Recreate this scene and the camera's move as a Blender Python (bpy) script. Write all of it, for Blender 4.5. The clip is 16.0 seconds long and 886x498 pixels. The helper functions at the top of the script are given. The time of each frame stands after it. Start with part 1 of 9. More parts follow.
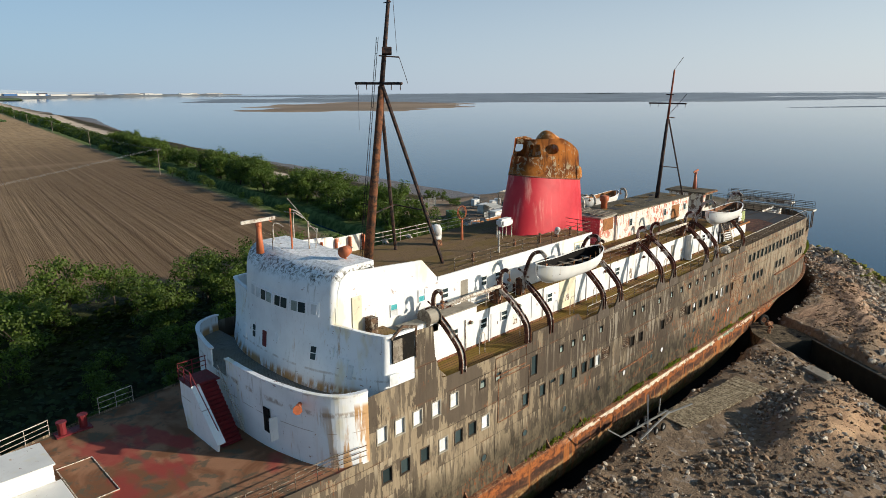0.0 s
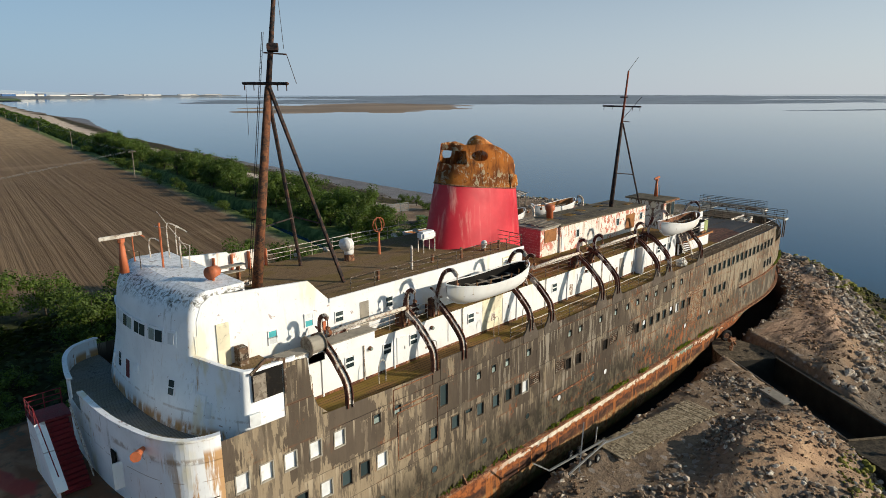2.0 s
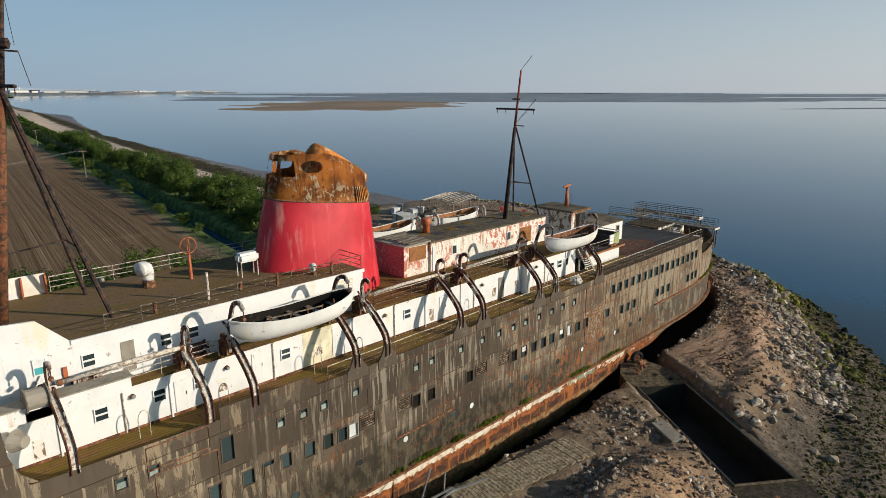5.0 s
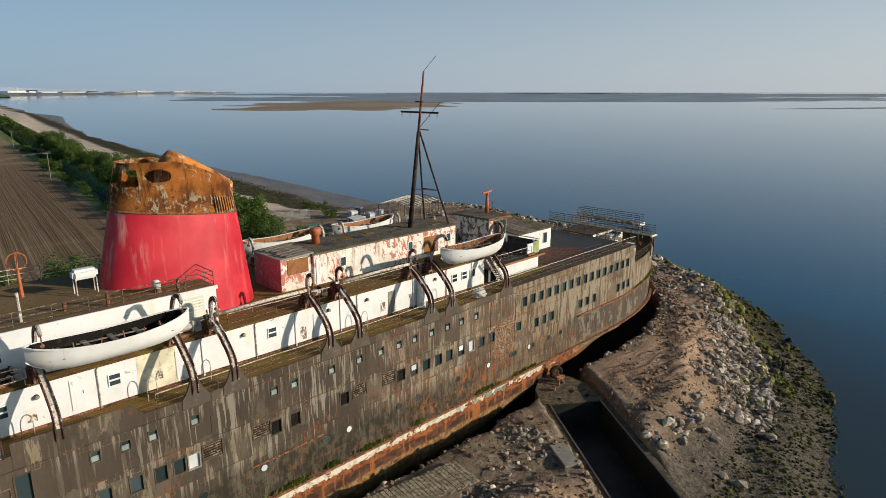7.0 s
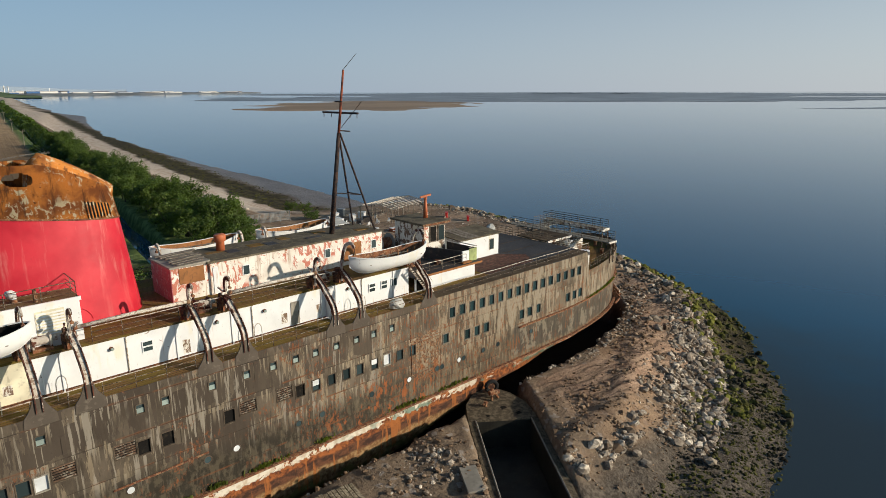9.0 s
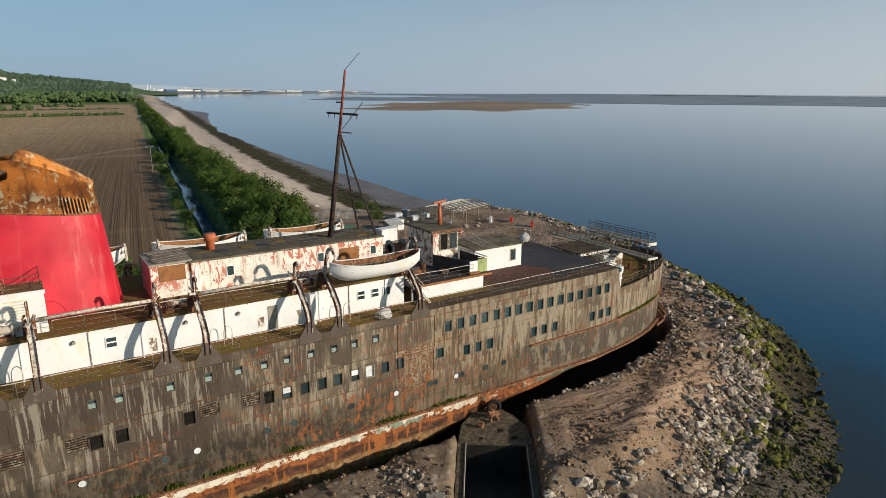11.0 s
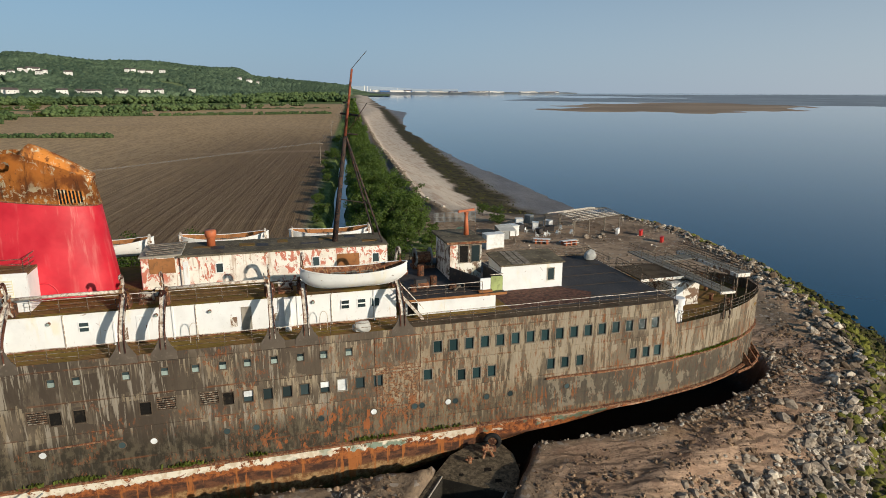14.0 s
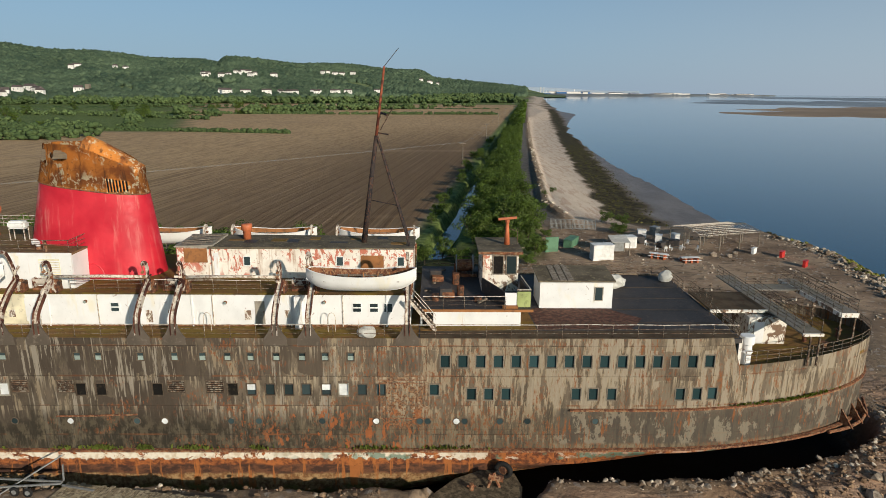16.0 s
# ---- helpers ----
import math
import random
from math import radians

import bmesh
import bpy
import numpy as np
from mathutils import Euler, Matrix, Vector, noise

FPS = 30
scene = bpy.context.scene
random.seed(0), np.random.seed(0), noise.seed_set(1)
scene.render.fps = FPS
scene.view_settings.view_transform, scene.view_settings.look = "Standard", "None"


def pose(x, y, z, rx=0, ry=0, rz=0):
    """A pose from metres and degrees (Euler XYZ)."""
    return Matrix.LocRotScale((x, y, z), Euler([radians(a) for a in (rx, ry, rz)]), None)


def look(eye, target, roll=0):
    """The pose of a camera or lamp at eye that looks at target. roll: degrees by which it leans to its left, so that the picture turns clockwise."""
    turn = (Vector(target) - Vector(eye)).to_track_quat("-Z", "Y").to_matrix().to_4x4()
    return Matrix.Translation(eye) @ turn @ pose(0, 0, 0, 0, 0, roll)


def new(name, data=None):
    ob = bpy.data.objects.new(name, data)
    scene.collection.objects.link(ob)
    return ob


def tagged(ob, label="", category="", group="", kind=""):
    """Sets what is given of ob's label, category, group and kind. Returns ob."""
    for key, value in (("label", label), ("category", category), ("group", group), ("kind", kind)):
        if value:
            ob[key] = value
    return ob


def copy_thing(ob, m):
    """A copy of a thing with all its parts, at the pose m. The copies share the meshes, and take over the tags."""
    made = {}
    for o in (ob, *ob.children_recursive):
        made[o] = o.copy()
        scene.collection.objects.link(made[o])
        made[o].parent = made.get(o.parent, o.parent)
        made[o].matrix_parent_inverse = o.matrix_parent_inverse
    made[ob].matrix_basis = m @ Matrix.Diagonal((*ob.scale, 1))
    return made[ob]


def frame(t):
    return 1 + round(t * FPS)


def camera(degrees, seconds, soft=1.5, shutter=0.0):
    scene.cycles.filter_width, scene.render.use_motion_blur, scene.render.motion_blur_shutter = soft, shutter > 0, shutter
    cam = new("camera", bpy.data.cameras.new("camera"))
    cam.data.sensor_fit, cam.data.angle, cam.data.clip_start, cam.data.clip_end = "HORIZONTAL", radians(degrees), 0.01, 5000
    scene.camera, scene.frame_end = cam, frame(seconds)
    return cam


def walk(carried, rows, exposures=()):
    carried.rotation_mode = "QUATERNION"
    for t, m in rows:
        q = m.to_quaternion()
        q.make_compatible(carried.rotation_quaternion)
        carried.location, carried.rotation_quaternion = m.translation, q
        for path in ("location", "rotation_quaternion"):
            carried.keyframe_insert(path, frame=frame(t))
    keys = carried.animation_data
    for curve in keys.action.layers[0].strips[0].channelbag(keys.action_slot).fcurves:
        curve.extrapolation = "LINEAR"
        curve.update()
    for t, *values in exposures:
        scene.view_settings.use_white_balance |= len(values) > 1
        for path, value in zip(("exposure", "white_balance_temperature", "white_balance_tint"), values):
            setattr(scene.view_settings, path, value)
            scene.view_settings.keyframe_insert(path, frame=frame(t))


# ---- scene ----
cam = camera(69.4, 16.0, soft=0.75)
PATH = [
    (0, (0.111, -34.033, 31.632), (1.489, -32.667, 31.147), -0.3),
    (0.5, (1.956, -34.474, 31.478), (3.333, -33.105, 31.0), -0.4),
    (1, (3.861, -34.75, 31.541), (5.238, -33.382, 31.06), -0.2),
    (1.5, (5.82, -35.034, 31.691), (7.198, -33.669, 31.205), -0.1),
    (2, (7.789, -35.504, 31.572), (9.169, -34.137, 31.092), -0.1),
    (2.5, (9.751, -35.999, 31.681), (11.13, -34.634, 31.198), -0.0),
    (3, (11.763, -36.544, 31.772), (13.143, -35.18, 31.287), 0.1),
    (3.5, (13.896, -37.26, 31.805), (15.275, -35.896, 31.319), 0.1),
    (4, (16.107, -37.957, 31.818), (17.488, -36.595, 31.331), 0.1),
    (6.5, (27.223, -42.936, 32.1), (28.605, -41.575, 31.612), -0.0),
    (7, (29.454, -44.016, 32.119), (30.836, -42.655, 31.631), -0.0),
    (7.5, (31.645, -45.045, 32.152), (33.028, -43.685, 31.662), -0.1),
    (8, (33.821, -46.107, 32.13), (35.196, -44.74, 31.64), -0.1),
    (8.5, (35.989, -47.148, 32.12), (37.347, -45.764, 31.629), -0.1),
    (9, (38.225, -48.194, 32.037), (39.554, -46.781, 31.549), -0.1),
    (11.5, (49.882, -52.297, 32.097), (50.876, -50.632, 31.61), 0.3),
    (12, (52.606, -52.991, 32.063), (53.518, -51.279, 31.577), 0.2),
    (12.5, (55.339, -53.514, 32.036), (56.168, -51.759, 31.552), 0.2),
    (13, (58.019, -53.818, 32.053), (58.76, -52.025, 31.567), 0.2),
    (13.5, (60.872, -54.035, 32.052), (61.516, -52.205, 31.565), 0.3),
    (14, (63.842, -54.169, 32.067), (64.378, -52.305, 31.58), 0.2),
    (14.5, (66.879, -54.117, 32.033), (67.296, -52.223, 31.545), 0.3),
    (15, (69.838, -53.851, 31.959), (70.131, -51.934, 31.472), 0.3),
    (15.5, (72.848, -53.428, 31.968), (73.006, -51.495, 31.481), 0.3),
    (16, (75.756, -52.786, 31.913), (75.779, -50.846, 31.427), 0.4),
]
walk(cam, [(t, look(eye, target, roll)) for t, eye, target, roll in PATH], [(0, 0.16), (4, -0.15), (8, -0.13), (12, -0.12), (16, -0.16)])

# ---- world, sun, exposure ----
SUN_AZ, SUN_EL = radians(145.0), radians(17.5)
world = bpy.data.worlds.new("sky")
scene.world = world
world.use_nodes = True
wn = world.node_tree
sky = wn.nodes.new("ShaderNodeTexSky")
sky.sky_type, sky.sun_disc = "NISHITA", False
sky.sun_elevation, sky.sun_rotation = SUN_EL, SUN_AZ
sky.altitude, sky.air_density, sky.dust_density, sky.ozone_density = 0, 0.8, 1.5, 2.9
wn.nodes["Background"].inputs["Strength"].default_value = 0.083
coords = wn.nodes.new("ShaderNodeTexCoord").outputs["Generated"]
lift = wn.nodes.new("ShaderNodeVectorMath")  # the sky reaches a little below the water's far edge
lift.operation = "ADD"
lift.inputs[1].default_value = (0.0, 0.0, 0.014)
wn.links.new(coords, lift.inputs[0])
wn.links.new(lift.outputs[0], sky.inputs["Vector"])
tint = wn.nodes.new("ShaderNodeMix")
tint.data_type, tint.blend_type = "RGBA", "MULTIPLY"
tint.inputs[0].default_value = 1.0
toward = wn.nodes.new("ShaderNodeVectorMath")  # the air is brighter and warmer towards the sun
toward.operation = "DOT_PRODUCT"
toward.inputs[1].default_value = (math.sin(SUN_AZ), math.cos(SUN_AZ), 0.0)
wn.links.new(coords, toward.inputs[0])
glow = wn.nodes.new("ShaderNodeMapRange")
for key, v in (("From Min", -0.75), ("From Max", 0.5), ("To Min", 0.0), ("To Max", 1.0)):
    glow.inputs[key].default_value = v
wn.links.new(toward.outputs["Value"], glow.inputs["Value"])


def by_sun(away, near):
    n = wn.nodes.new("ShaderNodeMix")
    n.data_type = "RGBA"
    wn.links.new(glow.outputs["Result"], n.inputs[0])
    n.inputs[6].default_value, n.inputs[7].default_value = (*away, 1.0), (*near, 1.0)
    return n.outputs[2]


wn.links.new(by_sun((0.90, 1.32, 1.30), (1.12, 1.45, 1.36)), tint.inputs[7])
wn.links.new(sky.outputs[0], tint.inputs[6])
haze = wn.nodes.new("ShaderNodeMix")
haze.data_type = "RGBA"
up = wn.nodes.new("ShaderNodeSeparateXYZ")
wn.links.new(coords, up.inputs[0])
veil = wn.nodes.new("ShaderNodeMapRange")  # haze thins with height
veil.interpolation_type = "SMOOTHSTEP"
for key, v in (("From Min", -0.05), ("From Max", 0.42), ("To Min", 0.84), ("To Max", 0.0)):
    veil.inputs[key].default_value = v
wn.links.new(up.outputs[2], veil.inputs["Value"])
wn.links.new(veil.outputs["Result"], haze.inputs[0])
wn.links.new(by_sun((4.3, 5.7, 7.5), (7.9, 8.2, 8.6)), haze.inputs[7])
wn.links.new(tint.outputs[2], haze.inputs[6])
wn.links.new(haze.outputs[2], wn.nodes["Background"].inputs["Color"])
sun_data = bpy.data.lights.new("sun", "SUN")
sun_data.energy, sun_data.angle, sun_data.color = 5.0, radians(0.6), (1.0, 0.875, 0.71)
sun = new("sun", sun_data)
to_sun = Vector((math.sin(SUN_AZ) * math.cos(SUN_EL), math.cos(SUN_AZ) * math.cos(SUN_EL), math.sin(SUN_EL)))
sun.matrix_world = look(to_sun * 100, (0, 0, 0))

# ---- materials ----
class Mat:
    """A small builder for node materials, in metres of the object's own space."""

    def __init__(self, name, rough=0.8, metal=0.0, space="Object"):
        self.m = bpy.data.materials.new(name)
        self.m.use_nodes = True
        self.nt = self.m.node_tree
        self.b = self.nt.nodes["Principled BSDF"]
        self.b.inputs["Roughness"].default_value = rough
        self.b.inputs["Metallic"].default_value = metal
        self.b.inputs["Specular IOR Level"].default_value = 0.12 if rough >= 0.75 else 0.4  # chalky and dusty surfaces hardly shine
        self.co = self.nt.nodes.new("ShaderNodeTexCoord").outputs[space]

    def put(self, value, socket):
        if isinstance(value, (int, float)):
            socket.default_value = value
        elif isinstance(value, tuple):
            socket.default_value = (*value[:3], 1.0)
        else:
            self.nt.links.new(value, socket)

    def noise(self, scale=1.0, detail=4.0, stretch=(1, 1, 1), rough=0.55, warp=0.0, off=(0, 0, 0)):
        mp = self.nt.nodes.new("ShaderNodeMapping")
        mp.inputs["Scale"].default_value = stretch
        mp.inputs["Location"].default_value = off
        self.nt.links.new(self.co, mp.inputs["Vector"])
        n = self.nt.nodes.new("ShaderNodeTexNoise")
        n.inputs["Scale"].default_value, n.inputs["Detail"].default_value = scale, detail
        n.inputs["Roughness"].default_value, n.inputs["Distortion"].default_value = rough, warp
        self.nt.links.new(mp.outputs[0], n.inputs["Vector"])
        return n.outputs["Fac"]

    def cells(self, scale=1.0, stretch=(1, 1, 1), what="Color", feature="F1"):
        mp = self.nt.nodes.new("ShaderNodeMapping")
        mp.inputs["Scale"].default_value = stretch
        self.nt.links.new(self.co, mp.inputs["Vector"])
        n = self.nt.nodes.new("ShaderNodeTexVoronoi")
        n.feature = feature
        n.inputs["Scale"].default_value = scale
        self.nt.links.new(mp.outputs[0], n.inputs["Vector"])
        return n.outputs[what]

    def axis(self, which):
        s = self.nt.nodes.new("ShaderNodeSeparateXYZ")
        self.nt.links.new(self.co, s.inputs[0])
        return s.outputs[which]

    def step(self, value, lo, hi, a=0.0, b=1.0):
        n = self.nt.nodes.new("ShaderNodeMapRange")
        n.interpolation_type = "SMOOTHSTEP"
        self.put(value, n.inputs["Value"])
        for key, v in (("From Min", lo), ("From Max", hi), ("To Min", a), ("To Max", b)):
            n.inputs[key].default_value = v
        return n.outputs["Result"]

    def math(self, op, a, b=0.0, c=0.0):
        n = self.nt.nodes.new("ShaderNodeMath")
        n.operation = op
        for i, v in enumerate((a, b, c)):
            self.put(v, n.inputs[i])
        return n.outputs[0]

    def mix(self, fac, a, b, mode="MIX"):
        n = self.nt.nodes.new("ShaderNodeMix")
        n.data_type, n.blend_type = "RGBA", mode
        self.put(fac, n.inputs[0])
        self.put(a, n.inputs[6])
        self.put(b, n.inputs[7])
        return n.outputs[2]

    def attr(self, name):
        n = self.nt.nodes.new("ShaderNodeAttribute")
        n.attribute_name = name
        return n.outputs["Fac"]

    def rand(self):
        return self.nt.nodes.new("ShaderNodeObjectInfo").outputs["Random"]

    def island(self):
        return self.nt.nodes.new("ShaderNodeNewGeometry").outputs["Random Per Island"]

    def bump(self, height, strength=0.4, distance=0.03):
        n = self.nt.nodes.new("ShaderNodeBump")
        n.inputs["Strength"].default_value, n.inputs["Distance"].default_value = strength, distance
        self.put(height, n.inputs["Height"])
        self.nt.links.new(n.outputs[0], self.b.inputs["Normal"])
        return self

    def color(self, c, rough=None, metal=None):
        self.put(c, self.b.inputs["Base Color"])
        if rough is not None:
            self.put(rough, self.b.inputs["Roughness"])
        if metal is not None:
            self.put(metal, self.b.inputs["Metallic"])
        return self


def plain(name, base, rough=0.7, metal=0.0, vary=0.25, scale=3.0, dirt=(0.08, 0.06, 0.04), amount=0.3, bump=0.25):
    """One paint or metal with two scales of wear."""
    k = Mat(name, rough, metal)
    big, fine = k.noise(scale * 0.25, 3), k.noise(scale * 5, 4)
    dark = tuple(v * (1 - vary) for v in base)
    c = k.mix(k.step(big, 0.35, 0.65), base, dark)
    c = k.mix(k.math("MULTIPLY", k.step(k.noise(scale, 5, warp=0.5), 0.52, 0.72), amount), c, dirt)
    k.color(c, k.step(fine, 0.3, 0.7, max(0.05, rough - 0.12), min(1, rough + 0.1)))
    k.bump(fine, bump, 0.01)
    return k.m


def hull_paint():
    k = Mat("weathered_hull_paint", 0.75)
    x, z = k.axis("X"), k.axis("Z")
    wob = k.math("MULTIPLY", k.math("SUBTRACT", k.noise(0.7, 4, (1, 1, 0.6)), 0.5), 0.5)
    comb = k.nt.nodes.new("ShaderNodeCombineXYZ")
    k.put(k.math("ADD", x, wob), comb.inputs[0])
    k.put(k.math("ADD", z, wob), comb.inputs[1])
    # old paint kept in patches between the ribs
    def plates(width, height, shift):
        br = k.nt.nodes.new("ShaderNodeTexBrick")
        mp = k.nt.nodes.new("ShaderNodeMapping")
        mp.inputs["Location"].default_value = shift
        k.nt.links.new(comb.outputs[0], mp.inputs["Vector"])
        k.nt.links.new(mp.outputs[0], br.inputs["Vector"])
        for key, v in (("Scale", 1.0), ("Mortar Size", 0.012), ("Mortar Smooth", 0.3), ("Brick Width", width), ("Row Height", height)):
            br.inputs[key].default_value = v
        br.inputs["Color1"].default_value, br.inputs["Color2"].default_value, br.inputs["Mortar"].default_value = (0, 0, 0, 1), (1, 1, 1, 1), (0.5, 0.5, 0.5, 1)
        return br.outputs["Color"]
    big, small = plates(3.1, 2.42, (0.7, 1.42, 0)), plates(1.25, 2.42, (0.2, 1.42, 0))
    ragged = k.noise(1.0, 6, (2.2, 2.2, 0.30), 0.68)
    fine = k.noise(1.0, 5, (7, 7, 0.7), 0.65)
    aft = k.step(x, 60, 88)
    sooty = k.math("MULTIPLY", k.step(x, 33, 45), k.step(x, 78, 66))  # the grimy middle length
    base = k.mix(k.step(k.noise(0.6, 5, (1, 1, 0.5), 0.65), 0.36, 0.64), (0.100, 0.081, 0.062), (0.172, 0.141, 0.108))
    pale = k.mix(fine, (0.225, 0.178, 0.122), (0.385, 0.32, 0.23))
    amount = k.math("ADD", k.math("MULTIPLY", aft, 0.06), k.math("MULTIPLY", k.step(x, 42, 28), 0.06))
    amount = k.math("SUBTRACT", amount, k.math("MULTIPLY", sooty, 0.022))
    c = k.mix(k.step(k.math("ADD", ragged, amount), 0.515, 0.545, 0, 0.9), base, pale)
    c = k.mix(k.step(fine, 0.58, 0.72, 0, 0.4), c, pale)
    c = k.mix(k.step(k.noise(1.0, 6, (3.2, 3.2, 0.35), 0.68, off=(7, 3, 2)), 0.56, 0.60, 0, 0.45), c, (0.052, 0.042, 0.034))
    c = k.mix(k.step(k.noise(1.0, 6, (14, 14, 2.4), 0.75, off=(2, 9, 4)), 0.55, 0.62, 0, 0.25), c, k.mix(k.noise(0.8, 3), (0.05, 0.038, 0.028), (0.36, 0.30, 0.22)))
    # smooth brown patches with ragged lower ends
    keep = k.math("ADD", k.math("MAXIMUM", k.math("MULTIPLY", big, 0.9), k.math("MULTIPLY", small, 0.8)), k.math("MULTIPLY", k.math("SUBTRACT", ragged, 0.5), 1.5))
    keep = k.math("ADD", keep, k.step(k.math("ABSOLUTE", k.math("SUBTRACT", x, 52.0)), 6, 14, 0.28, 0))
    keep = k.math("ADD", keep, k.math("MULTIPLY", k.math("SUBTRACT", k.noise(0.16, 3, (1, 1, 1.3), off=(2, 0, 5)), 0.5), 2.2))
    bay = k.math("MULTIPLY", k.math("FRACT", k.math("DIVIDE", k.math("SUBTRACT", x, 43.0), 9.9)), 9.9)  # plating under the boat tracks
    ply = k.math("MAXIMUM", k.step(k.math("ABSOLUTE", k.math("SUBTRACT", bay, 1.1)), 0.8, 1.05, 1, 0), k.step(k.math("ABSOLUTE", k.math("SUBTRACT", bay, 3.65)), 0.75, 1.0, 1, 0))
    keep = k.math("ADD", keep, k.math("MULTIPLY", k.math("MULTIPLY", ply, k.step(z, 11.0, 11.6)), k.step(x, 76, 74, 0, 0.55)))
    flat = k.math("MULTIPLY", k.step(keep, 0.76, 0.79), k.step(aft, 0.0, 1.0, 0.95, 0.65))
    c = k.mix(flat, c, k.mix(k.step(k.noise(0.35, 5, (1, 1, 0.5), 0.6), 0.35, 0.65), (0.084, 0.067, 0.053), (0.108, 0.087, 0.069)))
    # dirt in specks, thin pale runs below the plate seams
    c = k.mix(k.step(k.noise(4.5, 6, (1, 1, 0.8), 0.7), 0.60, 0.68, 0, 0.3), c, (0.045, 0.036, 0.028))
    drop = k.math("FRACT", k.math("DIVIDE", k.math("SUBTRACT", 13.45, z), 2.42))
    run = k.math("MULTIPLY", k.step(drop, 0.0, 0.6, 1.0, 0.0), k.step(k.noise(1.0, 4, (4, 4, 0.15), 0.6, off=(1, 5, 0)), 0.54, 0.62))
    c = k.mix(k.math("MULTIPLY", run, 0.75), c, (0.42, 0.36, 0.27))
    c = k.mix(1.0, c, k.mix(k.math("MULTIPLY", k.step(x, 30, 40), k.step(x, 68, 52)), (1.08, 1.06, 1.03), (0.76, 0.745, 0.735)), "MULTIPLY")
    # narrow grey drips left on the grimy plates
    wash = k.math("MULTIPLY", sooty, k.math("MULTIPLY", k.step(k.noise(1.0, 5, (4.2, 4.2, 0.26), 0.58, off=(3, 3, 8)), 0.56, 0.61), k.step(k.noise(0.25, 3, (1, 1, 0.8), off=(1, 6, 2)), 0.42, 0.55)))
    c = k.mix(k.math("MULTIPLY", wash, 0.8), c, (0.31, 0.275, 0.225))
    # slimy dark growth low on the side
    slime = k.math("MULTIPLY", k.step(k.math("ADD", z, k.math("MULTIPLY", k.noise(0.4, 5, (1, 1, 0.4), 0.65), 4.0)), 8.6, 10.8, 1, 0), k.step(x, 62, 84, 0.8, 0.4))
    c = k.mix(slime, c, k.mix(k.step(k.noise(1.6, 6, (1, 1, 0.5), 0.7), 0.46, 0.58), (0.030, 0.027, 0.020), (0.098, 0.082, 0.056)))
    # rust gathers along seams and in clusters towards the stern
    zone = k.math("ADD", k.math("ADD", k.noise(0.22, 4, (1, 1, 1.4), 0.6, 0.5), k.step(x, 58, 84, 0, 0.03)), k.math("ADD", k.step(x, 36, 74, -0.05, 0.07), k.step(z, 5.5, 9.0, 0.05, 0)))
    rust = k.math("MULTIPLY", k.step(zone, 0.52, 0.62), k.step(k.noise(3.4, 7, (1.2, 1.2, 0.5), 0.8, off=(4, 1, 1)), 0.53, 0.57))
    c = k.mix(k.math("MULTIPLY", rust, 0.85), c, k.mix(k.noise(5, 4), (0.13, 0.048, 0.025), (0.33, 0.12, 0.045)))
    seam = k.math("MULTIPLY", k.math("ADD", k.step(drop, 0.94, 0.985), k.step(drop, 0.0, 0.03, 0.6, 0)), k.step(k.noise(0.5, 5, (1, 1, 0.3)), 0.50, 0.58))
    c = k.mix(k.math("MULTIPLY", seam, k.step(x, 44, 70, 0.35, 0.9)), c, (0.22, 0.085, 0.035))
    dark_seam = k.math("MULTIPLY", k.step(drop, 0.975, 0.995), k.step(k.noise(0.4, 3, (1, 1, 0.3), off=(9, 0, 0)), 0.42, 0.5))
    c = k.mix(k.math("MULTIPLY", dark_seam, 0.7), c, (0.035, 0.028, 0.022))
    streak = ragged
    # flaking paint about the after side door
    near = k.math("MULTIPLY", k.step(k.math("ABSOLUTE", k.math("SUBTRACT", x, 73.3)), 1.2, 2.6, 1, 0), k.step(k.math("ABSOLUTE", k.math("SUBTRACT", z, 8.9)), 1.6, 2.7, 1, 0))
    flake = k.math("MULTIPLY", near, k.step(k.noise(2.6, 7, warp=1.2, rough=0.7), 0.49, 0.53))
    c = k.mix(flake, c, k.mix(k.step(k.noise(7, 4), 0.4, 0.6), (0.10, 0.045, 0.024), (0.30, 0.15, 0.075)))
    dab = k.math("MULTIPLY", k.math("MULTIPLY", k.step(x, 60, 65), k.step(x, 77, 73)), k.math("MULTIPLY", k.step(z, 8.6, 8.0), k.step(k.noise(1.0, 5, (1.7, 1.7, 0.7), 0.6, off=(3, 8, 6)), 0.57, 0.60)))
    c = k.mix(k.math("MULTIPLY", dab, 0.85), c, k.mix(k.noise(4, 3), (0.20, 0.07, 0.03), (0.46, 0.15, 0.05)))
    # boot topping: flaking white band, then bare rust in level zones
    low = k.step(k.math("ADD", z, k.math("MULTIPLY", k.noise(1.2, 4, (1, 1, 0.3)), 0.30)), 5.02, 5.10, 1, 0)
    level = k.math("ADD", z, k.math("MULTIPLY", k.math("SUBTRACT", k.noise(0.5, 4, (1, 1, 0.6)), 0.5), 0.7))
    orange = k.mix(k.step(k.noise(1.6, 6, (1, 1, 1.3), 0.7, 0.5), 0.40, 0.60), (0.115, 0.044, 0.026), (0.40, 0.135, 0.045))
    umber = k.mix(k.step(k.noise(1.2, 6, (0.8, 0.8, 1.8), 0.7), 0.42, 0.62), (0.062, 0.034, 0.026), (0.16, 0.072, 0.04))
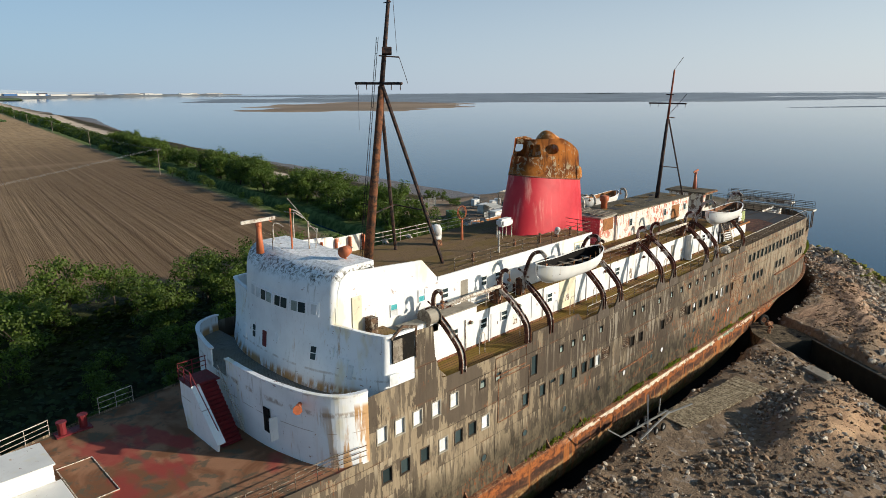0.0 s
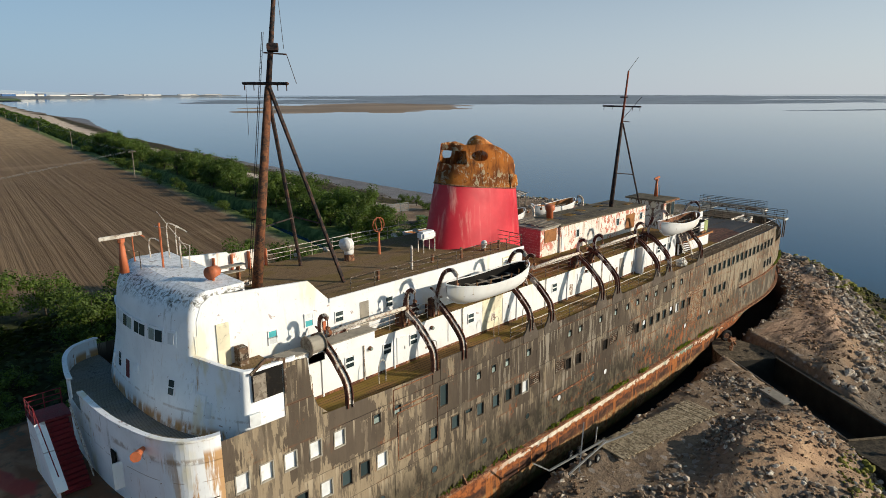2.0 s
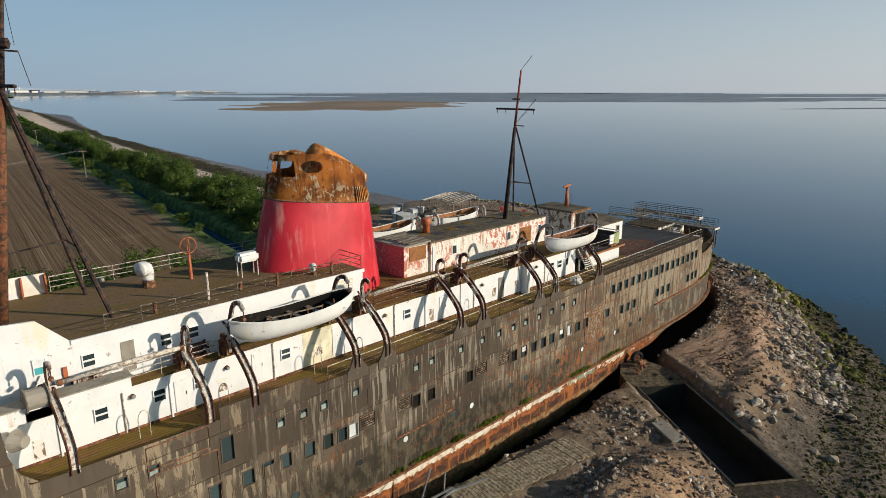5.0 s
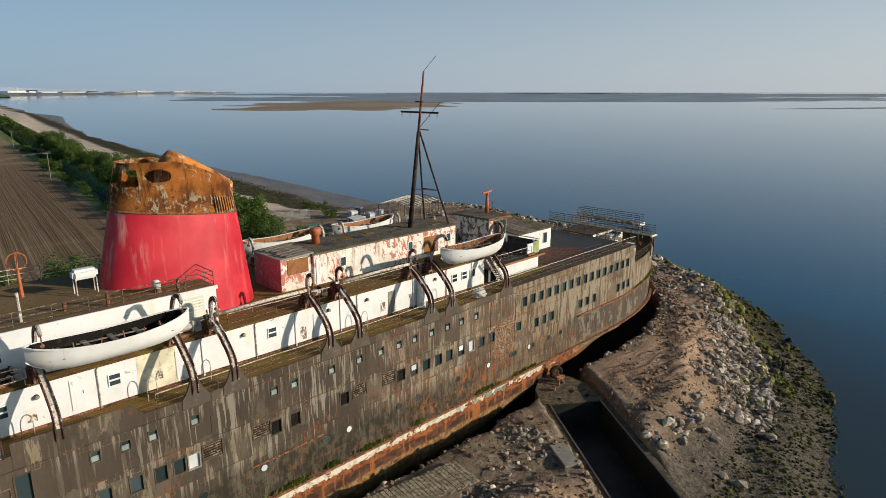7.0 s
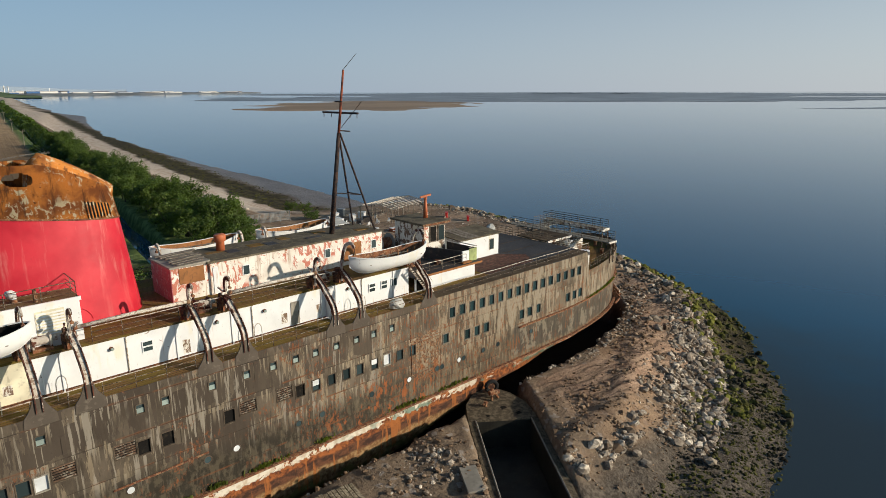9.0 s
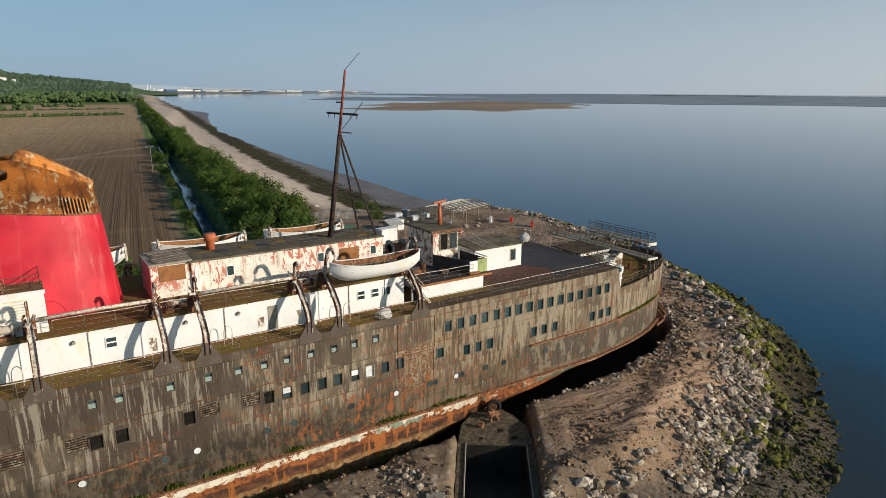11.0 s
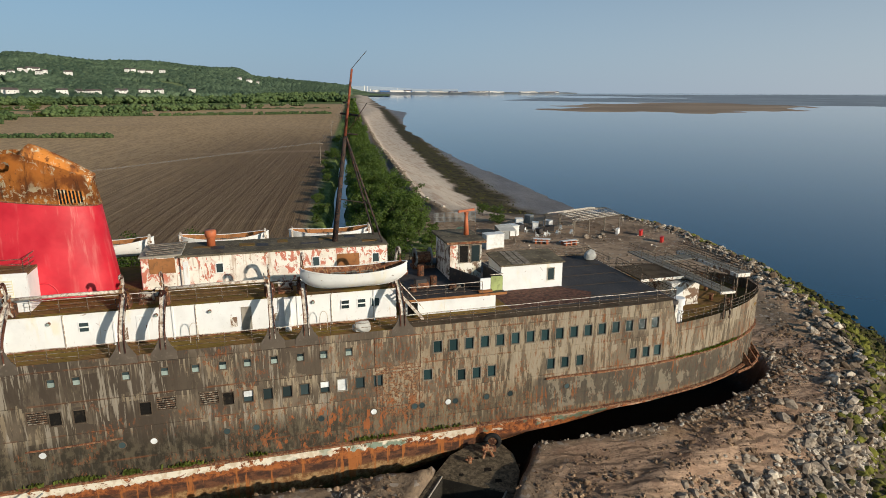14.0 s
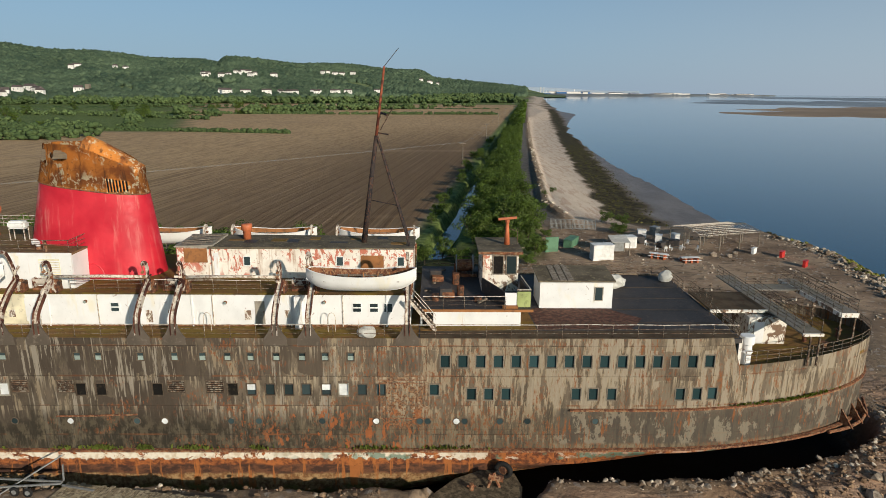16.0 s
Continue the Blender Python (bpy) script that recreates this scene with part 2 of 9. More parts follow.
    tan = k.mix(k.step(k.noise(2.2, 6, (1, 1, 1.0), 0.7), 0.40, 0.62), (0.19, 0.095, 0.042), (0.40, 0.26, 0.13))
    red = k.mix(k.step(level, 3.55, 3.75), umber, orange)
    red = k.mix(k.step(level, 2.75, 3.0, 1, 0), red, tan)
    red = k.mix(k.math("MULTIPLY", k.step(level, 1.6, 2.3, 0.75, 0), k.step(k.noise(0.7, 5, off=(5, 0, 2)), 0.4, 0.55)), red, (0.15, 0.15, 0.04))
    streaks = k.math("MULTIPLY", k.step(k.noise(1.0, 5, (1.8, 1.8, 0.16), 0.62, off=(8, 2, 2)), 0.56, 0.62), 0.8)
    red = k.mix(streaks, red, (0.42, 0.15, 0.045))
    red = k.mix(k.step(k.noise(5.5, 5, (1, 1, 1.4), 0.7), 0.60, 0.66, 0, 0.7), red, (0.045, 0.024, 0.018))
    c = k.mix(low, c, red)
    band = k.math("MULTIPLY", k.step(k.math("ADD", z, k.math("MULTIPLY", k.noise(1.6, 6, (1, 1, 0.5), rough=0.7), 1.15)), 4.68, 4.76, 0, 1), low)
    keep = k.step(k.math("ADD", k.noise(0.30, 7, (1, 1, 1.5), 0.75, 0.6, off=(3.1, 0, 0)), k.math("ADD", k.step(x, 62, 72, 0.06, 0), k.math("MULTIPLY", k.math("SUBTRACT", k.noise(3.0, 5), 0.5), 0.10))), 0.495, 0.505)
    gone = k.step(x, 74, 90, 1.0, 0.35)
    fwd = k.step(x, 38, 44, 0.0, 1.0)
    c = k.mix(k.math("MULTIPLY", k.math("MULTIPLY", band, keep), k.math("MULTIPLY", gone, fwd)), c, k.mix(k.step(k.noise(2.5, 5), 0.45, 0.65), (0.78, 0.73, 0.63), (0.62, 0.52, 0.40)))
    green = k.math("MULTIPLY", k.math("MULTIPLY", band, k.step(k.noise(0.5, 4, off=(9, 9, 9)), 0.50, 0.57)), k.step(x, 60, 72, 0, 0.8))
    c = k.mix(green, c, (0.11, 0.21, 0.16))
    # grey after part below the ledge
    grey = k.math("MULTIPLY", k.step(x, 84.6, 85.4), k.math("MULTIPLY", k.step(z, 5.3, 5.6), k.step(z, 8.3, 8.5, 1, 0)))
    g = k.mix(k.step(k.noise(0.9, 6, (1, 1, 0.5), 0.7), 0.53, 0.57), k.mix(k.noise(1.5, 4), (0.060, 0.055, 0.047), (0.108, 0.095, 0.080)), (0.24, 0.215, 0.17))
    c = k.mix(k.math("MULTIPLY", grey, 0.8), c, g)
    pale = k.math("MULTIPLY", k.step(x, 70, 88, 0, 0.75), k.step(z, 8.0, 8.8))
    c = k.mix(k.math("MULTIPLY", k.math("MULTIPLY", pale, k.step(flat, 0.2, 0.6, 1.0, 0.25)), k.step(streak, 0.49, 0.53, 0.08, 1)), c, k.mix(fine, (0.26, 0.222, 0.168), (0.47, 0.42, 0.34)))
    drip = k.math("MULTIPLY", k.step(x, 72, 84), k.math("MULTIPLY", k.step(k.noise(1.0, 6, (3.0, 3.0, 0.35), 0.72, off=(6, 2, 9)), 0.56, 0.60), k.step(k.noise(0.35, 3, (1, 1, 1.5), off=(5, 5, 5)), 0.45, 0.56)))
    c = k.mix(k.math("MULTIPLY", drip, 0.85), c, k.mix(k.noise(4, 3), (0.14, 0.055, 0.026), (0.38, 0.15, 0.055)))
    c = k.mix(1.0, c, k.mix(k.step(x, 72, 80), (0.85, 0.845, 0.83), (0.78, 0.765, 0.74)), "MULTIPLY")
    k.color(c, k.step(fine, 0.3, 0.7, 0.65, 0.95))
    k.bump(k.mix(0.5, k.mix(0.5, k.noise(0.9, 3), big), k.noise(12, 4)), 0.45, 0.035)
    return k.m


def white_paint(name="weathered_white_paint", base=(0.75, 0.76, 0.76), rusty=0.5, blue=False, bare=0.0):
    k = Mat(name, 0.5)
    big = k.noise(0.5, 4)
    c = k.mix(k.step(big, 0.4, 0.75), base, tuple(v * 0.88 for v in base))
    stain = k.math("MULTIPLY", k.step(k.noise(0.30, 4, (1, 1, 0.5), 0.6, off=(2, 7, 3)), 0.56, 0.66), k.step(k.noise(1.0, 5, (1.3, 1.3, 0.3)), 0.42, 0.6))
    c = k.mix(k.math("MULTIPLY", stain, 0.45 * rusty + 0.12), c, (0.72, 0.60, 0.28))
    run = k.math("MULTIPLY", k.step(k.noise(1.0, 5, (2.6, 2.6, 0.2), 0.62), 0.60, 0.72), k.step(k.noise(0.4, 3, off=(4, 4, 1)), 0.47, 0.6))
    c = k.mix(k.math("MULTIPLY", run, rusty), c, k.mix(k.noise(3, 3), (0.58, 0.36, 0.11), (0.36, 0.15, 0.05)))
    c = k.mix(k.step(k.noise(2.2, 6, warp=0.8), 0.67, 0.71, 0, rusty), c, (0.20, 0.09, 0.05))
    c = k.mix(k.step(k.noise(9, 4, (1, 1, 0.4)), 0.62, 0.75, 0, 0.3), c, (0.38, 0.35, 0.30))
    if blue:
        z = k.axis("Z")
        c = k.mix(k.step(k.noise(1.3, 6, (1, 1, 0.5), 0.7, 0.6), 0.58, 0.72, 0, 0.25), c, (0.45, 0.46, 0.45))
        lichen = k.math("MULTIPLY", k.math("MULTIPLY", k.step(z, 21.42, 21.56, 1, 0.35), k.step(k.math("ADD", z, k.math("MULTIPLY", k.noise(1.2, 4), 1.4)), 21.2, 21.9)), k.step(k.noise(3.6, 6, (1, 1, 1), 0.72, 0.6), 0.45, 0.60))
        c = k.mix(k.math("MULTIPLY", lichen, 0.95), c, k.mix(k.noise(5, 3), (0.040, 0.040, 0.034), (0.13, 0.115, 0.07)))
        grime = k.math("MULTIPLY", k.step(k.noise(1.0, 6, (3.2, 3.2, 0.22), 0.65, off=(5, 1, 4)), 0.57, 0.66), k.step(k.noise(0.5, 3, (1, 1, 0.7), off=(2, 2, 9)), 0.46, 0.58))
        c = k.mix(k.math("MULTIPLY", grime, 0.55), c, (0.30, 0.27, 0.22))
        # rust and dirt gathered at the foot of each tier and under the rims
        foot = k.math("MAXIMUM", k.step(k.math("ABSOLUTE", k.math("SUBTRACT", z, 14.66)), 0.05, 0.22, 1, 0), k.step(k.math("ABSOLUTE", k.math("SUBTRACT", z, 15.7)), 0.02, 0.10, 0.7, 0))
        foot = k.math("MULTIPLY", foot, k.step(k.noise(1.1, 6, (1, 1, 0.6), 0.7, off=(1, 1, 7)), 0.46, 0.56))
        c = k.mix(k.math("MULTIPLY", foot, 0.6), c, k.mix(k.noise(3, 3), (0.13, 0.085, 0.05), (0.42, 0.24, 0.10)))
        seam = k.math("MULTIPLY", k.step(k.math("ABSOLUTE", k.math("SUBTRACT", z, 13.55)), 0.012, 0.03, 1, 0), k.step(k.noise(0.8, 4), 0.42, 0.5))
        c = k.mix(k.math("MULTIPLY", seam, 0.6), c, (0.22, 0.15, 0.10))
        corner = k.math("MULTIPLY", k.step(k.axis("X"), 17.3, 18.3), k.math("MULTIPLY", k.step(z, 14.9, 15.3, 1, 0), k.step(k.noise(1.0, 5, (1.8, 1.8, 0.18), 0.65, off=(0, 3, 0)), 0.45, 0.54)))
        c = k.mix(k.math("MULTIPLY", corner, 0.9), c, k.mix(k.noise(2.5, 3), (0.58, 0.33, 0.08), (0.34, 0.14, 0.045)))
    if bare:
        c = k.mix(k.step(k.noise(1.6, 6, (1, 1, 0.7), 0.7, 0.5, off=(1, 1, 1)), 0.60 - bare * 0.2, 0.66 - bare * 0.2), c, k.mix(k.noise(4, 4), (0.10, 0.055, 0.035), (0.25, 0.16, 0.10)))
    k.color(c, k.step(big, 0.3, 0.7, 0.4, 0.65))
    k.bump(k.noise(0.8, 3), 0.2, 0.05)
    return k.m


def graffiti_paint():
    k = Mat("white_paint_with_faded_red_marks", 0.55)
    c = k.mix(k.step(k.noise(0.8, 4), 0.4, 0.65), (0.78, 0.74, 0.67), (0.66, 0.60, 0.52))
    m = k.math("MULTIPLY", k.step(k.noise(1.5, 5, (1.3, 1.0, 0.8), 0.65, 1.1), 0.53, 0.55), k.step(k.noise(0.30, 2, off=(1, 0, 0)), 0.40, 0.50))
    c = k.mix(k.math("MULTIPLY", m, 0.9), c, k.mix(k.noise(2.2, 3), (0.42, 0.07, 0.04), (0.55, 0.16, 0.08)))
    c = k.mix(k.step(k.noise(1.0, 5, (2.6, 2.6, 0.3), off=(7, 3, 1)), 0.56, 0.66, 0, 0.55), c, (0.34, 0.18, 0.09))
    c = k.mix(k.step(k.noise(3.5, 5), 0.60, 0.68, 0, 0.7), c, (0.26, 0.12, 0.07))
    k.color(c)
    k.bump(k.noise(2, 3), 0.2, 0.03)
    return k.m


def funnel_red():
    k = Mat("faded_red_funnel_paint", 0.5)
    c = k.mix(k.step(k.noise(0.35, 4), 0.35, 0.65), (0.45, 0.011, 0.026), (0.57, 0.026, 0.042))
    run = k.step(k.noise(1.0, 5, (1.5, 1.5, 0.12), 0.6), 0.52, 0.75)
    c = k.mix(k.math("MULTIPLY", run, k.step(k.axis("Z"), 18, 23.6, 0.15, 0.8)), c, (0.72, 0.38, 0.32))
    c = k.mix(k.step(k.noise(5, 4, (1, 1, 0.3)), 0.66, 0.75, 0, 0.4), c, (0.25, 0.03, 0.03))
    k.color(c, k.step(k.noise(2, 3), 0.3, 0.7, 0.38, 0.6))
    k.bump(k.noise(0.7, 3), 0.2, 0.06)
    return k.m


def funnel_rust():
    k = Mat("flaking_rusted_funnel_top", 0.85)
    c = k.mix(k.step(k.noise(0.55, 5, warp=0.5), 0.38, 0.62), (0.22, 0.075, 0.026), (0.56, 0.21, 0.045))
    c = k.mix(k.math("MULTIPLY", k.step(k.noise(2.6, 6, (1, 1, 0.8), 0.7, 0.8), 0.52, 0.57), k.step(k.noise(0.4, 3, off=(5, 2, 0)), 0.40, 0.52)), c, (0.56, 0.48, 0.33))
    c = k.mix(k.step(k.noise(1.0, 5, (2.4, 2.4, 0.25), 0.6, off=(4, 4, 4)), 0.56, 0.66, 0, 0.75), c, (0.10, 0.042, 0.022))
    c = k.mix(k.step(k.noise(4, 5), 0.6, 0.72, 0, 0.8), c, (0.07, 0.03, 0.018))
    k.color(c)
    k.bump(k.noise(6, 6), 0.6, 0.03)
    return k.m


def rusty(name, a=(0.10, 0.045, 0.03), b=(0.24, 0.10, 0.05), flecks=(0.55, 0.5, 0.45), amount=0.25):
    k = Mat(name, 0.85)
    c = k.mix(k.step(k.noise(2.5, 5), 0.38, 0.62), a, b)
    c = k.mix(k.step(k.noise(5, 5, warp=0.6, off=(2, 5, 1)), 0.525, 0.57, 0, amount * 3 if amount < 0.34 else 1), c, flecks)
    k.color(c)
    k.bump(k.noise(14, 4), 0.5, 0.01)
    return k.m


def davit_paint(name, bare):
    """Dark red-brown rust with white paint left in patches."""
    k = Mat(name, 0.8)
    c = k.mix(k.step(k.noise(1.8, 5), 0.40, 0.60), (0.050, 0.021, 0.017), (0.135, 0.055, 0.036))
    left = k.step(k.noise(1.3, 5, (1, 1, 0.7), 0.6, 0.5, off=(3, 2, 6)), bare, bare + 0.04, 0, 0.85)
    c = k.mix(left, c, k.mix(k.noise(6, 3), (0.40, 0.35, 0.29), (0.66, 0.61, 0.54)))
    k.color(c)
    k.bump(k.noise(14, 4), 0.4, 0.01)
    return k.m


def deck_planks(name, a, b, moss=0.5, board=0.14):
    """Long boards along x with dark seams and moss."""
    k = Mat(name, 0.9)
    y = k.axis("Y")
    f = k.math("FRACT", k.math("MULTIPLY", y, 1 / board))
    seam = k.step(k.math("ABSOLUTE", k.math("SUBTRACT", f, 0.5)), 0.36, 0.46)
    c = k.mix(k.noise(1.0, 4, (0.3, 6, 1)), a, b)
    c = k.mix(k.math("MULTIPLY", seam, 0.75), c, (0.025, 0.02, 0.014))
    c = k.mix(k.step(k.noise(0.6, 6, (0.6, 1.4, 1), 0.65), 0.46, 0.58, 0, moss), c, (0.165, 0.118, 0.020))
    c = k.mix(k.step(k.noise(2.5, 5, off=(8, 1, 0)), 0.6, 0.72, 0, 0.6), c, (0.045, 0.03, 0.018))
    k.color(c)
    k.bump(k.math("SUBTRACT", k.noise(8, 4), seam), 0.4, 0.02)
    return k.m


def ground_mat():
    k = Mat("shore_ground", 0.95)
    fine, mid, big = k.noise(2.8, 6, rough=0.7), k.noise(0.5, 5, rough=0.65), k.noise(0.09, 4)
    speck = k.cells(2.2)
    dirt = k.mix(mid, (0.165, 0.120, 0.082), (0.31, 0.225, 0.152))
    dirt = k.mix(k.step(fine, 0.45, 0.65, 0, 0.7), dirt, (0.115, 0.090, 0.070))
    dirt = k.mix(k.step(speck, 0.75, 0.85, 0, 0.55), dirt, (0.34, 0.31, 0.28))
    clay = k.mix(k.step(mid, 0.35, 0.65), (0.50, 0.33, 0.20), (0.28, 0.175, 0.108))
    clay = k.mix(k.step(fine, 0.5, 0.7, 0, 0.5), clay, (0.15, 0.10, 0.07))
    c = k.mix(k.attr("clay"), dirt, clay)
    track = k.mix(k.step(k.noise(1.0, 6, (0.28, 1.9, 1), 0.7), 0.36, 0.62), (0.185, 0.125, 0.088), (0.50, 0.335, 0.225))
    track = k.mix(k.step(k.noise(0.35, 4, off=(5, 5, 0)), 0.5, 0.62, 0, 0.6), track, (0.33, 0.205, 0.135))
    rut = k.math("ADD", k.axis("Y"), k.math("MULTIPLY", k.math("MULTIPLY", k.math("SUBTRACT", k.axis("X"), 96.0), k.math("SUBTRACT", k.axis("X"), 96.0)), -0.012))
    lines = k.math("SINE", k.math("ADD", k.math("MULTIPLY", rut, 4.2), k.math("MULTIPLY", k.noise(0.25, 4), 9.0)))
    track = k.mix(k.math("MULTIPLY", k.step(lines, 0.55, 0.95), k.step(k.noise(0.2, 3, off=(8, 8, 0)), 0.42, 0.58, 0, 0.75)), track, (0.075, 0.052, 0.04))
    track = k.mix(k.step(fine, 0.55, 0.68, 0, 0.7), track, (0.085, 0.066, 0.055))
    c = k.mix(k.attr("track"), c, track)
    yard = k.mix(k.step(k.noise(0.12, 5, rough=0.6), 0.4, 0.6), (0.21, 0.145, 0.098), (0.37, 0.265, 0.18))
    yard = k.mix(k.step(k.noise(0.9, 6, (0.5, 1.3, 1), 0.7), 0.5, 0.66, 0, 0.7), yard, (0.09, 0.073, 0.062))
    yard = k.mix(k.step(speck, 0.8, 0.9, 0, 0.6), yard, (0.40, 0.36, 0.31))
    c = k.mix(k.attr("yard"), c, yard)
    # berth mud near black, with the shade beneath the hull in its colour
    c = k.mix(k.attr("wet_shade"), c, k.mix(mid, (0.007, 0.006, 0.005), (0.018, 0.015, 0.012)))
    c = k.mix(k.attr("shale"), c, k.mix(k.step(fine, 0.4, 0.62), (0.080, 0.064, 0.05), (0.165, 0.135, 0.105)))
    stone = k.mix(k.noise(0.35, 5, (1, 0.45, 1), 0.65), (0.44, 0.35, 0.27), (0.70, 0.60, 0.49))
    stone = k.mix(k.step(k.noise(0.22, 5, (2.2, 0.4, 1), 0.7, off=(3, 0, 0)), 0.48, 0.6, 0, 0.6), stone, (0.40, 0.27, 0.20))
    stone = k.mix(k.step(fine, 0.5, 0.7, 0, 0.35), stone, (0.24, 0.18, 0.14))
    c = k.mix(k.attr("stone"), c, stone)
    c = k.mix(k.attr("algae"), c, k.mix(k.step(mid, 0.4, 0.6), (0.026, 0.022, 0.014), (0.072, 0.060, 0.027)))
    c = k.mix(k.attr("mud"), c, k.mix(k.step(k.noise(0.15, 5, (1, 0.4, 1)), 0.4, 0.6), (0.135, 0.112, 0.10), (0.19, 0.16, 0.142)))
    # drilled field, rows along the ditch
    u = k.math("SUBTRACT", k.axis("X"), k.math("MULTIPLY", k.axis("Y"), 0.143))
    w2 = k.math("SINE", k.math("MULTIPLY", u, 2 * math.pi / 3.9))
    uv = k.nt.nodes.new("ShaderNodeCombineXYZ")
    k.put(u, uv.inputs[0])
    k.put(k.math("MULTIPLY", k.axis("Y"), 0.004), uv.inputs[1])
    drill = k.nt.nodes.new("ShaderNodeTexNoise")
    drill.inputs["Scale"].default_value, drill.inputs["Detail"].default_value, drill.inputs["Roughness"].default_value = 1.15, 4.0, 0.75
    k.nt.links.new(uv.outputs[0], drill.inputs["Vector"])
    near_rows = k.step(k.axis("Y"), 90, 330, 1.0, 0.45)
    rows = k.math("MULTIPLY", k.math("MULTIPLY", k.step(drill.outputs["Fac"], 0.48, 0.62), 0.75), near_rows)
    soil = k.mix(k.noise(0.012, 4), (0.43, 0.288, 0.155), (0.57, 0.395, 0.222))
    # soil darker towards the ditch and at low y, paler farther off
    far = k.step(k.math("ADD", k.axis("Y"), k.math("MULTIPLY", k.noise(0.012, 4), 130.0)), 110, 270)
    near_ditch = k.math("MULTIPLY", k.step(k.math("ADD", u, k.math("MULTIPLY", k.noise(0.012, 3), 60.0)), -30, 70, 0, 1), k.step(k.axis("Y"), 200, 500, 1, 0.12))
    soil = k.mix(k.math("MULTIPLY", k.math("MAXIMUM", near_ditch, k.math("MULTIPLY", k.math("SUBTRACT", 1.0, far), 0.7)), 0.78), soil, (0.105, 0.067, 0.040))
    soil = k.mix(k.step(k.noise(0.35, 5, (1.6, 0.3, 1)), 0.4, 0.65, 0, 0.4), soil, (0.165, 0.105, 0.064))
    soil = k.mix(k.math("MINIMUM", k.math("MULTIPLY", rows, 0.8), 1.0), soil, (0.085, 0.050, 0.027))
    soil = k.mix(k.math("MULTIPLY", k.step(w2, 0.80, 0.97, 0, 0.35), k.step(k.noise(0.03, 3, (1, 0.15, 1), off=(3, 1, 0)), 0.4, 0.6)), soil, (0.40, 0.28, 0.18))
    band = k.step(k.noise(0.02, 2, (0.25, 1.6, 1)), 0.62, 0.68, 0, 0.3)
    soil = k.mix(band, soil, (0.37, 0.26, 0.17))
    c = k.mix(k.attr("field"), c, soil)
    grass = k.mix(k.step(k.noise(0.6, 5), 0.38, 0.64), (0.075, 0.11, 0.03), (0.17, 0.215, 0.07))
    c = k.mix(k.attr("grass"), c, grass)
    # ground under the trees darkened, the ship's shadow put into its colour
    c = k.mix(k.attr("scrub_shade"), c, k.mix(k.step(mid, 0.4, 0.6), (0.018, 0.022, 0.008), (0.045, 0.052, 0.018)))
    c = k.mix(k.attr("road"), c, k.mix(k.step(mid, 0.35, 0.65), (0.085, 0.08, 0.078), (0.15, 0.14, 0.13)))
    k.color(c, k.math("SUBTRACT", 0.95, k.math("MULTIPLY", k.attr("mud"), 0.55)))
    relief = k.math("ADD", k.mix(0.45, fine, k.noise(0.9, 5)), k.math("MULTIPLY", k.math("MULTIPLY", k.math("MULTIPLY", drill.outputs["Fac"], near_rows), k.attr("field")), 1.5))
    k.bump(relief, 0.9, 0.3)
    return k.m


def rock_mat(name, a, b, weed=0.0):
    k = Mat(name, 0.9)
    r = k.island()
    mid = tuple((u * 2 + v) / 3 for u, v in zip(a, b))
    c = k.mix(k.step(r, 0.0, 0.55), a, mid)
    c = k.mix(k.step(r, 0.62, 1.0), c, b)
    c = k.mix(k.step(k.noise(3, 5), 0.4, 0.65, 0, 0.6), c, tuple(v * 0.5 for v in a))
    if weed:
        g = k.mix(k.noise(2, 3), (0.080, 0.086, 0.016), (0.30, 0.295, 0.045))
        c = k.mix(k.math("MULTIPLY", k.step(k.noise(0.26, 5, rough=0.65), 0.39, 0.50), weed), c, g)
    k.color(c)
    k.bump(k.noise(7, 5), 0.6, 0.04)
    return k.m


def leaf_mat(name, a, b):
    k = Mat(name, 0.65)
    c = k.mix(k.island(), a, b)
    c = k.mix(k.math("MULTIPLY", k.rand(), 0.35), c, tuple(v * 1.35 for v in b))
    c = k.mix(k.step(k.noise(0.5, 3), 0.4, 0.6, 0, 0.4), c, tuple(v * 0.55 for v in a))
    k.color(c)
    through_leaf = k.nt.nodes.new("ShaderNodeBsdfTranslucent")
    k.put(k.mix(1.0, c, (1.5, 1.6, 0.7), "MULTIPLY"), through_leaf.inputs["Color"])
    blend = k.nt.nodes.new("ShaderNodeMixShader")
    blend.inputs[0].default_value = 0.35
    k.nt.links.new(k.b.outputs[0], blend.inputs[1])
    k.nt.links.new(through_leaf.outputs[0], blend.inputs[2])
    k.nt.links.new(blend.outputs[0], k.nt.nodes["Material Output"].inputs["Surface"])
    return k.m


def water_mat():
    k = Mat("calm_estuary_water", 0.06)
    deep = k.mix(k.noise(0.004, 3), (0.009, 0.062, 0.125), (0.014, 0.078, 0.145))
    u, v = k.math("MULTIPLY", k.math("SUBTRACT", k.axis("X"), 78.0), 0.019), k.math("MULTIPLY", k.math("ADD", k.axis("Y"), 26.0), 0.03)
    off = k.math("SQRT", k.math("ADD", k.math("MULTIPLY", u, u), k.math("MULTIPLY", v, v)))
    k.color(k.mix(k.step(k.math("ADD", off, k.math("MULTIPLY", k.noise(0.06, 4), 0.5)), 0.75, 1.5, 0.8, 0), deep, (0.036, 0.038, 0.034)))
    k.b.inputs["IOR"].default_value = 1.28
    k.bump(k.mix(0.6, k.noise(0.7, 3, (1, 1, 1)), k.noise(0.12, 3, (1, 1.6, 1))), 0.05, 0.25)
    return k.m


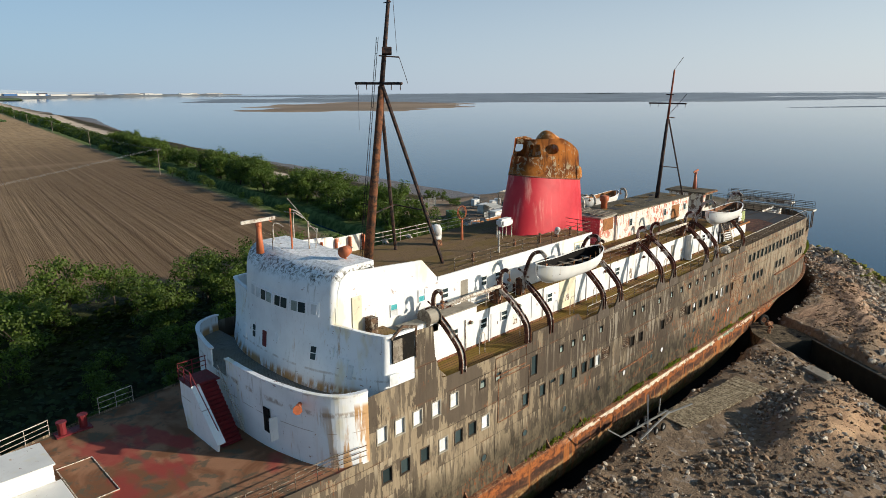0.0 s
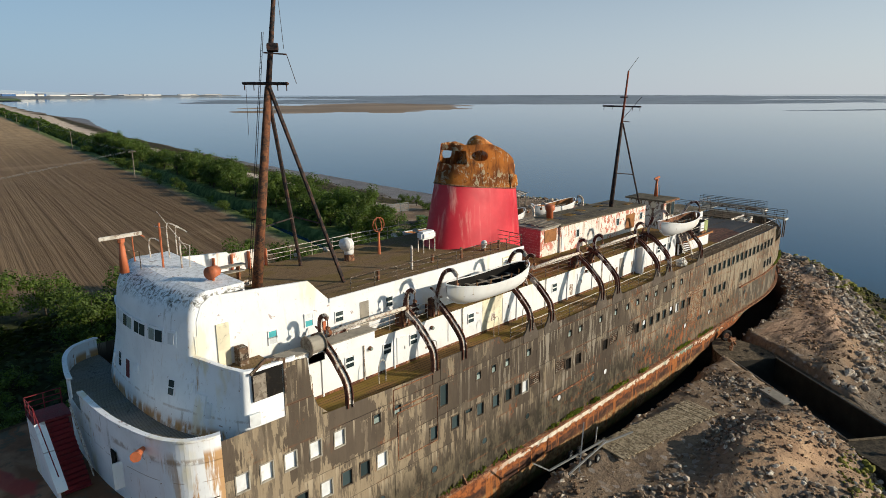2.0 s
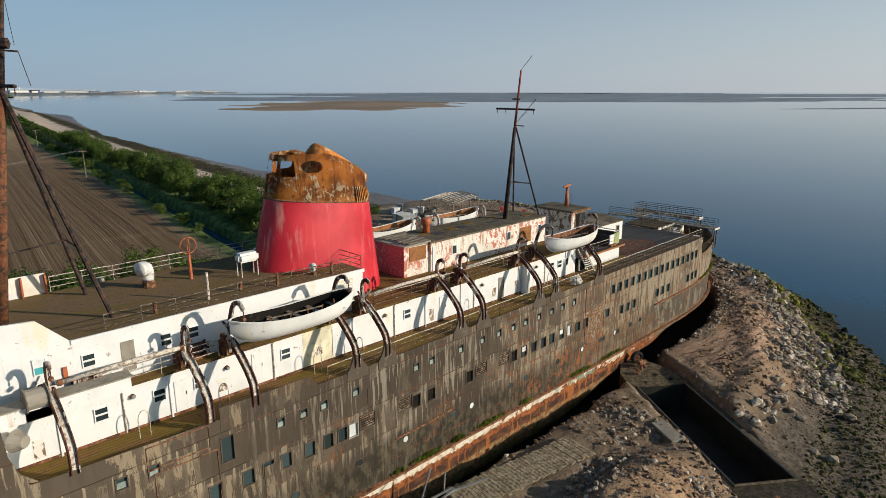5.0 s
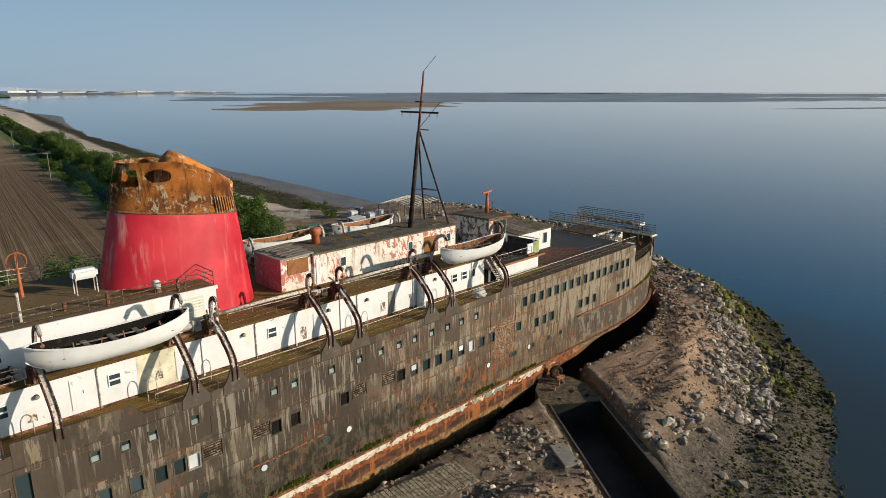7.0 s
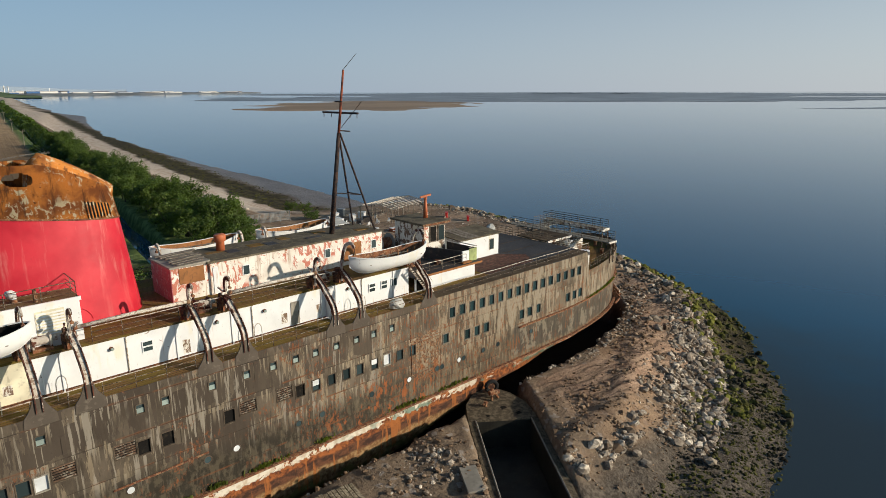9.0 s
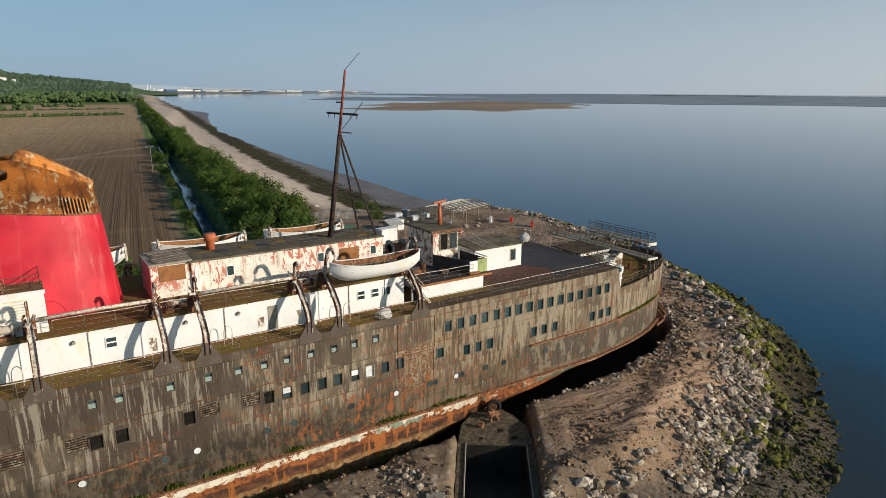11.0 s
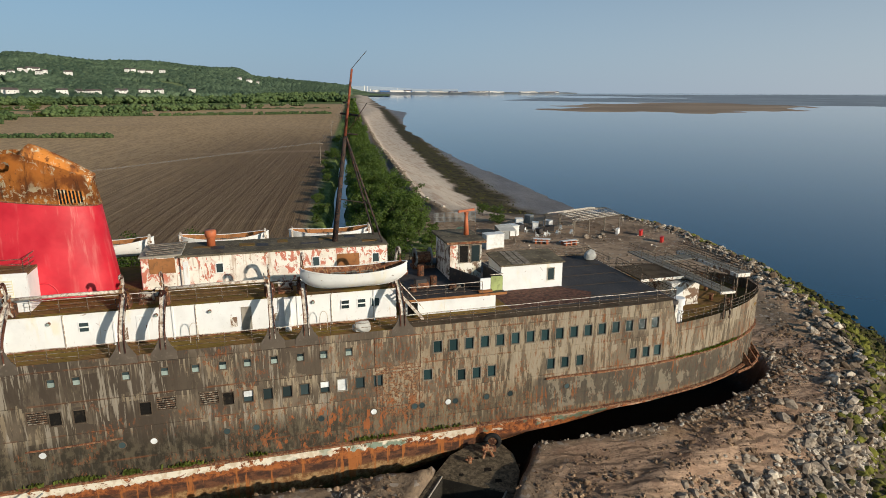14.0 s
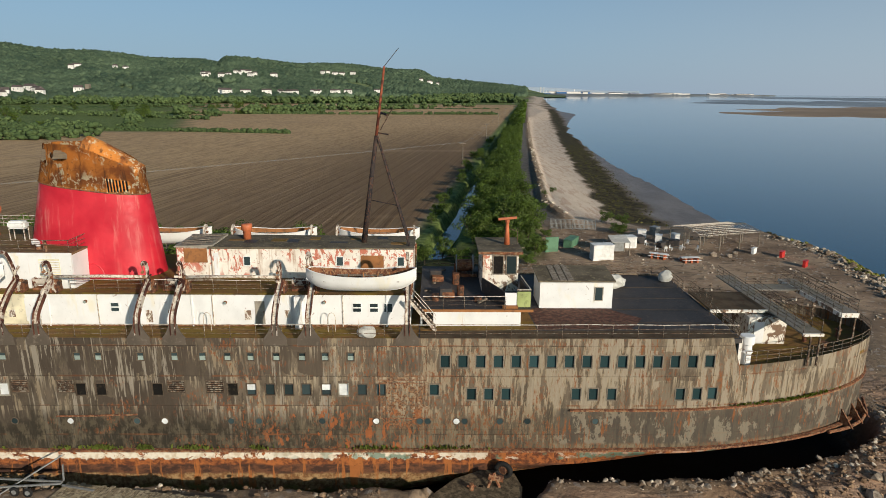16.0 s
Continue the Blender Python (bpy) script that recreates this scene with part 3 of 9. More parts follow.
def glass_mat(name="dark_window_glass", tint=(0.02, 0.03, 0.032)):
    k = Mat(name, 0.12)
    k.color(k.mix(k.rand(), tint, tuple(v * 2.6 for v in tint)), 0.18)
    k.b.inputs["Specular IOR Level"].default_value = 0.2
    k.b.inputs["IOR"].default_value = 1.5
    k.bump(k.noise(1.2, 2), 0.05, 0.02)
    return k.m


M = dict(
    # front white brighter and bluer than the sides, making up for its shade
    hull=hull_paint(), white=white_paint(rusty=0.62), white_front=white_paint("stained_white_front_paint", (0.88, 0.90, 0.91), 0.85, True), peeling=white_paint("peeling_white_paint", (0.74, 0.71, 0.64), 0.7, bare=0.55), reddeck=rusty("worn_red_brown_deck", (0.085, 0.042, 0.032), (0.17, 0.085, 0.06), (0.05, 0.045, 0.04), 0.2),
    housetop=white_paint("rust_edged_white_paint", (0.78, 0.76, 0.71), 0.9),
    boat=white_paint("chalky_white_boat_paint", (0.74, 0.74, 0.72), 0.35), yellowed=plain("yellow_stained_white_paint", (0.80, 0.74, 0.55), 0.6, amount=0.4),
    marks=graffiti_paint(), red=funnel_red(), frust=funnel_rust(),
    rust=rusty("brown_rust", flecks=(0.30, 0.19, 0.11)), davit=davit_paint("flaking_davit_paint", 0.50), davitrail=davit_paint("dark_davit_track_paint", 0.545),
    mast=rusty("rusted_mast_steel", (0.05, 0.035, 0.028), (0.16, 0.065, 0.035), (0.3, 0.13, 0.06), 0.12),
    masttop=rusty("dark_mast_steel", (0.02, 0.02, 0.022), (0.06, 0.045, 0.04), (0.16, 0.07, 0.04), 0.15),
    redmast=rusty("red_lead_mast_steel", (0.11, 0.035, 0.025), (0.30, 0.085, 0.045), (0.05, 0.03, 0.025), 0.15),
    orange=plain("faded_orange_paint", (0.50, 0.14, 0.055), 0.6, amount=0.45), rail=rusty("corroded_rail_steel", (0.055, 0.04, 0.03), (0.14, 0.085, 0.055), (0.4, 0.37, 0.3), 0.15),
    railw=rusty("worn_white_rail", (0.46, 0.41, 0.34), (0.66, 0.61, 0.53), (0.17, 0.075, 0.04), 0.22),
    planks=deck_planks("mossy_deck_planks", (0.135, 0.074, 0.028), (0.285, 0.162, 0.060), 0.65, 0.27),
    sundeck=deck_planks("brown_sun_deck_planks", (0.150, 0.096, 0.050), (0.265, 0.178, 0.098), 0.4),
    foreboards=deck_planks("grey_bridge_deck_boards", (0.19, 0.178, 0.155), (0.30, 0.28, 0.245), 0.2),
    blackdeck=plain("black_bitumen_deck", (0.048, 0.043, 0.042), 0.7, vary=0.25, amount=0.75, dirt=(0.115, 0.082, 0.062)),
    roof=plain("lichened_roof_felt", (0.15, 0.125, 0.09), 0.95, vary=0.4, amount=0.8, dirt=(0.28, 0.235, 0.14)),
    rimdeck=plain("brown_deck_margin", (0.115, 0.085, 0.055), 0.9, vary=0.4, amount=0.5, dirt=(0.10, 0.035, 0.02)),
    foredeck=None, glass=glass_mat(), sternglass=glass_mat("teal_tinted_window_glass", (0.012, 0.025, 0.027)), teal=plain("teal_window_blind", (0.07, 0.42, 0.46), 0.5, amount=0.1), frosted=plain("frosted_green_glass", (0.30, 0.37, 0.34), 0.35, amount=0.35), blind=plain("white_window_blind", (0.74, 0.77, 0.78), 0.5, amount=0.15),
    # the dark entry's near-black stands for shade inside openings
    gusset=plain("smooth_grey_brown_plate", (0.108, 0.088, 0.070), 0.8, vary=0.2, amount=0.5, dirt=(0.20, 0.17, 0.13)), hullframe=plain("rust_brown_window_frame", (0.105, 0.080, 0.058), 0.85, amount=0.5, dirt=(0.24, 0.20, 0.15)), aftframe=plain("dirty_steel_window_frame", (0.20, 0.175, 0.14), 0.8, amount=0.6, dirt=(0.085, 0.055, 0.035)), frame=plain("dull_metal_frame", (0.36, 0.33, 0.27), 0.7, amount=0.5), dark=plain("interior_shade", (0.012, 0.011, 0.010), 0.9), orangepanel=plain("rusted_orange_panel", (0.34, 0.15, 0.06), 0.8, amount=0.5),
    pink=plain("faded_pink_red_planking", (0.52, 0.14, 0.15), 0.7, amount=0.55, dirt=(0.62, 0.55, 0.5)), stairred=plain("dark_red_stair_paint", (0.19, 0.012, 0.016), 0.6, amount=0.3),
    railred=plain("dark_red_rail_paint", (0.17, 0.015, 0.02), 0.55), steel=plain("grey_galvanised_steel", (0.30, 0.31, 0.31), 0.5, 0.4), tarp=plain("pale_tarpaulin", (0.55, 0.54, 0.5), 0.7, amount=0.2),
    deckwood=rusty("dry_tan_boards", (0.25, 0.20, 0.13), (0.42, 0.35, 0.24), (0.11, 0.085, 0.06), 0.25), wood=rusty("silvered_timber", (0.17, 0.14, 0.11), (0.27, 0.235, 0.19), (0.1, 0.08, 0.06), 0.2), ground=ground_mat(), water=water_mat(),
    clod=rock_mat("dry_clay_clods", (0.15, 0.096, 0.06), (0.42, 0.29, 0.185)), rock=rock_mat("limestone_rubble", (0.14, 0.098, 0.066), (0.72, 0.63, 0.51)), weedrock=rock_mat("weed_covered_rock", (0.026, 0.024, 0.017), (0.12, 0.105, 0.075), 0.72), darkrock=rock_mat("dark_weedy_stones", (0.016, 0.015, 0.011), (0.085, 0.070, 0.048), 0.3),
    leaf=leaf_mat("hawthorn_leaves", (0.030, 0.055, 0.010), (0.125, 0.185, 0.028)), leafdark=leaf_mat("far_wood_leaves", (0.040, 0.075, 0.030), (0.095, 0.150, 0.055)), bramble=leaf_mat("shaded_bramble_leaves", (0.010, 0.020, 0.004), (0.050, 0.075, 0.012)), moss=leaf_mat("ledge_moss", (0.06, 0.085, 0.012), (0.16, 0.19, 0.04)),
    bark=rusty("bark", (0.05, 0.04, 0.03), (0.1, 0.08, 0.06), (0.16, 0.15, 0.12), 0.1), bargem=rusty("muddy_barge_plate", (0.090, 0.071, 0.048), (0.175, 0.138, 0.092), (0.035, 0.03, 0.023), 0.2), bargemud=rusty("wet_muddy_plate", (0.042, 0.035, 0.025), (0.085, 0.069, 0.048), (0.02, 0.018, 0.014), 0.2), hold=plain("shaded_hold_mud", (0.030, 0.027, 0.021), 0.6, vary=0.5, amount=0.6, dirt=(0.055, 0.048, 0.034)),
    sand=plain("wet_sand", (0.36, 0.265, 0.185), 0.8, vary=0.3, scale=0.02, amount=0.5, dirt=(0.2, 0.16, 0.125), bump=0.05), flats=plain("grey_mud_flat", (0.27, 0.285, 0.30), 0.45, vary=0.45, scale=0.03, amount=0.6, dirt=(0.15, 0.165, 0.185), bump=0.05),
    bluebin=plain("blue_plastic", (0.04, 0.13, 0.32), 0.5), redplastic=plain("red_plastic_barrier", (0.60, 0.035, 0.03), 0.45, amount=0.1), greenpaint=plain("green_metal_sheet", (0.10, 0.22, 0.13), 0.6),
    quay=plain("hazy_quay_ground", (0.20, 0.22, 0.235), 0.9, vary=0.4, scale=0.02, amount=0.5, dirt=(0.10, 0.13, 0.10), bump=0.1), coast=plain("hazed_far_coast", (0.30, 0.37, 0.46), 0.95, vary=0.15, scale=0.004, amount=0.1, bump=0.0),
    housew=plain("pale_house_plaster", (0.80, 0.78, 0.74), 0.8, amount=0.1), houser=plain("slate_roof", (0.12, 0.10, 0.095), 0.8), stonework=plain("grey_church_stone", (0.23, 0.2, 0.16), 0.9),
    brightwhite=plain("clean_white_panel", (0.78, 0.78, 0.76), 0.5, amount=0.08), rubber=plain("black_rubber", (0.02, 0.02, 0.02), 0.8), greendoor=plain("pale_green_panel", (0.36, 0.42, 0.16), 0.7, amount=0.5), weather=plain("weathered_concrete", (0.33, 0.30, 0.25), 0.9),
)


def foredeck_mat():
    k = Mat("worn_red_oxide_deck", 0.85)
    c = k.mix(k.step(k.noise(0.4, 5, warp=0.6), 0.4, 0.6), (0.20, 0.092, 0.048), (0.34, 0.175, 0.10))
    c = k.mix(k.step(k.noise(0.9, 5, (1, 1, 1), 0.65, 0.5), 0.5, 0.62, 0, 0.8), c, (0.11, 0.10, 0.07))
    c = k.mix(k.step(k.noise(0.22, 3, (1.5, 0.7, 1), off=(2.2, 0.6, 0)), 0.53, 0.60, 0, 0.7), c, (0.34, 0.045, 0.045))
    k.color(c)
    k.bump(k.noise(9, 5), 0.4, 0.02)
    return k.m


M["foredeck"] = foredeck_mat()

# ---- building helpers ----
def link_mesh(name, bm, material, smooth=False):
    me = bpy.data.meshes.new(name)
    bm.to_mesh(me)
    bm.free()
    if material is not None:
        me.materials.append(material)
    if smooth:
        me.polygons.foreach_set("use_smooth", [True] * len(me.polygons))
    return me


def thing(name, label, category, at=(0, 0, 0), group="", kind=""):
    """An Empty at the base of a thing, which parents its parts."""
    e = new(name)
    e.location = at
    e.empty_display_size = 0.3
    return tagged(e, label, category, group, kind)


def part(name, bm, material, parent, label="", smooth=False):
    """One mesh object in world coordinates under a thing or under one of its parts."""
    ob = new(name, link_mesh(name, bm, material, smooth))
    ob.parent = parent
    base = parent
    while base.parent:
        base = base.parent
    if parent.type == "EMPTY":
        ob.matrix_parent_inverse = Matrix.Translation(-parent.location)
    return tagged(ob, label)


def solo(name, bm, material, label, category, group="", kind="", smooth=False):
    return tagged(new(name, link_mesh(name, bm, material, smooth)), label, category, group, kind)


def box(bm, x0, x1, y0, y1, z0, z1):
    v = [bm.verts.new((x, y, z)) for z in (z0, z1) for x, y in ((x0, y0), (x1, y0), (x1, y1), (x0, y1))]
    for q in ((3, 2, 1, 0), (4, 5, 6, 7), (0, 1, 5, 4), (1, 2, 6, 5), (2, 3, 7, 6), (3, 0, 4, 7)):
        bm.faces.new([v[i] for i in q])
    return bm


def boxes(*rows):
    bm = bmesh.new()
    for r in rows:
        box(bm, *r)
    return bm


def bevelled(bm, width=0.03, segments=1):
    bmesh.ops.bevel(bm, geom=list(bm.edges), offset=width, segments=segments, affect="EDGES", clamp_overlap=True)
    return bm


def prism(bm, outline, z0, z1):
    """An upright prism over a plan outline given counter-clockwise."""
    lo, hi = [bm.verts.new((x, y, z0)) for x, y in outline], [bm.verts.new((x, y, z1)) for x, y in outline]
    n = len(outline)
    bm.faces.new(hi)
    bm.faces.new(lo[::-1])
    for i in range(n):
        bm.faces.new((lo[i], lo[(i + 1) % n], hi[(i + 1) % n], hi[i]))
    return bm


def loft(bm, rings, closed=True, caps=True):
    vs = [[bm.verts.new(p) for p in r] for r in rings]
    n = len(rings[0])
    for a, b in zip(vs, vs[1:]):
        for i in range(n if closed else n - 1):
            bm.faces.new((a[i], a[(i + 1) % n], b[(i + 1) % n], b[i]))
    if caps and closed:
        bm.faces.new(vs[0][::-1])
        bm.faces.new(vs[-1])
    return bm


def tube(bm, points, r, n=6, r_end=None, flat=1.0):
    """A round bar through points; r_end: its radius at the far end."""
    pts = [Vector(p) for p in points]
    rings = []
    for i, p in enumerate(pts):
        d = (pts[min(i + 1, len(pts) - 1)] - pts[max(i - 1, 0)]).normalized()
        side = d.cross(Vector((0, 0, 1)))
        side = Vector((1, 0, 0)) if side.length < 0.05 else side.normalized()
        up = side.cross(d)
        rr = r if r_end is None else r + (r_end - r) * i / (len(pts) - 1)
        rings.append([p + side * (math.cos(2 * math.pi * (j + 0.5) / n) * rr * flat) + up * (math.sin(2 * math.pi * (j + 0.5) / n) * rr) for j in range(n)])
    return loft(bm, rings)


def beam(bm, a, b, w, h=None):
    """A square bar from a to b."""
    return tube(bm, [a, b], (w if h is None else h) * 0.7071, 4, flat=1.0 if h is None else w / h)


def curve(points, n=5):
    """A smooth run through points (Catmull-Rom)."""
    p = [np.array(q, float) for q in points]
    p = [2 * p[0] - p[1]] + p + [2 * p[-1] - p[-2]]
    out = []
    for i in range(1, len(p) - 2):
        for t in np.linspace(0, 1, n, endpoint=False):
            a, b, c, d = p[i - 1], p[i], p[i + 1], p[i + 2]
            out.append(tuple(0.5 * ((2 * b) + (c - a) * t + (2 * a - 5 * b + 4 * c - d) * t ** 2 + (3 * b - a - 3 * c + d) * t ** 3)))
    return out + [tuple(p[-2])]


def mesh_object(name, verts, faces, material):
    me = bpy.data.meshes.new(name)
    me.from_pydata(verts, [], faces)
    me.materials.append(material)
    return new(name, me)


def smooth01(v, a, b):
    t = np.clip((v - a) / (b - a), 0, 1)
    return t * t * (3 - 2 * t)


def fbm(x, y, scale, seed=0.0, octaves=4):
    """Cheap smooth noise on arrays, about -1 to 1."""
    out, amp, f = np.zeros_like(x), 1.0, 1.0 / scale
    for o in range(octaves):
        a, s = 0.7 + 1.9 * o + seed, 1.3 + 2.1 * o + seed * 1.7
        u, v = x * math.cos(a) + y * math.sin(a), -x * math.sin(a) + y * math.cos(a)
        out += amp * np.sin(u * f * 2.2 + s + 1.4 * np.sin(v * f * 1.3 + a)) * np.cos(v * f * 1.9 + 2 * s + 1.2 * np.sin(u * f * 1.1))
        amp, f = amp * 0.55, f * 2.1
    return out / 1.8


# ---- hull form: half breadth and top edge along the ship ----
BOW, STERN = -5.0, 113.4


def half_breadth(x):
    x = np.asarray(x, float)
    fore = 8.7 * np.clip(1 - np.clip((22 - x) / 27, 0, 1) ** 2.2, 0, 1) ** 0.7
    aft = 8.7 * np.sqrt(np.clip(1 - np.clip((x - 92) / 21.4, 0, 1) ** 2.15, 0, 1))
    return np.where(x < 22, fore, aft)


# ---- ground: one sheet from the field to the sea bed ----
SHORE = [(-3800, -46), (0, -44), (55, -41), (85, -35), (99, -31), (110, -26), (121, -19), (131, -11), (142, 6), (151, 30), (155, 58), (151, 85), (147, 101), (151, 155), (153, 210), (156, 272), (180, 450), (210, 600), (244, 740), (267, 830), (264, 900), (276, 1010), (377, 1715), (820, 4600), (-3800, 4600)]


def inland(x, y):
    """Distance to the water's edge, positive on land."""
    best, inside = np.full(x.shape, 1e9), np.zeros(x.shape, bool)
    for n, ((ax, ay), (bx, by)) in enumerate(zip(SHORE, SHORE[1:] + SHORE[:1])):
        if n < len(SHORE) - 2:
            t = np.clip(((x - ax) * (bx - ax) + (y - ay) * (by - ay)) / ((bx - ax) ** 2 + (by - ay) ** 2), 0, 1)
            best = np.minimum(best, np.hypot(x - ax - t * (bx - ax), y - ay - t * (by - ay)))
        if ay != by:
            inside ^= ((ay > y) != (by > y)) & (x < (bx - ax) * (y - ay) / (by - ay) + ax)
    return np.where(inside, best, -best)


BARGE_O, BARGE_D = np.array((78.6, -13.0)), np.array((-0.6, -0.8))
BARGE_S = np.array((-0.8, 0.6))


def ditch_x(y):
    return 67.5 + 0.143 * y


def track_x(y):
    return 86.5 + 0.117 * y + 0.00055 * np.maximum(y - 100, 0) ** 1.5 + 5.0 * smooth01(y, 108, 78)


def terrain(x, y):
    """Height and the weights of the ground's kinds."""
    d = inland(x, y) + 0.8 * fbm(x, y, 9.0) + 3.0 * smooth01(y, 120, 300) * fbm(x, y, 40.0, 2.0)
    far = smooth01(y, 74, 98)
    wide = smooth01(x, 122, 102)
    pad = 0.9 * smooth01(d, 0, 5) * wide + (3.7 - 0.9 * wide) * smooth01(d, 6.5 * wide, 9 + 6.0 * wide)
    beach = 0.7 * smooth01(d, 0, 16) + 1.1 * smooth01(d, 16, 30) + 2.4 * smooth01(d, 27, 41)
    h = pad * (1 - far) + beach * far
    h = np.where(d < 0, np.maximum(d * 0.14, -3.0), h)
    u = x - track_x(y)
    land = smooth01(d, 12, 22)
    foot = 17.0 + 0.02 * y + 2.2 * fbm(x, y, 9, 5.0)  # lower edge of the stone bank
    h += 0.9 * smooth01(np.abs(u - 4.4), 2.2, 0.7) * smooth01(y, 78, 92) * land
    # ship's berth
    e = np.maximum(np.abs(y) - half_breadth(np.clip(x, BOW, 112.0)), np.maximum(x - 113.6, BOW - x))
    th = np.arctan2(y, np.maximum(x - 92, 1e-3))
    e = np.where(x > 92, np.hypot(x - 92, y) - 1 / np.sqrt((np.cos(th) / 21.4) ** 2 + (np.sin(th) / 8.7) ** 2), e)
    close = smooth01(x, 76, 88)
    e = e + 0.35 * close
    shelf = smooth01(e + 0.5 * fbm(x, y, 4.0, 4.0), 1.0, 3.4 - 0.8 * close)
    h = h * shelf + 0.15 * (1 - shelf)
    # clay heap and rubble ridges beside the barge
    heap = np.exp(-(((x - 58) / 7.0) ** 2 + ((y + 22.0) / 3.2) ** 2) ** 2)
    h += 1.5 * heap
    h += 0.3 * wide * (1 - far) * smooth01(np.abs(d - 14.6 + 1.2 * fbm(x, y, 5.0, 9.0)), 1.9, 0.3) * smooth01(x, 74, 80)
    h += (0.34 * fbm(x, y, 3.2, 1.0) + 0.17 * np.abs(fbm(x, y, 1.1, 5.0))) * (1 - 0.7 * smooth01(np.abs(e - 7.0), 5.5, 3.5) * smooth01(x, 82, 90)) * smooth01(d, 2, 8) * (1 - far) * shelf * smooth01(np.hypot((x - 70) / 75, (y - 5) / 70), 1.0, 0.7)
    # barge bed
    bu, bv = (x - BARGE_O[0]) * BARGE_D[0] + (y - BARGE_O[1]) * BARGE_D[1], (x - BARGE_O[0]) * BARGE_S[0] + (y - BARGE_O[1]) * BARGE_S[1]
    inb = smooth01(np.abs(bv), 3.5, 2.6) * smooth01(bu, -5.6, -4.6) * smooth01(bu, 26.5, 24.5)
    h = h * (1 - inb) + 0.2 * inb
    # drainage ditch beside the field
    k = x - ditch_x(y)
    ditch = smooth01(np.abs(k), 3.2, 1.3) * smooth01(y, 52, 60)
    h = np.where(d > 10, h * (1 - ditch) + 1.2 * ditch, h)
    w = {}
    isfield = smooth01(k, -6.0, -8.5) * smooth01(y + 0.05 * x, 58, 64) * (1 - smooth01(-x - 60 - 0.35 * (y - 300), 0, 15) * smooth01(y, 350, 372)) * smooth01(y, 1120, 1090)
    rubble = (1 - far) * smooth01(d, 1.5, 5) * smooth01(d, 19, 13) * wide
    w["field"] = isfield
    w["grass"] = np.clip(smooth01(k, -8, -4) * smooth01(u, -2, -5) * smooth01(y, 50, 58) + smooth01(k, -4, -8) * smooth01(y, 200, 210), 0, 1) * (1 - isfield)
    w["scrub_shade"] = smooth01(y, 9, 13) * smooth01(y, 66, 56) * smooth01(x, 92, 80) * smooth01(e, 3, 5) * (1 - isfield)
    w["road"] = smooth01(np.abs(u + 0.2), 2.9, 2.1) * smooth01(y, 76, 90)
    w["stone"] = far * smooth01(u, 4.6, 5.6) * smooth01(u - foot, 1.0, -1.0)
    w["algae"] = np.clip(far * smooth01(u - foot, -1.0, 1.0) * smooth01(u - foot + 3 * fbm(x, y, 14, 3.0), 15, 11) + (1 - far) * smooth01(d, 8.0, 5.5) * (1 - wide), 0, 1)
    w["mud"] = far * smooth01(u - foot + 3 * fbm(x, y, 14, 3.0), 11, 15)
    low_flat = smooth01(y, -22.5, -25.0) * smooth01(x, 64, 68) * smooth01(x, 92, 86)  # beside the barge
    w["shale"] = (1 - far) * np.maximum(wide * smooth01(d, 9, 5), low_flat)
    w["clay"] = np.clip(0.75 * rubble * smooth01(fbm(x, y, 6, 7.0), -0.4, 0.5) + heap * 1.2 * smooth01(y, -19, -22) + (1 - far) * 0.9 * smooth01(np.abs(d - 11.5 - 5.5 * wide + 1.5 * fbm(x, y, 7, 2.0)), 2.6, 0.8) * smooth01(y, 70, 50) * smooth01(x, 80, 90), 0, 1)
    # berth strip: wet mud plus painted shade of the hull
    w["wet_shade"] = (1 - smooth01(e, 1.7, 2.9)) * smooth01(x, 0, 10) * smooth01(x, 118, 112)
    w["yard"] = (1 - far) * smooth01(y, 12, 22) * smooth01(x, 88, 96) * smooth01(d, 8, 12)
    w["track"] = (1 - far) * smooth01(np.abs(e - 8.0 + 1.5 * fbm(x, y, 14, 6.0)), 4.4, 3.0) * smooth01(x, 80, 88) * smooth01(y, 14, 2)
    return h, w


def spaced(*runs):
    """Grid lines: runs of (start, end, step)."""
    out = np.concatenate([np.arange(a, b, s) for a, b, s in runs])
    return np.unique(np.round(out, 3))


def grid_faces(nx, ny):
    i = np.arange(nx - 1)[:, None] * ny + np.arange(ny - 1)[None, :]
    return np.stack([i, i + ny, i + ny + 1, i + 1], -1).reshape(-1, 4)


gx = spaced((-3800, -800, 250), (-800, -200, 60), (-200, 0, 12), (0, 34, 3), (34, 68, 0.75), (68, 122, 0.45), (122, 170, 1.2), (170, 260, 5), (260, 1000, 30), (1000, 4600, 300))
gy = spaced((-4600, -300, 400), (-300, -60, 20), (-60, -36, 3), (-36, 4, 0.45), (4, 6, 0.75), (6, 70, 2.0), (70, 130, 1.5), (130, 330, 4), (330, 1000, 12), (1000, 4601, 90))
GX, GY = np.meshgrid(gx, gy, indexing="ij")
GH, GW = terrain(GX, GY)
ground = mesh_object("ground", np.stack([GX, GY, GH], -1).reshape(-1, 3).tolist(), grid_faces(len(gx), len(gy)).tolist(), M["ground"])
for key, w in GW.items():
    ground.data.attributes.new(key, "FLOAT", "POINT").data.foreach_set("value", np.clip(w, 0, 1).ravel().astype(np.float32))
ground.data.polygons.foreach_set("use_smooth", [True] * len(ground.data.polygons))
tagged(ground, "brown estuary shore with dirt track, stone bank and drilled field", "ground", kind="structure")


def ground_at(x, y):
    return float(terrain(np.array([float(x)]), np.array([float(y)]))[0][0])


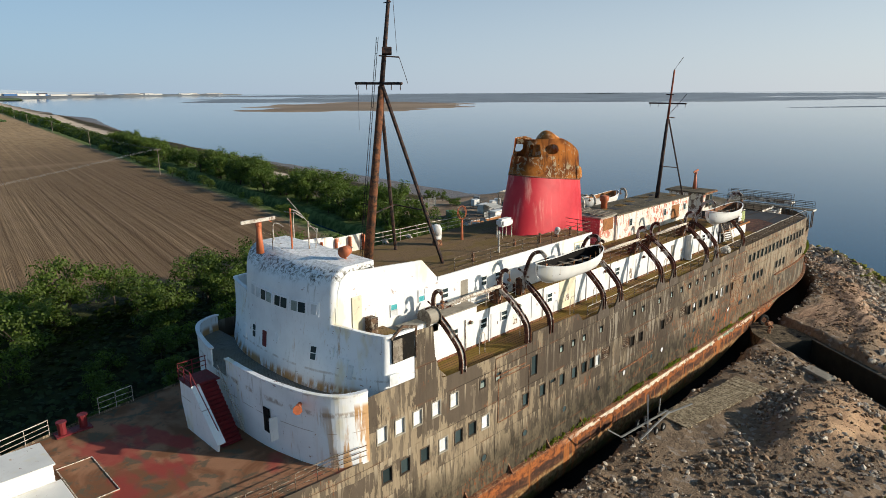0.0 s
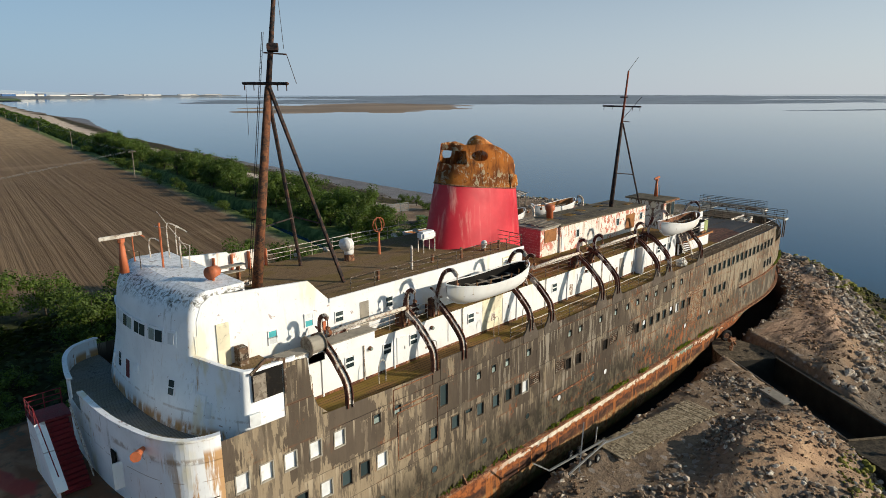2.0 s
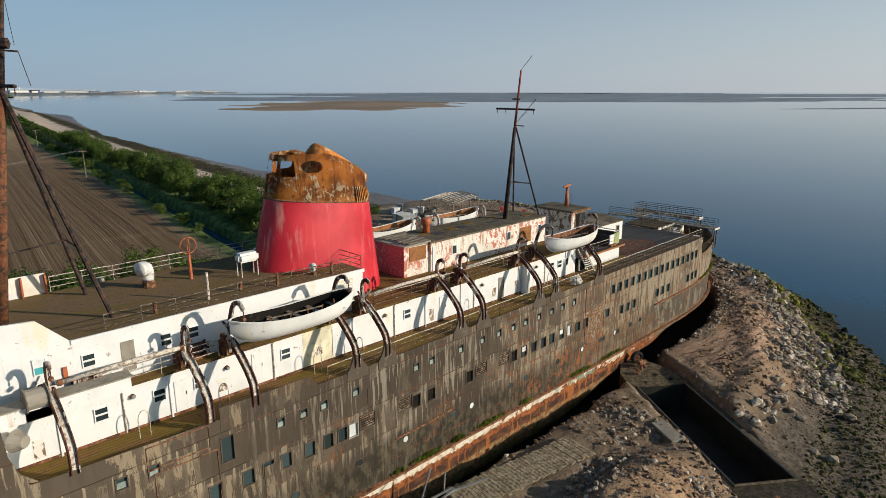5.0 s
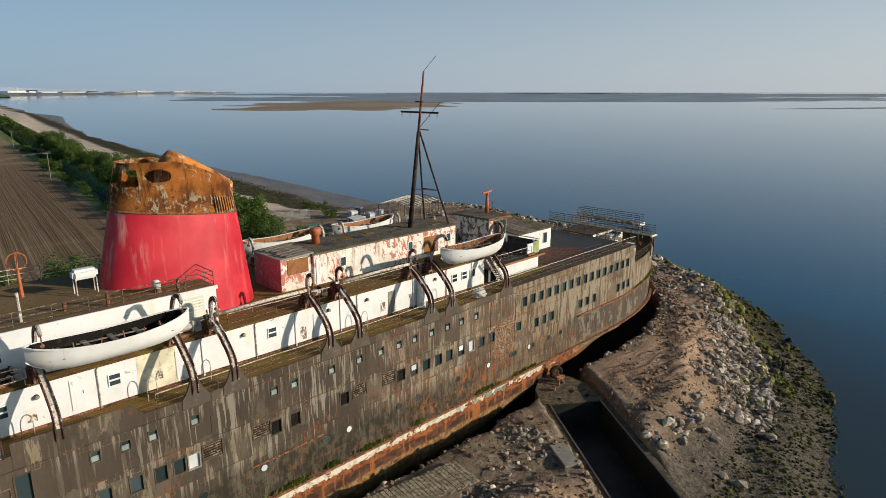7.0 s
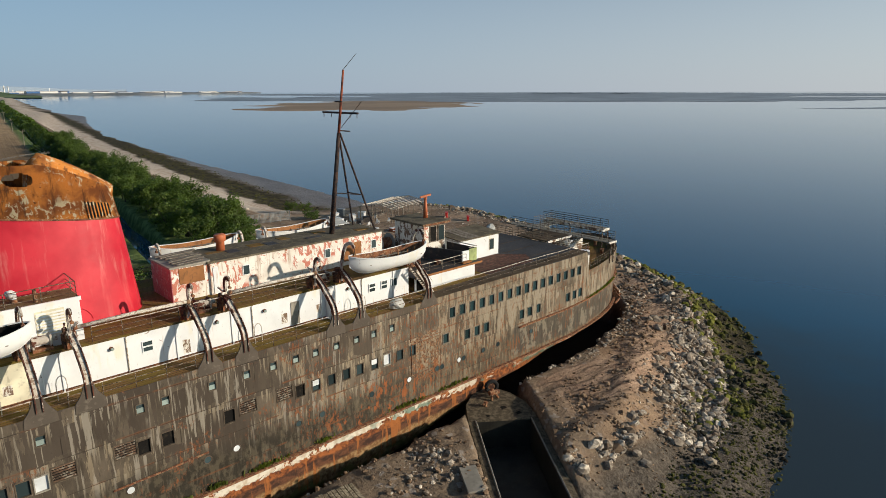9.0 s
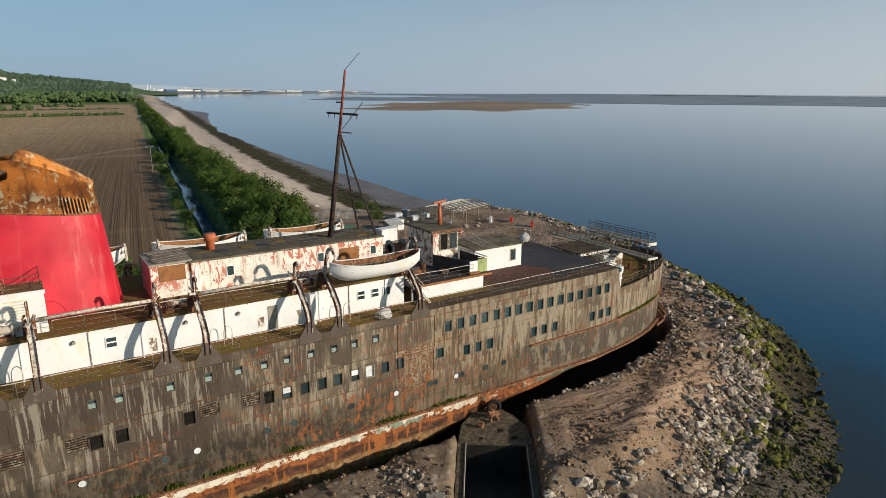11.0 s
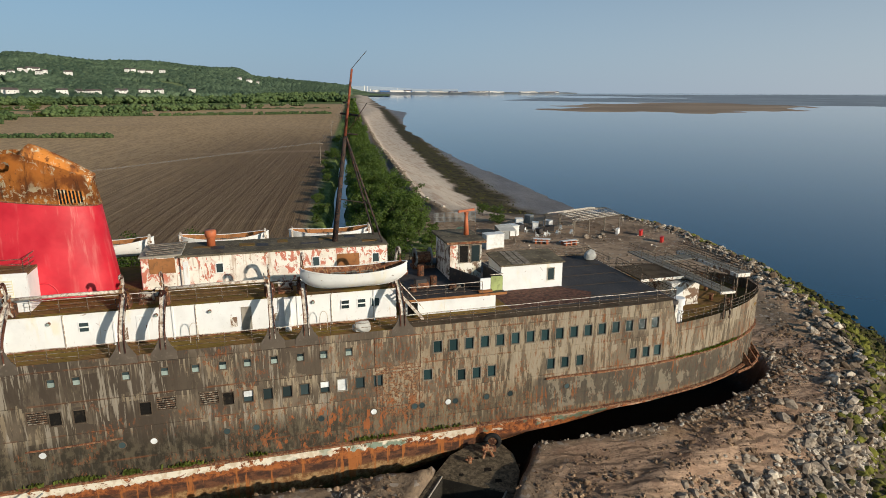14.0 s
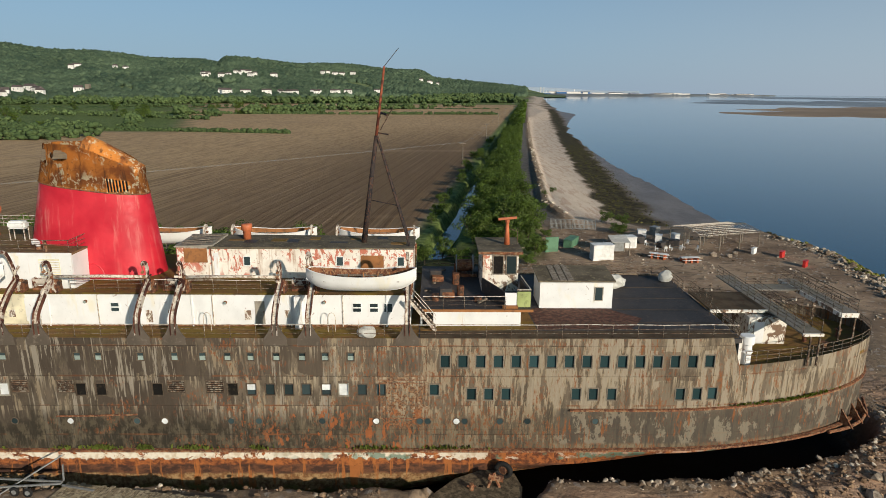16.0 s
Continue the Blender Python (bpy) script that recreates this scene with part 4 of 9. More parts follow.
sea = bmesh.new()
bmesh.ops.create_grid(sea, x_segments=2, y_segments=2, size=60000)
water = solo("water", sea, M["water"], "calm blue estuary water reflecting the pale sky", "water", kind="structure")
ditch_bm = bmesh.new()
rows = [(ditch_x(y), y) for y in np.linspace(58, 900, 80)]
loft(ditch_bm, [[(x - 1.6 - 0.5 * math.sin(y * 0.11), y, 1.75), (x + 1.6 + 0.5 * math.sin(y * 0.17), y, 1.75)] for x, y in rows], closed=False)
solo("ditch_water", ditch_bm, M["water"], "still water in a narrow field ditch", "ditch", kind="structure")

# ---- ship: hull with real window openings ----
def hull_top(x):
    if x < 19.65:
        return 11.65
    if x < 24.6:
        return 15.35
    if x < 98.7:
        return 14.08 + 0.55 * max(0.0, (46 - x) / 22) ** 1.5 + (0.35 if x < 25.6 else 0)
    return 11.8 + 0.010 * (x - 98.7) ** 1.5


def hull_bottom(x):
    """Height of the lower knuckle, which rises towards the stern."""
    return 2.0 + 2.85 * float(smooth01(np.array(x), 64.0, 102.0)) + 0.6 * max(0.0, (x - 90) / 23) ** 1.4


WINDOWS = []  # centre x, centre z, width, height, pane


def window_row(xs, z, w, h, pane="glass"):
    for x in xs:
        WINDOWS.append((x, z, w, h, pane))


window_row([76.5 + 1.322 * i for i in range(16)], 12.25, 0.72, 1.0)
window_row([43.9, 49.35, 50.9, 54.0, 56.5, 58.55, 60.4, 62.1, 64.0, 65.9, 67.6, 69.5], 12.6, 0.52, 0.62, "half")
window_row([49.3, 50.8, 55.0, 60.6], 9.95, 0.78, 1.0, "open")
window_row([62.0, 67.6], 9.95, 0.7, 0.92, "half")
window_row([63.4, 64.8, 66.1, 70.3, 71.7, 75.7], 9.95, 0.7, 0.92)
window_row([43.6, 68.9], 9.95, 0.72, 0.98, "blind")
window_row([44.8, 48.2, 56.4, 59.3], 10.2, 1.3, 1.0, "vent")
window_row([78.5, 79.8, 81.1, 86.4, 87.7, 89.1, 94.3, 95.6, 96.8], 9.6, 0.7, 0.98)
window_row([20.7, 22.05, 23.45, 25.0, 26.6], 12.7, 0.72, 1.0, "blind")
window_row([29.3, 30.9], 12.85, 0.55, 0.62, "half")
window_row([34.9], 12.35, 0.75, 1.55)
window_row([38.3, 39.9, 41.4], 12.6, 0.5, 0.62, "half")
window_row([21.0, 22.4, 24.0, 27.0, 28.3, 34.0, 36.0, 37.3, 38.5, 40.2, 41.6, 42.7], 10.0, 0.72, 0.98)
window_row([25.6, 29.6], 10.0, 0.75, 0.98, "blind")
PORTHOLES = [(48.2, 1), (53.2, 0), (55.3, 1), (60.3, 0), (62.4, 0), (67.2, 0), (71.3, 1), (74.6, 0), (75.2, 0), (77.4, 1), (78.0, 0), (80.7, 0), (82.8, 0), (44.0, 0), (39.0, 0), (34.0, 0), (29.5, 0), (88.0, 0)]

ship = thing("passenger_ship", "beached rusting passenger ship hull with brown streaked sides", "ship", (54, 0, 0))


def side_point(x, z, side):
    b = float(half_breadth(x))
    zb = hull_bottom(x)
    if z < zb:
        b *= 1 - (0.035 + 0.17 * float(smooth01(np.array(x), 70.0, 90.0))) * (zb - z) ** 1.6
    if x > 98:  # the stern tumbles slightly inwards towards the keel
        b *= 1 - 0.012 * (x - 98) * max(0.0, (11.8 - z)) / 6.0 * 0.25
    return (x, side * b, z)


def hull_side(side, holes):
    """The plating of one side: a net of plates that leaves the window openings free."""
    xs = set(np.round(np.concatenate([np.arange(BOW, 20, 2.5), np.arange(20, 92, 4.0), np.arange(92, 112, 1.5), [112, 112.8, STERN, 19.64, 19.66, 24.6, 24.62, 25.6, 98.7, 98.72]]), 3))
    zs = {0.6, 1.3, 2.0, 2.8, 3.6, 4.6, 5.0, 5.2, 8.3, 8.5, 11.0, 11.65}
    for x, z, w, h, _ in holes:
        xs |= {round(x - w / 2, 3), round(x + w / 2, 3)}
        zs |= {round(z - h / 2, 3), round(z + h / 2, 3)}
    xs, zs = sorted(xs), sorted(v for v in zs if v <= 13.5)
    bm = bmesh.new()
    cols = []
    for x in xs:
        top = hull_top(x)
        zb = hull_bottom(x)
        col = [bm.verts.new((x, side * float(half_breadth(x)) * f, z)) for f, z in ((0.0, zb - 3.4), (0.45 - 0.2 * float(smooth01(np.array(x), 70.0, 90.0)), zb - 3.0), (0.8 - 0.38 * float(smooth01(np.array(x), 70.0, 90.0)), zb - 2.2))]
        lev = [max(z, zb - 1.6 + 0.1 * i) for i, z in enumerate(zs)]
        lev = [min(z, top) for z in lev] + [top]
        col += [bm.verts.new(side_point(x, z, side)) for z in lev]
        cols.append(col)
    for i in range(len(xs) - 1):
        xm = (xs[i] + xs[i + 1]) / 2
        for j in range(len(cols[0]) - 1):
            if j >= 3:
                k = j - 3
                za = zs[k]
                zc = zs[k + 1] if k + 1 < len(zs) else hull_top(xm)
                zm = (za + zc) / 2
                if any(abs(xm - x) < w / 2 and abs(zm - z) < h / 2 for x, z, w, h, _ in holes):
                    continue
            q = (cols[i][j], cols[i + 1][j], cols[i + 1][j + 1], cols[i][j + 1])
            if len({tuple(round(c, 4) for c in v.co) for v in q}) < 4:
                q = tuple({tuple(round(c, 4) for c in v.co): v for v in q}.values())
                if len(q) < 3:
                    continue
            bm.faces.new(q if side < 0 else q[::-1])
    bmesh.ops.remove_doubles(bm, verts=list(bm.verts), dist=0.002)
    return bm


port_side = part("hull_side", hull_side(-1, WINDOWS), M["hull"], ship, "brown hull plating with pale streaks and rust")
part("hull_side", hull_side(1, []), M["hull"], ship)
inner = bmesh.new()  # near-black lining behind the windows, the rooms' shade in its colour
prism(inner, [(20, -8.1), (98, -7.6), (98, 8.0), (20, 8.0)], 8.8, 13.35)
part("inner_lining", inner, M["dark"], ship)


def hull_window(x, z, w, h, pane):
    """A window in the port side: frame, recessed pane or blind, or a slatted vent."""
    y = -float(half_breadth(x))
    f = bmesh.new()
    t, o, i = (0.06 if x > 74 else 0.045), y - 0.035, y + 0.16
    for r in ((x - w / 2 - t, x - w / 2 + 0.02, o, i, z - h / 2 - t, z + h / 2 + t), (x + w / 2 - 0.02, x + w / 2 + t, o, i, z - h / 2 - t, z + h / 2 + t),
              (x - w / 2, x + w / 2, o, i, z + h / 2 - 0.02, z + h / 2 + t), (x - w / 2, x + w / 2, o, i, z - h / 2 - t, z - h / 2 + 0.02)):
        box(f, *r)
    win = part("window", f, M["aftframe"] if x > 74 else M["frame"] if pane == "blind" else M["hullframe"], ship)
    if pane == "vent":
        part("vent_backing", boxes((x - w / 2, x + w / 2, y + 0.12, y + 0.15, z - h / 2, z + h / 2)), M["dark"], win)
        for j in range(6):
            zz = z - h / 2 + (j + 0.5) * h / 6
            s = bmesh.new()
            beam(s, (x - w / 2, y + 0.05, zz), (x + w / 2, y + 0.05, zz), 0.06, 0.09)
            part("slat", s, M["rail"], win)
        return
    mat = {"glass": M["glass"], "half": M["glass"], "blind": M["blind"], "open": M["dark"]}[pane]
    if pane == "glass" and x > 74:
        mat = M["sternglass"]
    part("pane", boxes((x - w / 2, x + w / 2, y + 0.10, y + 0.13, z - h / 2, z + h / 2)), mat, win)
    if pane == "half":
        part("blind", boxes((x - w / 2 + 0.03, x + w / 2 - 0.03, y + 0.06, y + 0.09, z - h / 2 + (0.02 if z > 11 else h * 0.45), z + (h * 0.05 if z > 11 else h / 2))), M["frosted"] if z > 11 else M["blind"], win)


for row in WINDOWS:
    hull_window(*row)
for x, lit in PORTHOLES:
    y = -float(half_breadth(x))
    ring = bmesh.new()
    pts = [(math.cos(a) * 0.27, math.sin(a) * 0.27) for a in np.linspace(0, 2 * math.pi, 17)]
    tube(ring, [(x + px, y - 0.01, 7.35 + pz) for px, pz in pts], 0.045, 5)
    pr = part("porthole", ring, M["hullframe"], ship)
    disc = bmesh.new()
    loft(disc, [[(x + px * 0.95, yy, 7.35 + pz * 0.95) for px, pz in pts[:-1]] for yy in (y + 0.01, y - 0.015)])
    part("deadlight", disc, M["blind"] if lit else M["glass"], pr)

# belting along the side, ledge at the stern
belt = bmesh.new()
bx = list(np.arange(20, 112.6, 1.5)) + [112.6, 113.1, 113.35]
loft(belt, [[(x, -float(half_breadth(x)) - oy * min(1, 1.5), 4.95 + 0.5 * max(0, (x - 84) / 29) ** 1.6 + oz) for oy, oz in ((-0.05, -0.12), (0.30, -0.10), (0.30, 0.06), (-0.05, 0.10))] for x in bx])
part("belting", belt, M["rust"], ship, "mossy rusted fender belting")
ledge = bmesh.new()
loft(ledge, [[(x, -float(half_breadth(x)) - oy, 8.33 + 0.55 * max(0, (x - 92) / 21) ** 1.5 + oz) for oy, oz in ((-0.05, -0.10), (0.22, -0.08), (0.22, 0.04), (-0.05, 0.08))] for x in bx if x > 85])
part("stern_ledge", ledge, M["rust"], ship)
# small triangular brackets on the belting
for x in np.arange(23.0, 46, 4.6):
    br = bmesh.new()
    loft(br, [[(x + dx, -8.65, 5.0), (x + dx, -9.15, 5.0), (x + dx, -8.65, 5.75)] for dx in (-0.05, 0.05)])
    part("bracket", br, M["rust"], ship)
# tall plate gussets where the boat tracks meet the side
DAVITS = [27.4, 34.1, 36.8, 44.1, 46.7, 54.0, 56.6, 64.0, 66.45, 73.7]
for x in DAVITS[3:]:
    g = bmesh.new()
    loft(g, [[(x - 0.88, y, 13.5), (x + 0.88, y, 13.5), (x + 0.82, y, 14.1), (x + 0.56, y, 14.45), (x + 0.38, y, 14.8), (x + 0.26, y, 15.15), (x - 0.26, y, 15.15), (x - 0.38, y, 14.8), (x - 0.56, y, 14.45), (x - 0.82, y, 14.1)] for y in (-8.62, -8.73)])
    part("track_gusset", g, M["gusset"], ship, "smooth grey-brown gusset plate")
# raised plating step on the shelter rail forward of the third boat
step_plate = bmesh.new()
loft(step_plate, [[(34.6, y, 13.5), (41.6, y, 13.5), (40.4, y, 14.85), (34.6, y, 14.95)] for y in (-8.64, -8.72)])
part("bulwark_plate", step_plate, M["hull"], ship)
for x0, x1, z0, z1 in ((71.5, 75.1, 10.75, 13.45), (71.6, 75.0, 7.6, 10.5), (30.6, 33.9, 12.9, 14.2), (30.9, 34.3, 9.4, 12.6)):
    dp = bmesh.new()
    tube(dp, [(x0, -8.71, z0), (x1, -8.71, z0), (x1, -8.71, z1), (x0, -8.71, z1), (x0, -8.71, z0)], 0.045, 4)
    part("side_door_frame", dp, M["rust"], ship)


for z in (13.42, 11.02, 6.6):
    for x0 in np.arange(26.0, 97.0, 7.1):
        b = bmesh.new()
        loft(b, [[(x, -8.69, z - 0.05), (x, -8.725, z - 0.04), (x, -8.725, z + 0.04), (x, -8.69, z + 0.05)] for x in (x0, min(x0 + 7.08, 91.0))]) if x0 < 90 else b.verts.new((x0, -8.0, z))
        if x0 < 90:
            part("plate_seam", b, M["hull"], ship)
        else:
            b.free()


bar = bmesh.new()
tube(bar, [(47.2, -8.74, 7.75), (50.0, -8.76, 7.8), (53.3, -8.74, 7.9)], 0.07, 5)
part("rusted_pipe", bar, M["rust"], ship, "rust-orange pipe along the side")
for x, z, w, h in ((45.6, 11.9, 1.5, 1.2), (57.6, 12.6, 1.1, 1.5), (47.3, 12.5, 1.5, 1.6), (37.6, 9.2, 1.2, 2.0), (52.4, 9.9, 1.6, 1.1), (31.4, 7.6, 1.6, 1.8), (26.4, 7.9, 1.3, 1.6)):
    dp = bmesh.new()
    box(dp, x - w / 2, x + w / 2, -8.725, -8.68, z - h / 2, z + h / 2)
    part("doubler_plate", bevelled(dp, 0.015), M["hull"], ship)


def deck_plan(x0, x1, inset, n=30):
    xs = np.linspace(x0, x1, n)
    return [(x, -float(half_breadth(x)) + inset) for x in xs] + [(x, float(half_breadth(x)) - inset) for x in xs[::-1]]


def deck(name, outline, z0, z1, material, label=""):
    bm = bmesh.new()
    prism(bm, outline, z0, z1)
    return part(name, bm, material, ship, label)


deck("foredeck", deck_plan(BOW + 0.5, 19.0, 0.02), 11.3, 11.5, M["foredeck"], "worn foredeck with red and rust-brown paint")
deck("promenade_deck", deck_plan(20.4, 74.5, 0.02), 13.6, 13.9, M["planks"], "mossy planked promenade deck")
deck("after_deck", deck_plan(74.5, 98.7, 0.02), 13.6, 13.94, M["blackdeck"], "black after deck with worn brown margins")
deck("margin_plank", [(74.6, -8.6), (98.5, -8.1), (98.5, -6.6), (74.6, -6.9)], 13.93, 13.96, M["rimdeck"])
deck("margin_plank", [(74.6, -6.85), (83.6, -6.6), (83.4, -2.2), (74.6, -2.2)], 13.93, 13.965, M["planks"])
deck("worn_patch", [(83.7, -6.5), (91.0, -6.3), (92.5, -4.0), (90.2, -1.6), (83.5, -1.6)], 13.93, 13.957, M["reddeck"], "rust-red worn patch on the black deck")
deck("stern_deck", deck_plan(98.0, 113.2, 0.05), 11.1, 11.35, M["planks"], "open stern deck")
deck("stern_bulkhead", [(98.55, -8.2), (98.8, -8.2), (98.8, 8.2), (98.55, 8.2)], 11.2, 13.9, M["peeling"])

# ---- bridge front and superstructure ----
def wall_strip(bm, line, z0, z1, thick=0.12, lean=0.0):
    """An upright wall of some thickness along a plan line; lean moves its top along x."""
    n = len(line)
    inn = []
    for i, (x, y) in enumerate(line):
        a, b = line[max(i - 1, 0)], line[min(i + 1, n - 1)]
        dx, dy = b[0] - a[0], b[1] - a[1]
        l = math.hypot(dx, dy) or 1
        inn.append((x + dy / l * thick, y - dx / l * thick))
    z0f = z0 if callable(z0) else (lambda x, y: z0)
    z1f = z1 if callable(z1) else (lambda x, y: z1)
    rings = []
    for (x, y), (u, v) in zip(line, inn):
        rings.append([(x, y, z0f(x, y)), (u, v, z0f(x, y)), (u + lean, v, z1f(x, y)), (x + lean, y, z1f(x, y))])
    return loft(bm, rings)


bridge = thing("bridge_house", "rounded white bridge front with rust stains, three tiers", "ship bridge", (24, 0, 11.5))


def both(half, fine=True):
    """A plan line from port aft round the front to starboard aft; half runs from the middle to port."""
    line = half[::-1] + [(x, -y) for x, y in half[1:]]
    return curve(line, 4) if fine else line


lower = both([(16.45, 0.0), (16.48, -1.8), (16.62, -3.5), (16.92, -5.1), (17.25, -6.4), (17.7, -7.45), (18.25, -8.15), (18.9, -8.52), (19.4, -8.68), (19.78, -8.73)])
port_run, star_run = [p for p in lower if p[1] < 1.0], [p for p in lower if p[1] > 3.0]
bm = bmesh.new()
wall_strip(bm, lower, 11.5, 14.55)
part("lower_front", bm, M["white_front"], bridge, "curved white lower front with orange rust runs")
for run, lab in ((port_run, "white bulwark with rusty rim"), (star_run, "")):
    bm = bmesh.new()
    wall_strip(bm, run, 14.5, 15.75, 0.10)
    w = part("bulwark", bm, M["white_front"], bridge, lab)
    bm = bmesh.new()
    rim = []
    for x, y in run:
        c = Vector((x - 23.0, y * 0.9)).normalized() * 0.09
        rim.append([(x + c.x, y + c.y, 15.72), (x - 2.4 * c.x, y - 2.4 * c.y, 15.72), (x - 2.4 * c.x, y - 2.4 * c.y, 15.82), (x + c.x, y + c.y, 15.82)])
    loft(bm, rim)
    part("rim", bm, M["white_front"], w)
bm = bmesh.new()
prism(bm, [(x + 0.05, y * 0.99) for x, y in lower], 14.35, 14.6)
part("lower_bridge_deck", bm, M["foreboards"], bridge, "grey boarded walkway round the front")
UP_BASE = [(18.8, 0.0), (18.84, -1.6), (18.98, -3.2), (19.25, -4.6), (19.62, -5.7), (20.05, -6.8), (20.55, -7.65), (21.05, -8.3), (21.6, -8.58), (24.0, -8.66)]
UP_RIM = [(19.2, 0.0), (19.26, -1.5), (19.48, -2.9), (19.86, -4.0), (20.34, -4.85), (20.6, -5.9), (20.82, -7.0), (21.15, -8.1), (21.6, -8.6), (24.0, -8.68)]


def front_line(f):
    return both([(a[0] + (c[0] - a[0]) * f, a[1] + (c[1] - a[1]) * f) for a, c in zip(UP_BASE, UP_RIM)])


bm = bmesh.new()
loft(bm, [[(x, y, 14.6 + 3.75 * f) for x, y in front_line(f)] for f in (0, 0.2, 0.4, 0.6, 0.8, 1.0)], closed=False)
loft(bm, [[(x + 0.1, y * 0.985, 14.6 + 3.75 * f) for x, y in front_line(f)] for f in (1.0, 0.5, 0.0)], closed=False)
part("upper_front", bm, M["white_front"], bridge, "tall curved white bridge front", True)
upper = front_line(1.0)
bm = bmesh.new()
prism(bm, [(x + 0.1, y * 0.985) for x, y in front_line(0.72)], 17.2, 17.35)
part("wing_deck", bm, M["sundeck"], bridge)
for s in (-1, 1):  # rim moulding of the wing bulwarks
    bm = bmesh.new()
    loft(bm, [[(x - 0.07, y * 1.006, 18.28), (x + 0.16, y * 0.985, 18.28), (x + 0.16, y * 0.985, 18.42), (x - 0.07, y * 1.006, 18.42)] for x, y in upper if s * y > 4.8])
    part("wing_rim", bm, M["white_front"], bridge)
# wheelhouse with a rolled top edge
W = both([(x - 0.03, y) for x, y in [q for q in curve(UP_RIM, 4) if q[1] > -4.9]] + [(20.62, -4.92), (22.2, -4.92)], False)
bm = bmesh.new()
rings = []
for inset, z in ((-0.02, 18.2), (0.10, 19.3), (0.22, 20.2), (0.34, 20.65), (0.60, 21.05), (0.95, 21.35), (1.35, 21.55), (1.9, 21.66)):
    rings.append([(x + inset * max(0.0, min(1.0, (21.9 - x) / 2.6)), y, z if x < 22 else min(z, 21.3)) for x, y in W])
loft(bm, rings, closed=False)
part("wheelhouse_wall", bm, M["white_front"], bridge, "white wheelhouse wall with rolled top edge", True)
bm = bmesh.new()
prism(bm, [(x + 1.9 * max(0.0, min(1.0, (21.9 - x) / 2.6)) - 0.02, y) for x, y in W if x < 22] + [(23.6, 4.85), (23.6, -4.85)][::1], 21.3, 21.665)
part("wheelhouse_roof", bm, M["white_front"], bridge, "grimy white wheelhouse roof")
part("wheelhouse_back", boxes((23.5, 23.6, -4.85, 4.85, 19.4, 21.3)), M["white"], bridge)
# side screens: full height to the sloped end, then the long sun-deck house
for s in (-1, 1):
    bm = bmesh.new()
    loft(bm, [[(20.6, y, 17.4), (28.9, y, 17.4), (28.9, y, 19.45), (27.5, y, 20.9), (21.6, y, 21.35), (21.05, y, 20.95), (20.78, y, 20.2)] for y in (s * 4.955, s * 4.80)])
    part("side_screen", bm, M["white"], bridge, "bright white side screen with sloped end")
house = thing("sun_deck_house", "long white deck house under the sun deck", "deck house", (35, 0, 16.6))
for s in (-1, 1):
    part("house_wall", boxes((20.6, 47.7, s * 4.88 - 0.06, s * 4.88 + 0.06, 16.6, 19.42)), M["white"], house, "white side wall with square windows")
part("end_wall", boxes((47.6, 47.72, -4.8, 4.8, 16.6, 19.42)), M["white"], house)
part("sun_deck", boxes((20.9, 47.75, -4.93, 4.93, 19.30, 19.45)), M["sundeck"], house, "brown planked sun deck")
part("deck_edge", boxes((28.9, 47.8, -5.03, -4.93, 19.26, 19.5)), M["white"], house)


def small_window(x, z, y, parent, w=0.55, h=0.62, two=True, mat="glass"):
    """A framed wall window standing a little proud of a wall that faces port."""
    f = bmesh.new()
    for r in ((x - w / 2 - 0.05, x - w / 2, y - 0.05, y + 0.02, z - h / 2 - 0.05, z + h / 2 + 0.05), (x + w / 2, x + w / 2 + 0.05, y - 0.05, y + 0.02, z - h / 2 - 0.05, z + h / 2 + 0.05),
              (x - w / 2, x + w / 2, y - 0.05, y + 0.02, z + h / 2, z + h / 2 + 0.05), (x - w / 2, x + w / 2, y - 0.05, y + 0.02, z - h / 2 - 0.05, z - h / 2)):
        box(f, *r)
    if two:
        box(f, x - w / 2, x + w / 2, y - 0.05, y + 0.02, z - 0.05, z + 0.05)
    win = part("window", f, M["white"], parent)
    part("pane", boxes((x - w / 2, x + w / 2, y - 0.02, y - 0.008, z - h / 2, z + h / 2)), M[mat], win)


for x in (29.6, 33.6, 35.2):
    small_window(x, 18.2, -4.95, house)
small_window(25.0, 18.35, -4.97, house, 0.5, 0.36, False, "teal")
small_window(25.0, 17.95, -4.97, house, 0.5, 0.36, False, "blind")
small_window(27.4, 18.35, -4.97, house, 0.5, 0.36, False, "teal")
small_window(27.4, 18.78, -4.97, house, 0.5, 0.3, False, "blind")
# flat black panel on the wall, a doorway's shade as colour
part("doorway", boxes((40.9, 41.6, -4.965, -4.93, 16.7, 18.4)), M["dark"], house, "dark open doorway")
part("doorway", boxes((31.2, 31.9, -4.965, -4.93, 17.0, 18.7)), M["weather"], house)
part("louvre_door", boxes((45.2, 46.8, -4.97, -4.94, 17.2, 19.0)), M["yellowed"], house)
for i in range(9):
    part("slat", boxes((45.25, 46.75, -5.0, -4.965, 17.25 + 0.19 * i, 17.35 + 0.19 * i)), M["white"], house)
# open bridge-wing recess with white doors
part("wing_door", boxes((21.75, 22.45, -5.03, -4.96, 17.35, 19.75)), M["yellowed"], bridge, "cream wing door")
part("wing_locker", boxes((22.6, 23.1, -5.7, -5.1, 17.35, 18.35)), M["rail"], bridge)
part("life_ring_box", boxes((28.35, 28.55, -5.06, -4.96, 17.4, 18.2)), M["orange"], bridge)
